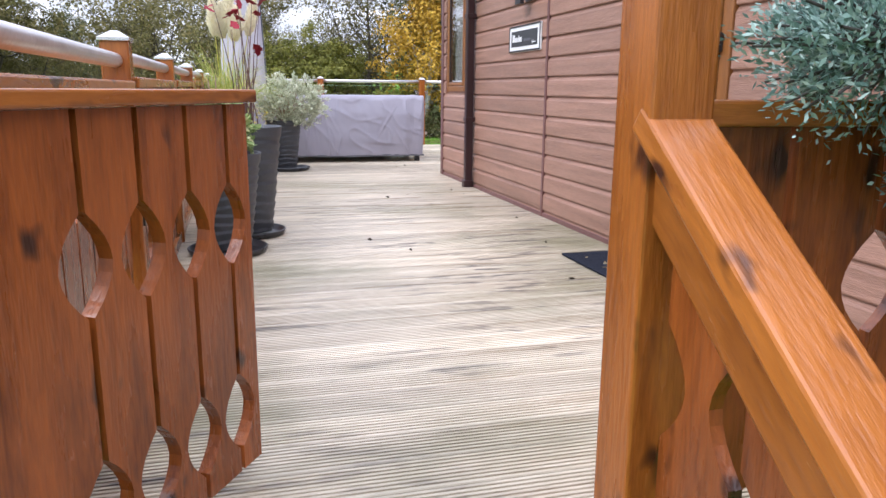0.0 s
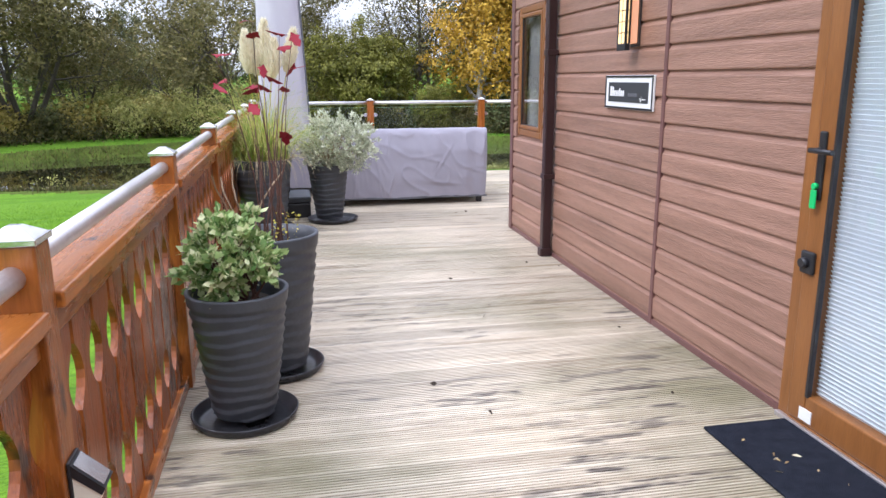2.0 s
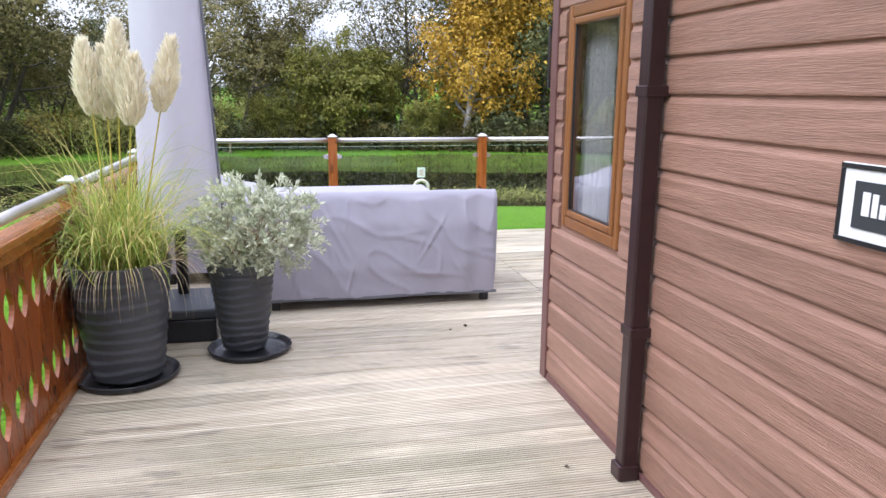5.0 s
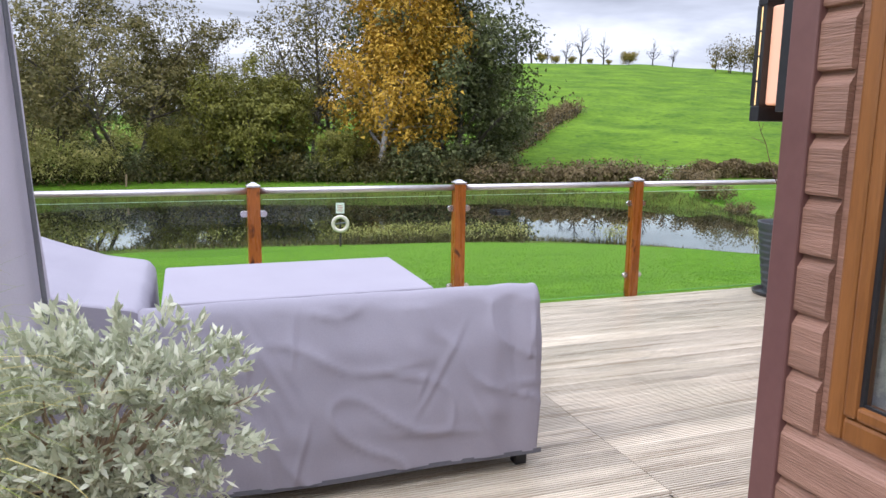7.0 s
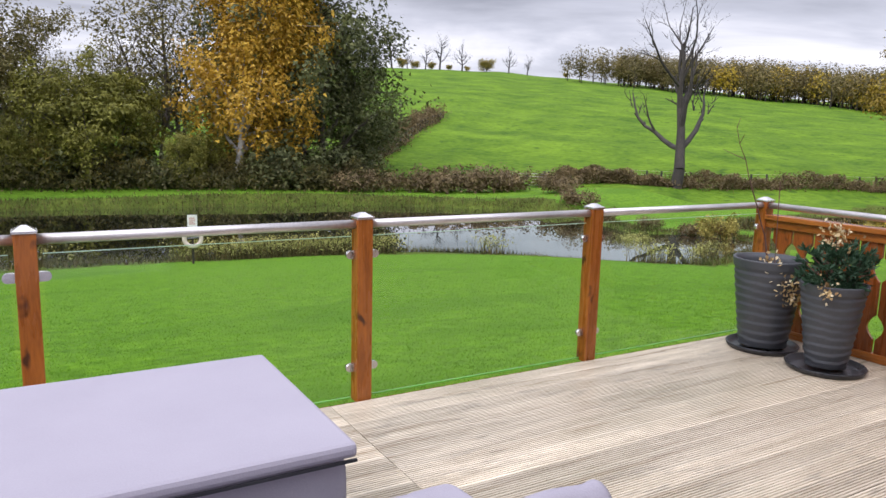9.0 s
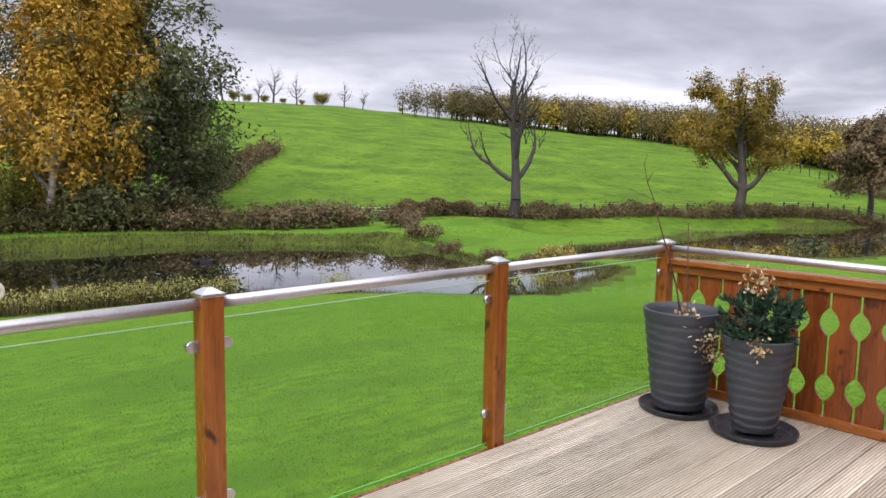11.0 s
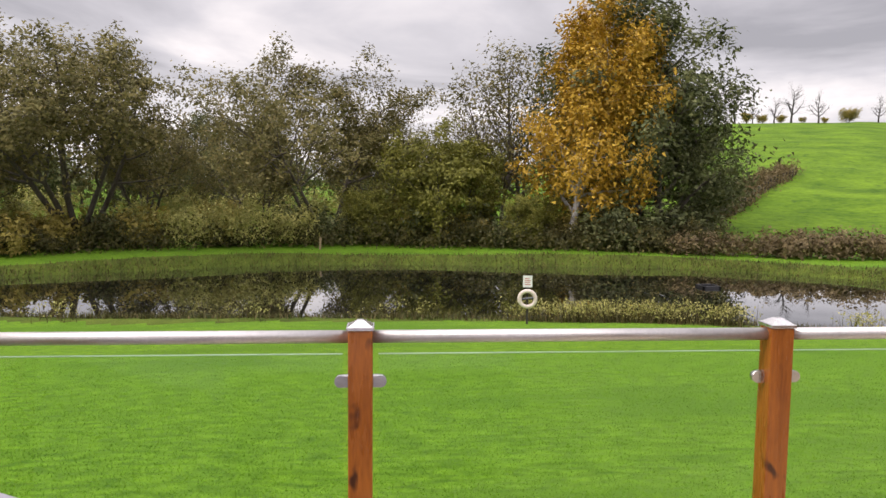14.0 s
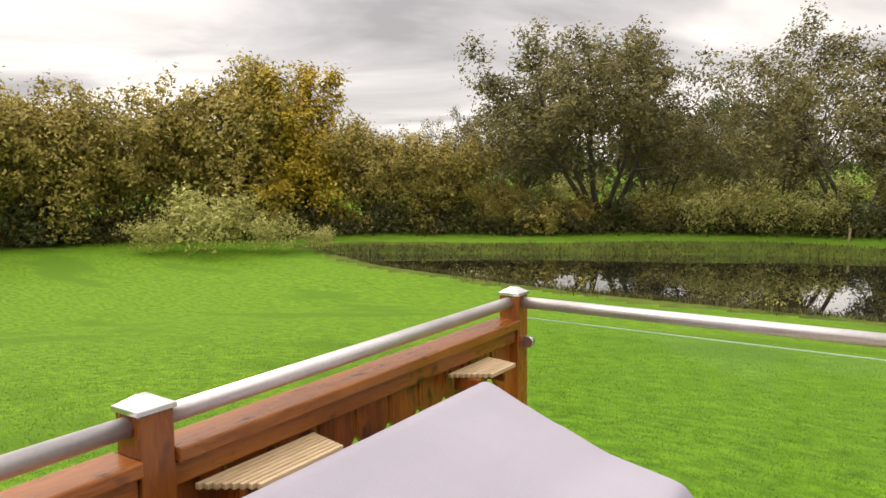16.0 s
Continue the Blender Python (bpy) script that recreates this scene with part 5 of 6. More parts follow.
def wall_lantern(place, turn, stand=0.0):
    """A pale lit block on the wall behind a wider black lantern face with rows of glowing panes."""
    d = thing("wall_lantern", place, "black wall lantern with small glowing panes and pale lit back", "lamp", "wall lanterns", turn)
    part("back_plate", box(B(), -0.010, stand, -0.055, 0.055, -0.135, 0.135, 0.003), M_BLACK, d)
    part("diffuser", box(B(), -0.062, -0.0105, -0.040, 0.040, -0.118, 0.122, 0.006), M_DIFFUSER, d, "pale warm-lit diffuser block")
    bm = B()
    x0, x1, w = -0.094, -0.0625, 0.056
    for z0, z1 in ((-0.158, -0.120), (0.124, 0.158)):
        box(bm, x0, x1, -w, w, z0, z1, 0.003)
    for y in (-w, w):
        for x in (x0, x1 - 0.012):
            box(bm, x, x + 0.012, min(y, y - math.copysign(0.014, y)), max(y, y - math.copysign(0.014, y)), -0.120, 0.124)
    box(bm, x1 - 0.011, x1, -w + 0.014, w - 0.014, -0.120, 0.124)
    for k in range(1, 4):
        z = -0.120 + 0.061 * k
        box(bm, x0 + 0.0005, x1 - 0.0125, -w + 0.0005, w - 0.0005, z - 0.002, z + 0.002)
    box(bm, x0 + 0.0008, x0 + 0.006, -0.002, 0.002, -0.120, 0.124)
    part("frame", bm, M_BLACK, d, "black metal lantern frame")
    for k in range(4):
        z = -0.120 + 0.061 * k
        part("pane", box(B(), x0 + 0.003, x1 - 0.0125, -w + 0.003, w - 0.003, z + 0.0025, z + 0.0585), M_LAMPGLOW, d, "amber glowing pane")
    return d


wall_lantern((WALL_X - 0.019, 4.99, 1.695), 0)
wall_lantern((WALL_X + 0.062, CORNER_Y + 0.082, 1.745), -90, 0.05)


def name_sign():
    d = thing("name_sign", (WALL_X - 0.019, 5.035, 1.30), "black and white framed name plate on the wall", "sign")
    part("plate", box(B(), -0.014, 0.0, -0.32, 0.32, -0.10, 0.10, 0.003), M_WHITE, d, "white plate")
    bm = B()
    for s in (-1, 1):
        box(bm, -0.018, -0.0145, -0.318, 0.318, s * 0.092 - 0.006, s * 0.092 + 0.006)
        box(bm, -0.0178, -0.0145, s * 0.311 - 0.006, s * 0.311 + 0.006, -0.085, 0.085)
    part("border", bm, M_BLACK, d, "thin black border")
    part("panel", box(B(), -0.0175, -0.0145, -0.265, 0.265, -0.058, 0.058), plain_mat("dark_grey_panel", (0.035, 0.038, 0.042), 0.5), d, "dark grey panel")
    y = 0.235
    for k, (w, h) in enumerate(((0.024, 0.058), (0.018, 0.056), (0.018, 0.034), (0.016, 0.034), (0.018, 0.034), (0.012, 0.048), (0.020, 0.034), (0.018, 0.034))):
        part("letter", box(B(), -0.0195, -0.0177, y - w, y, -0.024, -0.024 + h), M_WHITE, d, "white raised lettering bar")
        y -= w + 0.007
    for k in range(5):
        part("letter", box(B(), -0.0187, -0.0177, -0.030 - k * 0.024, -0.014 - k * 0.024, -0.024, -0.004), M_COVER_DARK, d, "faint grey lettering bar")
    part("rule", box(B(), -0.0195, -0.0177, -0.238, -0.195, -0.040, -0.034), M_WHITE, d)
    part("tick", prism(B(), [(-0.165, -0.028), (-0.172, -0.028), (-0.180, -0.043), (-0.190, -0.020), (-0.182, -0.054)][::-1], 0.0018, lambda u, v, z: Vector((-0.0195 + v, u, z))), M_WHITE, d, "small white tick mark")


name_sign()


def door_mat():
    rng = np.random.default_rng(2)
    d = thing("door_mat", (2.34, 3.03, 0.002), "dark blue-black rubber-backed door mat with leaf litter", "mat")
    part("mat", box(B(), -0.185, 0.19, -0.33, 0.33, 0.0, 0.012, 0.004), surface("dark_mat_pile", (0.008, 0.010, 0.016), (0.025, 0.028, 0.04), scale=20, fine=220, rough=0.95, bump=0.8, spec=0.1), d)
    pts = np.c_[rng.uniform(-0.12, 0.1, 9), rng.uniform(-0.25, 0.2, 9), np.full(9, 0.0135)]
    aim = np.c_[rng.normal(size=(9, 2)), np.zeros(9)]
    part("leaf_litter", leaves("leaf_litter", pts, 0.035, M_DEADFLOWER, rng, 0.4, aim * 3, 0.05), None, d, "pale leaf scraps")


door_mat()


def solar_light():
    d = thing("solar_light", (RAIL_X + POST_W / 2, 2.5, 0.50), "small black solar light on a railing post", "lamp")
    across = lambda w: (lambda u, v, z: Vector((u, v - w / 2, z)))
    bm = box(B(), 0.0, 0.008, -0.036, 0.036, -0.085, 0.085, 0.002)
    prism(bm, [(0.0085, 0.052), (0.0085, 0.080), (0.074, 0.018), (0.066, 0.002)][::-1], 0.072, across(0.072))
    part("body", bm, M_BLACK, d)
    bm = prism(B(), [(0.0085, -0.075), (0.0085, 0.051), (0.064, 0.003), (0.032, -0.075)][::-1], 0.062, across(0.062))
    part("lens", bm, plain_mat("frosted_lens", (0.80, 0.74, 0.60), 0.3), d, "pale frosted lens")
    bm = prism(B(), [(0.013, 0.0770), (0.014, 0.0790), (0.0705, 0.0255), (0.0695, 0.0235)][::-1], 0.060, across(0.060))
    part("solar_panel", bm, M_CAP, d, "shiny solar panel")


solar_light()


def corner_shelf(y, half, label):
    d = thing("rail_shelf", (RAIL_X + 0.036, y, 0.852), label, "shelf", "small slatted rail shelves")
    n = 8
    for k in range(n):
        part("slat", box(B(), 0.002 + k * 0.0185, 0.0165 + k * 0.0185, -half + 0.012 * k, half - 0.004 * k, -0.016, 0.0, 0.002), M_SHELF, d)
    for s in (-1, 1):
        part("bracket", box(B(), 0.0, 0.11, s * half * 0.65 - 0.012, s * half * 0.65 + 0.012, -0.075, -0.017, 0.006), M_SLAT, d, "dark bracket")


corner_shelf(11.36, 0.15, "small pale slatted timber shelf fixed to the rail")
corner_shelf(10.27, 0.21, "small pale slatted timber shelf fixed to the rail")

# ---- trees, hedges and banks ----
def skeleton_of(rng, tall, stems=1, levels=3, trunk_r=0.25, kids=(3, 2, 2), start=(0.25, 0.2, 0.2), ratio=(0.48, 0.5, 0.5), angle=(50, 45, 40),
                rise=(0.02, 0.06, 0.04, 0.0), wobble=0.10, splay=0.25, steps=(7, 5, 4, 3)):
    """Branches of a tree as rods (p0, p1, r0, r1, level)."""
    segs = []

    def turned(d, deg):
        a = rng.normal(size=3)
        a -= d * (a @ d)
        a /= np.linalg.norm(a) + 1e-9
        t = math.radians(deg)
        return d * math.cos(t) + a * math.sin(t)

    def grow(p, d, L, r, lev):
        n = steps[lev]
        for i in range(n):
            d = d + rng.normal(0, wobble, 3)
            d[2] += rise[lev]
            d /= np.linalg.norm(d)
            q = p + d * L / n
            ra, rb = r * (1 - 0.8 * i / n), r * (1 - 0.8 * (i + 1) / n)
            segs.append((p, q, ra, rb, lev))
            p = q
            f = (i + 1) / n
            if lev < levels and f >= start[lev]:
                for _ in range(kids[lev]):
                    if rng.uniform() < 0.88:
                        grow(p, turned(d, rng.normal(angle[lev], 11)), L * ratio[lev] * (1.15 - 0.55 * f) * rng.uniform(0.75, 1.2), max(rb * 0.72, 0.012), lev + 1)

    for k in range(stems):
        a = rng.uniform(0, 6.28)
        lean = splay if stems > 1 else splay * 0.2
        d = np.array((math.cos(a) * lean, math.sin(a) * lean, 1.0))
        root = np.array((math.cos(a), math.sin(a), 0)) * (0.35 if stems > 1 else 0) - np.array((0, 0, 0.25))
        grow(root, d / np.linalg.norm(d), tall * rng.uniform(0.85, 1.0) * 0.86, trunk_r * (1 if stems == 1 else 0.62), 0)
    return segs


def tree(name, label, seed, tall, bark, leaf=None, per=5, size=0.22, spread=0.30, aspect=0.6, droop=0.0, group="", keep=1.0, count=16000, rods=1200, ivy=0, dome=(), **shape):
    """A tree at the origin: trunk with limbs and twigs, and a crown of single leaves round the twigs."""
    rng = np.random.default_rng(seed)
    segs = skeleton_of(rng, tall, **shape)
    d = thing(name, (0, 0, 0), label, "tree", group)
    top = max(s[4] for s in segs)
    thick = [s[:4] for s in segs if s[4] < 2]
    thin = [s[:4] for s in segs if s[4] >= 2]
    if top > 2:
        part("trunk", sticks_mesh("trunk", thick, bark, 5), None, d)
    else:
        thin = thick + thin
    if len(thin) > rods:
        thin = [thin[i] for i in rng.choice(len(thin), rods, replace=False)]
    if thin:
        part("branchwork", sticks_mesh("branchwork", thin, bark, 3), None, d, "fine branching twigs")
    if leaf:
        ends = np.array([s[1] for s in segs if s[4] == top])
        mids = np.array([(s[0] + s[1]) / 2 for s in segs if s[4] >= top - 1])
        base = np.concatenate([ends, mids])
        base = base[rng.uniform(size=len(base)) < keep]
        local = rng.normal(0, spread, (len(base) * per, 3))
        pts = np.repeat(base, per, 0) + local
        if droop:
            pts[:, 2] -= np.abs(rng.normal(0, droop, len(pts)))
        if ivy:
            low = np.array([s[0] + (s[1] - s[0]) * f for s in segs if s[4] == 0 and s[0][2] < tall * 0.55 for f in np.linspace(0, 1, ivy)])
            around = rng.normal(0, 0.28, low.shape)
            pts, local = np.concatenate([pts, low + around]), np.concatenate([local, around])
        if len(pts) > count:
            pick = rng.choice(len(pts), count, replace=False)
            pts, local = pts[pick], local[pick]
        for cx, cy, cz, rx, rz, clumps, each in dome:
            # sprays of leaf that fill out the crown between the twigs
            u = rng.normal(size=(clumps, 3))
            u /= np.linalg.norm(u, axis=1, keepdims=True)
            u[:, 2] = np.where(u[:, 2] < -0.35, -u[:, 2], u[:, 2])
            heart = np.array((cx, cy, cz)) + u * np.array((rx, rx, rz)) * rng.uniform(0.45, 1.0, (clumps, 1)) ** 0.6
            wide = rng.uniform(0.5, 1.25, (clumps, 1))
            around = rng.normal(0, 1, (clumps * each, 3)) * np.array((0.48, 0.48, 0.26)) * np.repeat(wide, each, 0)
            pts, local = np.concatenate([pts, np.repeat(heart, each, 0) + around]), np.concatenate([local, around])
        keep_low = pts[:, 2] > 0.15
        pts, local = pts[keep_low], local[keep_low]
        aim = np.tile((0, 0, -0.8 if droop else 0.1), (len(pts), 1))
        mid = np.array((0, 0, pts[:, 2].mean()))
        unit = lambda q: q / (np.linalg.norm(q, axis=1, keepdims=True) + 1e-9)
        part("crown", leaves("crown", pts, size, leaf, rng, aspect, aim, 1.0, True, unit(local) * 0.6 + unit(pts - mid) * 0.5 + np.array((0, 0, 0.45))), None, d)
    return d


def put(ob, az, d, scale=1.0, turn=0.0, flat=1.0, sink=0.0):
    x, y, z = ground_at(az, d)
    ob.matrix_basis = pose(x, y, z - sink, 0, 0, turn) @ Matrix.Diagonal((scale * flat, scale * flat, scale, 1))
    return ob


def again(ob, az, d, scale=1.0, turn=0.0, flat=1.0, sink=0.0):
    x, y, z = ground_at(az, d)
    keep = ob.scale.copy()
    c = copy_thing(ob, pose(x, y, z - sink, 0, 0, turn))
    c.matrix_basis = pose(x, y, z - sink, 0, 0, turn) @ Matrix.Diagonal((scale * flat, scale * flat, scale, 1))
    return c


L_ALDER = leafy("alder_leaf", (0.043, 0.041, 0.013), (0.325, 0.260, 0.098), (0.176, 0.156, 0.052), clump=1.1)
L_GOLD = leafy("golden_leaf", (0.150, 0.090, 0.010), (0.74, 0.49, 0.070), (0.50, 0.305, 0.032), clump=1.1)
L_DARK = leafy("dark_green_leaf", (0.024, 0.033, 0.012), (0.235, 0.240, 0.095), (0.110, 0.124, 0.045), clump=1.1)
L_WILLOW = leafy("willow_leaf", (0.060, 0.066, 0.012), (0.34, 0.32, 0.062), (0.185, 0.182, 0.030), clump=1.1)
L_OLIVE = leafy("olive_brown_leaf", (0.087, 0.073, 0.014), (0.607, 0.475, 0.132), (0.343, 0.277, 0.066), clump=1.1)
L_MAPLE = leafy("yellow_maple_leaf", (0.164, 0.120, 0.009), (0.667, 0.506, 0.069), (0.483, 0.345, 0.034), clump=1.1)
L_UNDER = leafy("undergrowth_leaf", (0.022, 0.024, 0.008), (0.24, 0.20, 0.06), (0.085, 0.078, 0.026), clump=0.9)
L_FAR = leafy("far_wood_leaf", (0.085, 0.070, 0.026), (0.30, 0.235, 0.09), (0.17, 0.14, 0.05), clump=0.22)
L_OAK = leafy("oak_leaf", (0.13, 0.105, 0.012), (0.40, 0.27, 0.040), (0.24, 0.17, 0.020), clump=1.1)
L_SCRUB = leafy("russet_scrub", (0.055, 0.038, 0.018), (0.32, 0.235, 0.115), (0.17, 0.125, 0.058), clump=1.1)
L_REED = leafy("bank_grass", (0.036, 0.033, 0.010), (0.22, 0.170, 0.066), (0.10, 0.086, 0.030))
L_GREENREED = leafy("green_bank_grass", (0.034, 0.055, 0.010), (0.18, 0.18, 0.052), (0.085, 0.105, 0.022))
L_YELLOWBUSH = leafy("pale_yellow_bush", (0.20, 0.21, 0.05), (0.62, 0.56, 0.20), (0.38, 0.36, 0.11), clump=1.1)

alder = put(tree("alder_tree", "many-stemmed alder with sparse dark olive-brown leaves", 31, 15.5, M_BARK, L_ALDER, per=26, size=0.228, spread=0.24, count=21840, rods=1260, stems=6, splay=0.42, trunk_r=0.34, dome=((0, 0, 8.6, 5.6, 4.9, 190, 64),), kids=(2, 2, 2), levels=3, ratio=(0.42, 0.5, 0.5), start=(0.35, 0.2, 0.2), group="pond-side trees", ivy=26), -22.4, 58, 1.07, 0, 1.18)
again(alder, -29.0, 63, 0.78, 70)
again(alder, -17.5, 66, 0.74, 200)
alder2 = put(tree("alder_tree", "leaning alder with sparse grey-green leaves", 47, 15.5, M_BARK, L_ALDER, per=24, size=0.228, spread=0.25, count=19760, rods=1260, stems=3, splay=0.30, trunk_r=0.30, dome=((-1.2, 0, 9.6, 3.2, 3.6, 60, 64), (2.2, 0.5, 6.6, 3.0, 2.2, 45, 64)), kids=(3, 2, 2), ratio=(0.45, 0.5, 0.5), start=(0.3, 0.2, 0.2), group="pond-side trees", ivy=20), -4.7, 60, 1.06, 0, 1.1)
again(alder2, -0.5, 66, 0.82, 130)
again(alder2, -9.5, 64, 0.72, 250)
birch = put(tree("birch_tree", "tall birch in golden autumn leaf with pale trunk", 53, 17.6, M_BIRCHBARK, L_GOLD, per=22, size=0.276, spread=0.28, droop=0.5, stems=1, trunk_r=0.26, count=31200, kids=(5, 3, 2), ratio=(0.31, 0.5, 0.5), start=(0.16, 0.2, 0.2), rise=(0.03, 0.02, -0.05, -0.15), angle=(58, 48, 40), steps=(12, 5, 4, 3), group="pond-side trees"), 14.3, 56, 1.18, 0, 1.02)
dark = put(tree("dark_tree", "tall broad dark green tree, still in leaf", 61, 17.0, M_BARK, L_DARK, per=20, size=0.304, spread=0.32, count=22880, stems=2, splay=0.22, trunk_r=0.40, kids=(4, 2, 2), ratio=(0.40, 0.5, 0.5), start=(0.10, 0.15, 0.2), rise=(0.02, 0.0, 0.0, 0.0), angle=(62, 48, 40), steps=(9, 5, 4, 3), group="pond-side trees"), 20.6, 61, 1.22, 20, 1.1)
again(dark, 23.7, 65, 0.68, 110, 1.0)
again(dark, 17.0, 70, 1.08, 230)
willow = put(tree("willow_tree", "rounded yellow-green willow beside the pond", 71, 9.5, M_BARK, L_WILLOW, per=16, size=0.262, spread=0.28, count=18720, stems=7, splay=0.42, trunk_r=0.16, dome=((0, 0, 4.2, 3.4, 3.9, 90, 64),), kids=(2, 2, 2), ratio=(0.42, 0.5, 0.5), start=(0.12, 0.2, 0.2), droop=0.2, group="pond-side trees"), 5.2, 57, 1.0)
bare = put(tree("bare_tree", "grey twiggy tree, almost bare", 83, 13.0, M_BARK, L_ALDER, per=2, size=0.235, spread=0.25, count=2600, rods=1364, stems=2, splay=0.22, trunk_r=0.24, kids=(3, 3, 2), ratio=(0.42, 0.5, 0.5), keep=0.7, group="pond-side trees"), 8.8, 64, 1.34)
again(bare, 11.2, 68, 1.46, 140)
again(bare, 6.0, 72, 0.95, 210)
again(bare, -3.0, 74, 1.0, 320)
again(bare, 2.2, 69, 0.80, 60)
again(bare, -34.5, 66, 0.62, 200)
olive = put(tree("bushy_tree", "rounded bushy tree in olive-brown autumn leaf", 91, 10.5, M_BARK, L_OLIVE, per=24, size=0.276, spread=0.30, count=15600, rods=472, stems=6, splay=0.38, trunk_r=0.18, dome=((0, 0, 4.6, 3.6, 4.0, 100, 64),), kids=(3, 2, 2), ratio=(0.38, 0.5, 0.5), start=(0.10, 0.2, 0.2), group="pond-side trees"), -51.0, 57, 1.30)
for az, d, s, t in ((-63.5, 55, 1.08, 40), (-57.5, 57, 1.02, 90), (-39.5, 58, 0.88, 160), (-34.8, 56, 0.76, 260), (-70, 54, 1.1, 310), (-77, 52, 1.0, 20), (-29.5, 55, 0.42, 120), (-47.0, 60, 0.88, 200), (-12.5, 58, 0.34, 30), (-85, 50, 0.9, 130)):
    again(olive, az, d, s, t)
maple = put(tree("maple_tree", "upright maple in yellow autumn leaf", 97, 11.5, M_BARK, L_MAPLE, per=18, size=0.276, spread=0.28, count=18720, stems=2, splay=0.2, trunk_r=0.2, kids=(4, 2, 2), ratio=(0.36, 0.5, 0.5), start=(0.12, 0.2, 0.2), group="pond-side trees"), -44.2, 56, 1.16)
again(maple, -62.5, 60, 0.62, 90)
again(willow, -1.0, 58, 0.50, 80)
again(willow, 11.0, 56, 0.48, 190)
again(dark, -13.0, 92, 0.74, 30)
again(dark, -9.0, 95, 0.66, 170)

bush = put(tree("bush", "tangled bankside bush in mixed brown and green leaf", 103, 3.2, M_BARK, L_OLIVE, per=9, size=0.331, spread=0.22, stems=8, splay=0.7, count=1560, rods=136, levels=2, trunk_r=0.06, kids=(3, 3), ratio=(0.5, 0.5), start=(0.1, 0.2), group="bankside bushes"), -26.5, 54, 0.9)
bush_b = put(tree("bush", "tangled bankside bush in dark green leaf", 107, 3.2, M_BARK, L_DARK, per=10, size=0.331, spread=0.24, stems=8, splay=0.7, count=1560, rods=136, levels=2, trunk_r=0.06, kids=(3, 3), ratio=(0.5, 0.5), start=(0.1, 0.2), group="bankside bushes"), 17.0, 55, 1.1)
bush_y = put(tree("bush", "open bush in pale yellow-green leaf", 109, 3.9, M_BARK, L_YELLOWBUSH, per=12, size=0.235, spread=0.26, stems=12, splay=0.5, count=2340, rods=115, levels=2, trunk_r=0.05, kids=(3, 3), ratio=(0.5, 0.5), start=(0.15, 0.2), group="bankside bushes"), -52.0, 46.0, 1.15)
again(bush_y, -47.5, 45.5, 0.66, 80)
again(bush_y, -56.0, 47.0, 0.62, 160)
again(bush_y, -44.0, 45.5, 0.42, 160)
again(bush_y, -11.0, 54.8, 0.95, 20)
again(bush_y, -14.5, 54.5, 0.85, 100)
again(bush_y, -7.5, 55.5, 0.85, 190)
again(bush_y, -1.8, 57.6, 0.75, 250)
for az, d, k in ((-27, 64, 1.0), (-24, 70, 1.1), (-19, 63, 0.9), (-16, 70, 1.2), (-12.5, 66, 1.1), (-10, 72, 1.3), (-6.5, 66, 1.0), (-3.5, 70, 1.2), (0.5, 64, 1.1), (3.0, 70, 1.2)):
    again(bush_y, az, d, k, az * 31)
rng_b = np.random.default_rng(17)
for az in np.arange(-66, 26, 2.3):
    if -16 < az < -6 and rng_b.uniform() < 0.6:
        continue
    again((bush, bush_b)[int(rng_b.uniform() < (0.65 if az > 3 else 0.35))], az + rng_b.normal(0, 0.5), rng_b.uniform(54.5, 60), rng_b.uniform(0.55, 1.25), rng_b.uniform(0, 360))

scrub = put(tree("bush", "russet scrub bush beside the pond", 113, 2.3, M_BARK, L_SCRUB, per=11, size=0.262, spread=0.26, stems=9, splay=0.9, count=1560, rods=136, levels=2, trunk_r=0.05, kids=(3, 3), ratio=(0.5, 0.5), start=(0.1, 0.2), group="bankside bushes"), 30.0, 56, 1.0)
for az, d, s, t in ((32.0, 56.5, 1.05, 40), (34.2, 57, 1.1, 90), (36.0, 57, 0.9, 150), (28.2, 56, 0.85, 210), (25.6, 55, 0.8, 260), (23.5, 54, 0.9, 300), (39.8, 54, 0.8, 10), (41.4, 49, 0.62, 60), (43.5, 44, 0.42, 200), (47.0, 41.5, 0.36, 70), (50.0, 41, 0.36, 120), (52.5, 41.0, 0.34, 20)):
    again(scrub, az, d, s, t)
again(bush_y, 46.0, 37.5, 0.35, 40)
again(bush_b, 43.5, 33.5, 0.30, 40)
again(bush, 52.0, 40.5, 0.45, 40)
again(bush_b, 69.5, 56, 0.7, 40)
again(bush, 66.0, 50, 0.40, 140)
again(bush, 62.0, 47, 0.36, 240)

dead = put(tree("dead_tree", "tall dead tree with pale bare branches", 127, 15.8, M_PALEBARK, None, stems=1, levels=3, trunk_r=0.44, kids=(2, 2, 2), ratio=(0.72, 0.40, 0.42), start=(0.25, 0.3, 0.4), angle=(38, 34, 34), rise=(0.02, 0.10, 0.10, 0.06), wobble=0.13, steps=(7, 7, 5, 3), rods=1575), 48.5, 63, 1.05, 30, 1.15)
oak = put(tree("oak_tree", "oak with stout trunk and thinning yellow-brown leaf", 131, 12.6, M_BARK, L_OAK, per=12, size=0.276, spread=0.30, count=17680, rods=1155, stems=1, levels=3, trunk_r=0.62, kids=(3, 2, 2), ratio=(0.62, 0.5, 0.5), start=(0.28, 0.3, 0.2), angle=(52, 45, 40), rise=(0.02, 0.05, 0.04, 0.0), wobble=0.16, keep=0.75), 65.0, 79, 1.03)
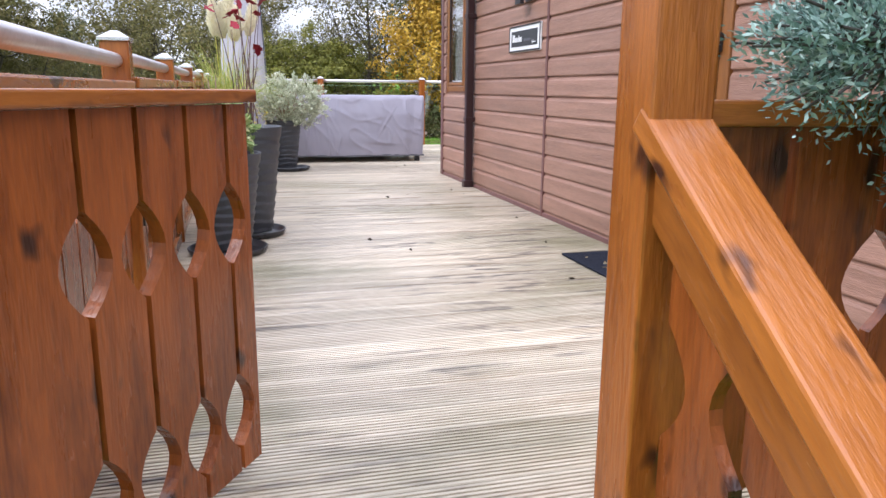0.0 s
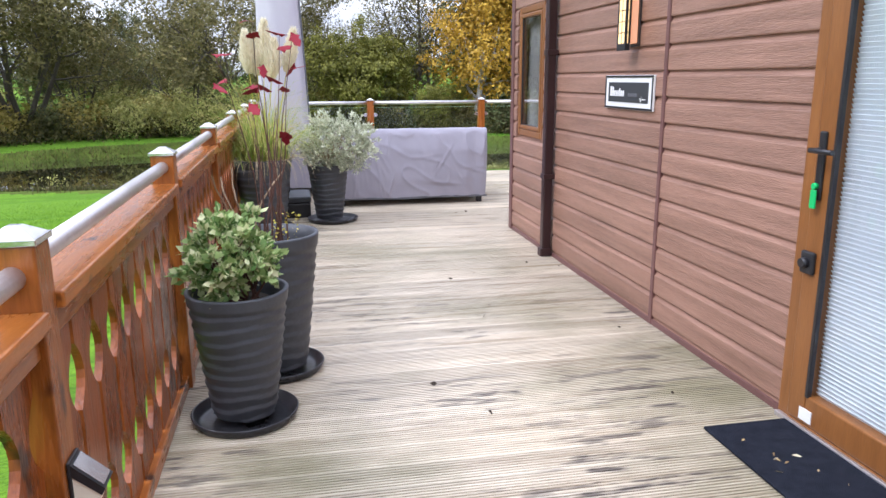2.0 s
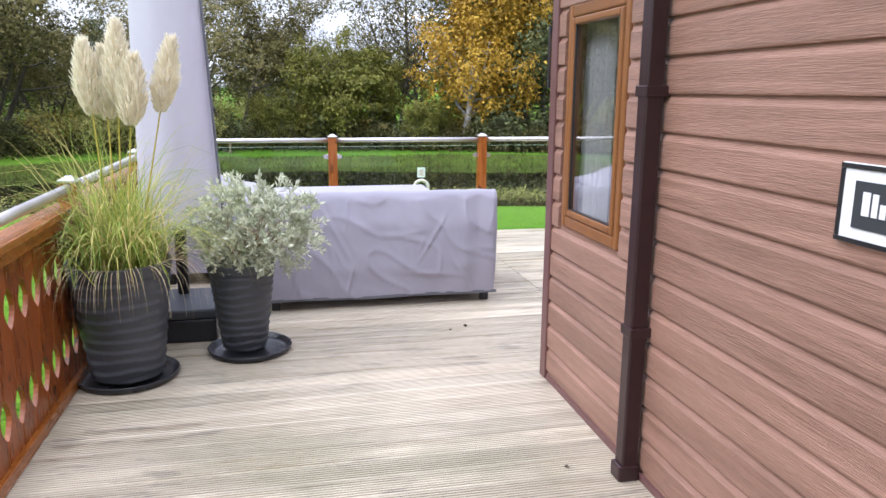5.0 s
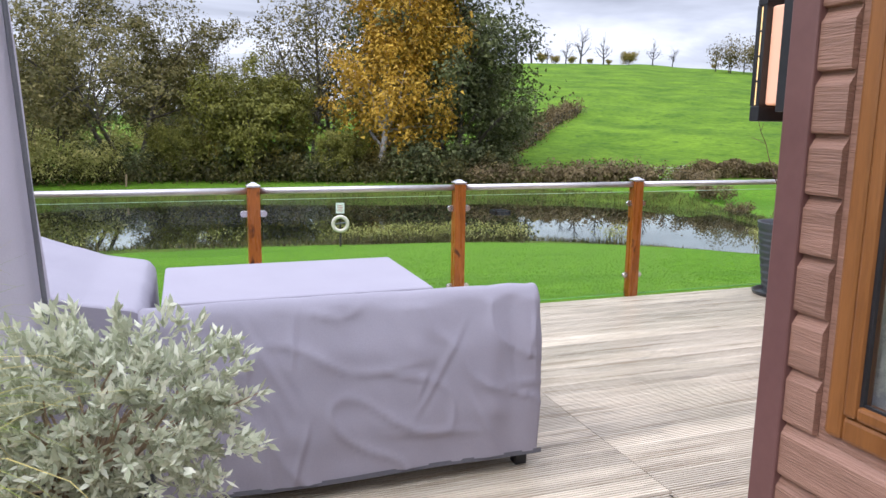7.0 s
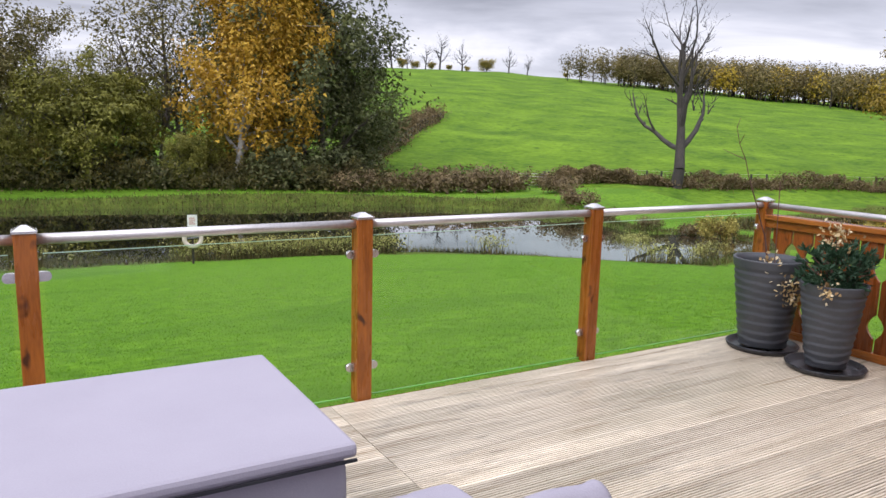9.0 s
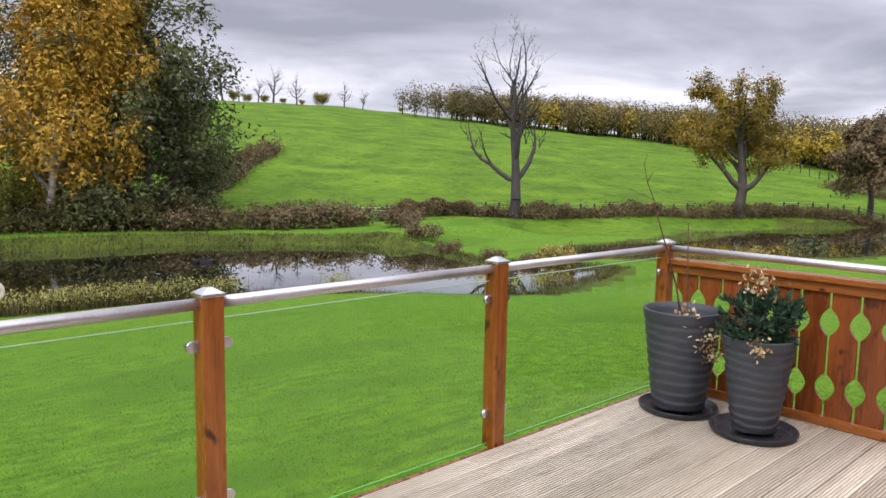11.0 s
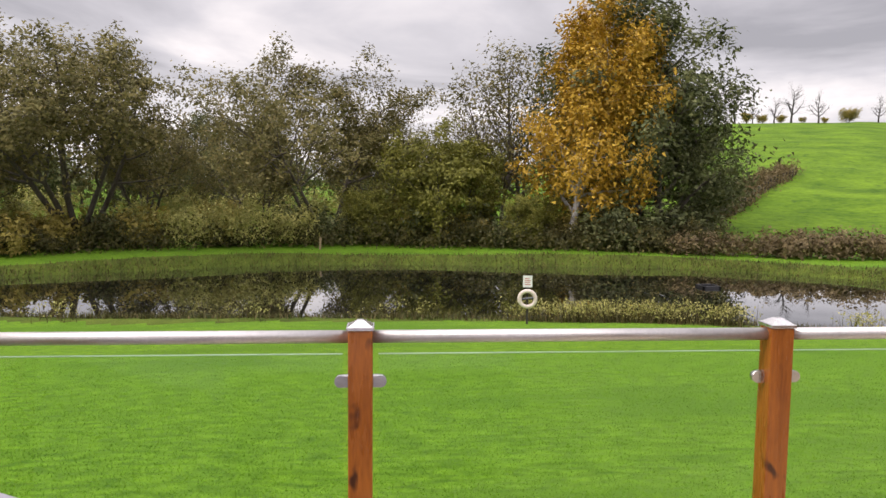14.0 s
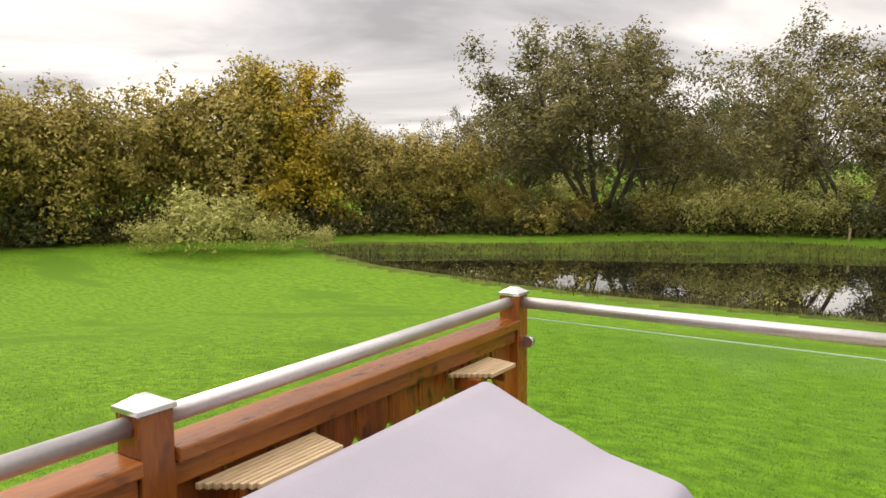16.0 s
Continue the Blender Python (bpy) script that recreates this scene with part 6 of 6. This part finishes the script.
thin = put(tree("bare_tree", "small dark bare-crowned field tree", 137, 10.6, M_BARK, L_SCRUB, per=3, size=0.359, spread=0.35, stems=1, levels=3, trunk_r=0.36, kids=(3, 2, 2), ratio=(0.48, 0.5, 0.5), start=(0.34, 0.2, 0.2), angle=(55, 45, 40)), 73.3, 87, 1.0)
again(dark, 82.0, 70, 0.50, 10)
again(dark, 85.0, 68, 0.52, 90)
again(dark, 88.5, 66, 0.60, 190)
again(dark, 79.8, 84, 0.36, 190)
again(willow, 79.0, 76, 0.42, 0)


def scatter_line(points, n, width, rng):
    """Points strewn along a line of (azimuth, distance) stations."""
    st = np.array(points, float)
    f = rng.uniform(0, len(st) - 1, n)
    az, d = np.interp(f, np.arange(len(st)), st[:, 0]), np.interp(f, np.arange(len(st)), st[:, 1])
    x = EYE_X + d * np.sin(np.radians(az)) + rng.normal(0, width, n)
    y = EYE_Y + d * np.cos(np.radians(az)) + rng.normal(0, width, n)
    return x, y, height(x, y)


def hedge(name, label, stations, n, tall, width, leaf, seed, size=0.16):
    rng = np.random.default_rng(seed)
    x, y, z = scatter_line(stations, n, width, rng)
    lump = 0.72 + 0.28 * np.sin(x * 0.9 + y * 0.7) + 0.15 * np.sin(x * 2.3 - y)
    pts = np.c_[x, y, z + rng.uniform(0, 1, n) ** 0.8 * tall * lump]
    ob = new(name, leaves(name, pts, size, leaf, rng, 0.6, None, 1.0, True))
    return tagged(ob, label, "hedge", kind="stuff")


hedge("hedge", "low russet hedge along the foot of the pasture", [(38.5, 60), (43, 62), (48, 63.5), (56, 70), (65, 79), (72, 84), (79, 88)], 44000, 1.35, 0.55, L_SCRUB, 3, 0.19)
hedge("hedge", "brown hedge climbing the edge of the field", [(22.0, 58), (23.5, 65), (25.8, 76), (27.9, 90), (29.9, 106)], 24000, 1.9, 0.7, L_SCRUB, 5, 0.26)
hedge("hedge", "dark hedge below the barn", [(70.5, 120), (74, 108), (78, 98), (83, 92)], 9000, 1.7, 0.6, L_SCRUB, 7, 0.22)
hedge("hedge", "tangled undergrowth along the far bank", [(-66, 56), (-45, 55.5), (-22, 55.5), (0, 57.5), (15, 55), (24, 56)], 52000, 2.2, 1.6, L_UNDER, 9, 0.24)


def far_wood():
    """Woods on the skyline, too far off to tell trees apart."""
    rng = np.random.default_rng(23)
    for label, stations, n_trees, tall, leaf in (
            ("distant autumn wood along the skyline", [(43.6, 235), (48, 232), (54, 230), (60, 225), (64, 215), (70, 190), (76, 170), (83, 150), (95, 140)], 560, 10.5, L_FAR),
            ("distant rusty larches in the skyline wood", [(52, 226), (60, 220), (66, 200), (72, 178), (78, 160), (84, 145)], 80, 9.5, L_MAPLE),
            ("distant dark wood behind the pond", [(-95, 110), (-60, 105), (-35, 110), (-12, 120), (8, 120)], 150, 9.0, L_DARK)):
        x, y, z = scatter_line(stations, n_trees, 7.0, rng)
        k = 380
        h = tall * rng.uniform(0.7, 1.1, n_trees)
        c = np.repeat(np.c_[x, y, z + h * 0.55], k, 0)
        r = np.repeat(np.c_[h * 0.36, h * 0.36, h * 0.46], k, 0)
        u = rng.normal(size=(n_trees * k, 3))
        u /= np.linalg.norm(u, axis=1, keepdims=True)
        pts = c + u * r * rng.uniform(0.3, 1.1, (len(u), 1))
        ob = tagged(new("far_wood", leaves("far_wood", pts, 0.55, leaf, rng, 0.8, None, 1.0, True, u * 0.9 + np.array((0, 0, 0.4)))), label, "woodland", kind="stuff")
        trunks = [(np.array((a, b, q - 0.3)), np.array((a + rng.normal(0, 0.3), b, q + t * 0.8)), 0.22, 0.08) for a, b, q, t in zip(x, y, z, h)]
        part("trunks", sticks_mesh("trunks", trunks, M_PALEBARK, 4), None, ob)


far_wood()
# skyline trees on the crest
small = put(tree("bare_tree", "far bare tree on the skyline", 139, 7.0, M_PALEBARK, None, stems=1, levels=3, trunk_r=0.22, kids=(3, 2, 2), ratio=(0.48, 0.5, 0.5), start=(0.28, 0.2, 0.2), angle=(48, 40, 38), group="skyline trees"), 29.9, 256, 1.75)
for az, s in ((25.0, 2.1), (26.2, 1.7), (28.8, 1.2), (31.6, 1.45), (35.2, 1.2), (36.6, 0.95), (27.4, 0.9)):
    again(small, az, 256, s, az * 50)
for az, s in ((27.0, 0.75), (28.0, 0.6), (33.4, 0.95), (30.6, 0.4), (32.0, 0.4), (29.2, 0.55), (39.5, 0.35)):
    again(olive, az, 256, s * 0.48, az * 70, 1.25)


def bank_grass():
    """Reeds and rough grass round the water's edge."""
    rng = np.random.default_rng(29)
    for poly, label, n, near in ((POND_A, "rough reeds and grass on the pond bank", 30000, True), (POND_B, "rough reeds on the bank of the second pond", 9000, False)):
        p = np.array(poly, float)
        nx = np.roll(p, -1, 0)
        ln = np.hypot(*(nx - p).T)
        i = rng.choice(len(p), n, p=ln / ln.sum())
        f = rng.uniform(0, 1, (n, 1))
        q = p[i] + (nx - p)[i] * f
        c = p.mean(0)
        out = (q - c) / np.linalg.norm(q - c, axis=1, keepdims=True)
        clump = 0.5 + 0.5 * np.sin(q[:, 0] * 0.8 + 2 * np.sin(q[:, 1] * 0.6)) * np.sin(q[:, 0] * 0.31 + 1)
        q = q + out * rng.uniform(-0.10, 1.35, (n, 1))
        keep = rng.uniform(size=n) < 0.35 + 0.65 * clump
        q, clump = q[keep], clump[keep]
        roots = np.c_[q, height(q[:, 0], q[:, 1])]
        aims = np.c_[rng.normal(0, 0.45, (len(q), 2)), np.ones(len(q))]
        half = rng.uniform(size=len(q)) < 0.60
        for sel, leaf, L, name in ((half, L_REED, 0.30, "reeds"), (~half, L_GREENREED, 0.27, "bank_grass")):
            ob = new(name, blades(name, roots[sel], aims[sel], L, 0.036, leaf, rng, 0.5, 2))
            tagged(ob, label, "reeds", kind="stuff")


bank_grass()


def lawn_blades():
    """Mown grass standing on the lawn round the deck."""
    rng = np.random.default_rng(37)
    n = 340000
    r, a = 2.6 + 24.0 * np.abs(rng.normal(0, 0.40, n)), rng.uniform(math.radians(-115), math.radians(88), n)
    x, y = EYE_X + r * np.sin(a), EYE_Y + r * np.cos(a)
    ok = ((x < -0.15) | (y > DECK_Y1 + 0.08) | (x > DECK_X1 + 0.1)) & ~((x > 2.4) & (x < 8.9) & (y < 7.6)) & (np.minimum(pond_gap(x, y, POND_A), pond_gap(x, y, POND_B)) > 1.0)
    x, y, r = x[ok], y[ok], r[ok, None]
    n = len(x)
    root = np.c_[x, y, height(x, y) - 0.004]
    lean = np.c_[rng.normal(0, 0.55, (n, 2)), np.full(n, 0.8)]
    lean /= np.linalg.norm(lean, axis=1, keepdims=True)
    side = np.cross(lean, rng.normal(size=(n, 3)))
    side /= np.linalg.norm(side, axis=1, keepdims=True)
    w = 0.0022 + 0.0004 * r
    vs = np.stack([root - side * w, root + side * w, root + lean * rng.uniform(0.02, 0.045, (n, 1))], 1).reshape(-1, 3)
    leaf = leafy("lawn_blade", (0.078, 0.178, 0.007), (0.270, 0.440, 0.028), (0.162, 0.315, 0.014), glow=0.3, clump=2.2)
    tagged(new("grass", arrays_mesh("grass", vs, np.arange(3 * n).reshape(-1, 3), leaf)), "short mown green lawn grass", "grass", kind="stuff")


lawn_blades()


def tall_reeds():
    """Taller dry grass and weeds in clumps along the near shore."""
    rng = np.random.default_rng(43)
    roots = []
    for x, y, n, w in ((9.2, 36.2, 260, 0.5), (10.8, 36.6, 330, 0.7), (12.8, 36.5, 330, 0.8), (15.0, 36.0, 200, 0.6), (7.6, 36.6, 130, 0.5), (-10.5, 37.7, 50, 0.7), (-16.0, 38.4, 40, 0.8), (-3.0, 37.4, 45, 0.8), (2.5, 37.2, 50, 0.7), (19.0, 33.5, 90, 0.5), (23.8, 28.6, 120, 0.6), (28.5, 30.2, 160, 0.6)):
        q = np.c_[rng.normal(x, w, n), rng.normal(y, 0.35, n)]
        roots.append(np.c_[q, height(q[:, 0], q[:, 1])])
    roots = np.concatenate(roots)
    ob = new("tall_reeds", blades("tall_reeds", roots, np.c_[rng.normal(0, 0.22, (len(roots), 2)), np.ones(len(roots))], 0.95, 0.028, L_REED, rng, 0.45, 4))
    tagged(ob, "tall dry grass and weeds along the near shore", "reeds", kind="stuff")
    top = roots + np.c_[rng.normal(0, 0.15, (len(roots), 2)), rng.uniform(0.3, 0.75, len(roots))]
    ob = new("weeds", leaves("weeds", np.repeat(top, 3, 0) + rng.normal(0, 0.10, (len(top) * 3, 3)), 0.10, L_YELLOWBUSH, rng, 0.5))
    tagged(ob, "pale seed heads of weeds on the near shore", "weeds", kind="stuff")


tall_reeds()

# ---- far things and small ones ----
def life_ring():
    x, y, z = ground_at(11.0, 26.6)
    d = thing("life_ring_post", (x, y, z), "post with a white life ring and a notice by the pond", "life ring", turn=-11)
    part("post", box(B(), -0.04, 0.04, -0.03, 0.03, -0.1, 1.55, 0.005), M_PALEBARK, d)
    bm = B()
    n, m, R, r = 28, 10, 0.29, 0.075
    v = [[bm.verts.new(((R + r * math.cos(b)) * math.cos(a), -0.11 + r * 0.75 * math.sin(b), 0.95 + (R + r * math.cos(b)) * math.sin(a))) for b in np.linspace(0, 2 * math.pi, m, endpoint=False)] for a in np.linspace(0, 2 * math.pi, n, endpoint=False)]
    for i in range(n):
        for j in range(m):
            bm.faces.new((v[i][j], v[(i + 1) % n][j], v[(i + 1) % n][(j + 1) % m], v[i][(j + 1) % m])).smooth = True
    part("ring", bm, surface("faded_ring_plastic", (0.62, 0.50, 0.44), (0.80, 0.70, 0.64), scale=4, fine=30, rough=0.5, bump=0.05), d, "faded white ring")
    part("rope", sticks_mesh("rope", [(np.array((-0.2, -0.13, 0.95)), np.array((0.22, -0.13, 1.0)), 0.03, 0.05)], M_COVER_DARK), None, d, "coiled dark rope")
    part("notice", box(B(), -0.17, 0.17, -0.06, -0.045, 1.37, 1.80, 0.004), M_WHITE, d, "white notice board")
    bm = B()
    for k in range(4):
        box(bm, -0.11, 0.11 - 0.03 * (k % 2), -0.064, -0.0605, 1.46 + k * 0.07, 1.485 + k * 0.07)
    part("writing", bm, plain_mat("faded_red_print", (0.5, 0.12, 0.10), 0.6), d, "rows of small print")


life_ring()


def stake():
    x, y, z = ground_at(-5.1, 53.2)
    tagged(part("stake", box(B(), -0.07, 0.07, -0.07, 0.07, -0.2, 0.85, 0.01), M_DRYSTEM, at=pose(x, y, z, 2, 3, 10)), "pale wooden stake on the far bank", "post")


stake()


def raft(x, y):
    d = thing("floating_frame", (x, y, WATER), "small dark floating frame on the pond", "raft", "floats on the ponds")
    for a in (0, 90, 180, 270):
        part("beam", mesh_of("beam", box(B(), -0.5, 0.5, 0.36, 0.5, -0.04, 0.13, 0.02), M_BLACK), None, d, at=pose(0, 0, 0, 0, 0, a))


raft(19.2, 46.5)
raft(62.0, 31.5)


def field_gate():
    x, y, z = ground_at(37.2, 60.0)
    d = thing("field_gate", (x, y, z), "grey metal field gate with a dark notice", "gate", turn=-37)
    for s in (-1.75, 1.75):
        part("gate_post", box(B(), s - 0.08, s + 0.08, -0.08, 0.08, -0.2, 1.35, 0.01), M_PALEBARK, d)
    for k in range(5):
        part("bar", tube(B(), (-1.66, 0, 0.2 + k * 0.23), (1.66, 0, 0.2 + k * 0.23), 0.022, n=6), M_STEEL, d)
    part("notice", box(B(), -0.35, 0.12, -0.05, -0.03, 0.62, 1.05, 0.01), M_BLACK, d, "black notice panel")


field_gate()


def fence_line(stations, n, label, tall=1.15):
    """Post-and-wire fence over the fields."""
    st = np.array(stations, float)
    f = np.linspace(0, len(st) - 1, n)
    az, dd = np.interp(f, np.arange(len(st)), st[:, 0]), np.interp(f, np.arange(len(st)), st[:, 1])
    pts = [ground_at(a, q) for a, q in zip(az, dd)]
    d = thing("field_fence", pts[0], label, "fence", "field fences")
    me = mesh_of("post", box(B(), -0.07, 0.07, -0.07, 0.07, -0.25, tall, 0.012), M_PALEBARK)
    o = Vector(pts[0])
    for i, p in enumerate(pts):
        part("post", me, None, d, at=pose(*(Vector(p) - o), (i * 37) % 7 - 3, (i * 53) % 7 - 3, i * 31))
    for h in (0.35, 0.70, 1.02):
        segs = [(np.array(Vector(a) - o) + np.array((0, 0, h)), np.array(Vector(b) - o) + np.array((0, 0, h)), 0.008, 0.008) for a, b in zip(pts, pts[1:])]
        part("wire", sticks_mesh("wire", segs, M_STEEL, 3), None, d, "thin fence wire")


fence_line([(21.9, 57.0), (23.9, 64), (26.3, 75), (28.4, 89), (30.3, 105)], 40, "weathered post-and-wire fence climbing the field edge")
fence_line([(38.6, 61.5), (48, 65.5), (57, 72), (65, 81), (73, 86), (79, 90)], 44, "weathered posts in the hedge below the pasture", 1.05)
fence_line([(64.5, 200), (69, 150), (74, 112), (79, 100), (84, 94)], 34, "weathered fence running down to the barn", 1.4)


def barn():
    x, y, z = ground_at(77.8, 138)
    d = thing("barn", (x, y, z - 0.3), "long low brick barn with a grey roof", "barn", turn=-12)
    brick = surface("dull_brick", (0.16, 0.085, 0.065), (0.30, 0.17, 0.13), scale=0.8, fine=6, rough=0.9, bump=0.3)
    roof = surface("grey_sheet_roof", (0.07, 0.06, 0.058), (0.13, 0.115, 0.11), scale=0.5, fine=4, rough=0.7, bump=0.3)
    part("wall", box(B(), -7.5, 7.5, 0.0, 6.0, -0.8, 2.6), brick, d)
    part("roof", prism(B(), [(-0.5, 2.602), (3.0, 4.7), (6.5, 2.602)], 15.8, lambda u, v, w: Vector((v - 7.9, u, w))), roof, d)
    part("rooflight", mesh_of("rooflight", box(B(), 0.5, 2.2, -0.06, 0.06, -0.6, 0.6), M_WHITE), None, d, "pale rooflight", at=pose(0.0, 1.45, 3.86, -59, 0, 0))
    for cx in (-5.6, -1.0, 3.8):
        w = part("window", box(B(), cx - 0.7, cx + 0.7, -0.03, 0.05, 0.9, 2.0), M_BLACK, d, "dark window opening")
        part("sill", box(B(), cx - 0.8, cx + 0.8, -0.10, 0.02, 0.80, 0.898), M_PALEBARK, w)


barn()


def neighbour_deck():
    """The next lodge's raised deck beyond the lawn."""
    x0, y0, top, turn = 11.02, 10.44, -0.15, -14.5
    g = float(height(x0, y0))
    d = thing("neighbouring_deck", (x0, y0, g), "neighbouring raised timber deck beyond the lawn", "deck", turn=turn)
    part("platform", box(B(), 0.0, 6.0, -5.0, 0.0, top - g - 0.14, top - g, 0.01), M_SLAT, d)
    part("skirt", box(B(), 0.02, 5.98, -4.98, -0.02, -0.6, top - g - 0.142), M_SLAT, d)
    out = [(0.0, 0.72), (0.62, -0.24), (0.62, -0.36), (0.0, 0.60)]
    part("stair_rail", prism(B(), out, 0.09, lambda u, v, z: Vector((-0.10 + v, u - 0.05, z + top - g))), M_PALEBARK, d, "grey sloping stair rail")
    r = thing("balustrade", (x0, y0, top), "dark stained slatted balustrade of the neighbouring deck", "railing", "neighbouring balustrades", turn=turn)
    pts = [(0.06 + 0.96 * k, -0.06) for k in range(7)]
    for p in pts:
        add_post(r, *p)
    for a, b in zip(pts, pts[1:]):
        slat_bay(r, a, b, "x")


neighbour_deck()


def litter():
    """Scraps of dead leaf lying on the deck."""
    rng = np.random.default_rng(41)
    for k in range(26):
        x, y = (rng.uniform(1.0, 2.4), rng.uniform(2.0, 7.0)) if k < 18 else (rng.uniform(1.3, 5.5), rng.uniform(8.0, 8.7))
        if k % 3 == 0 and k < 18:
            x = rng.uniform(2.3, 2.5)
        me = leaves("fallen_leaf", np.array([[0, 0, 0.0]]), 0.03, M_SOIL, rng, 0.6, np.array([[1.0, 0, 0.15]]), 0.05)
        tagged(part("fallen_leaf", me, None, at=pose(x, y, 0.0035, 0, 0, rng.uniform(0, 360))), "small dead brown leaf on the decking", "leaf", "fallen leaves")


litter()
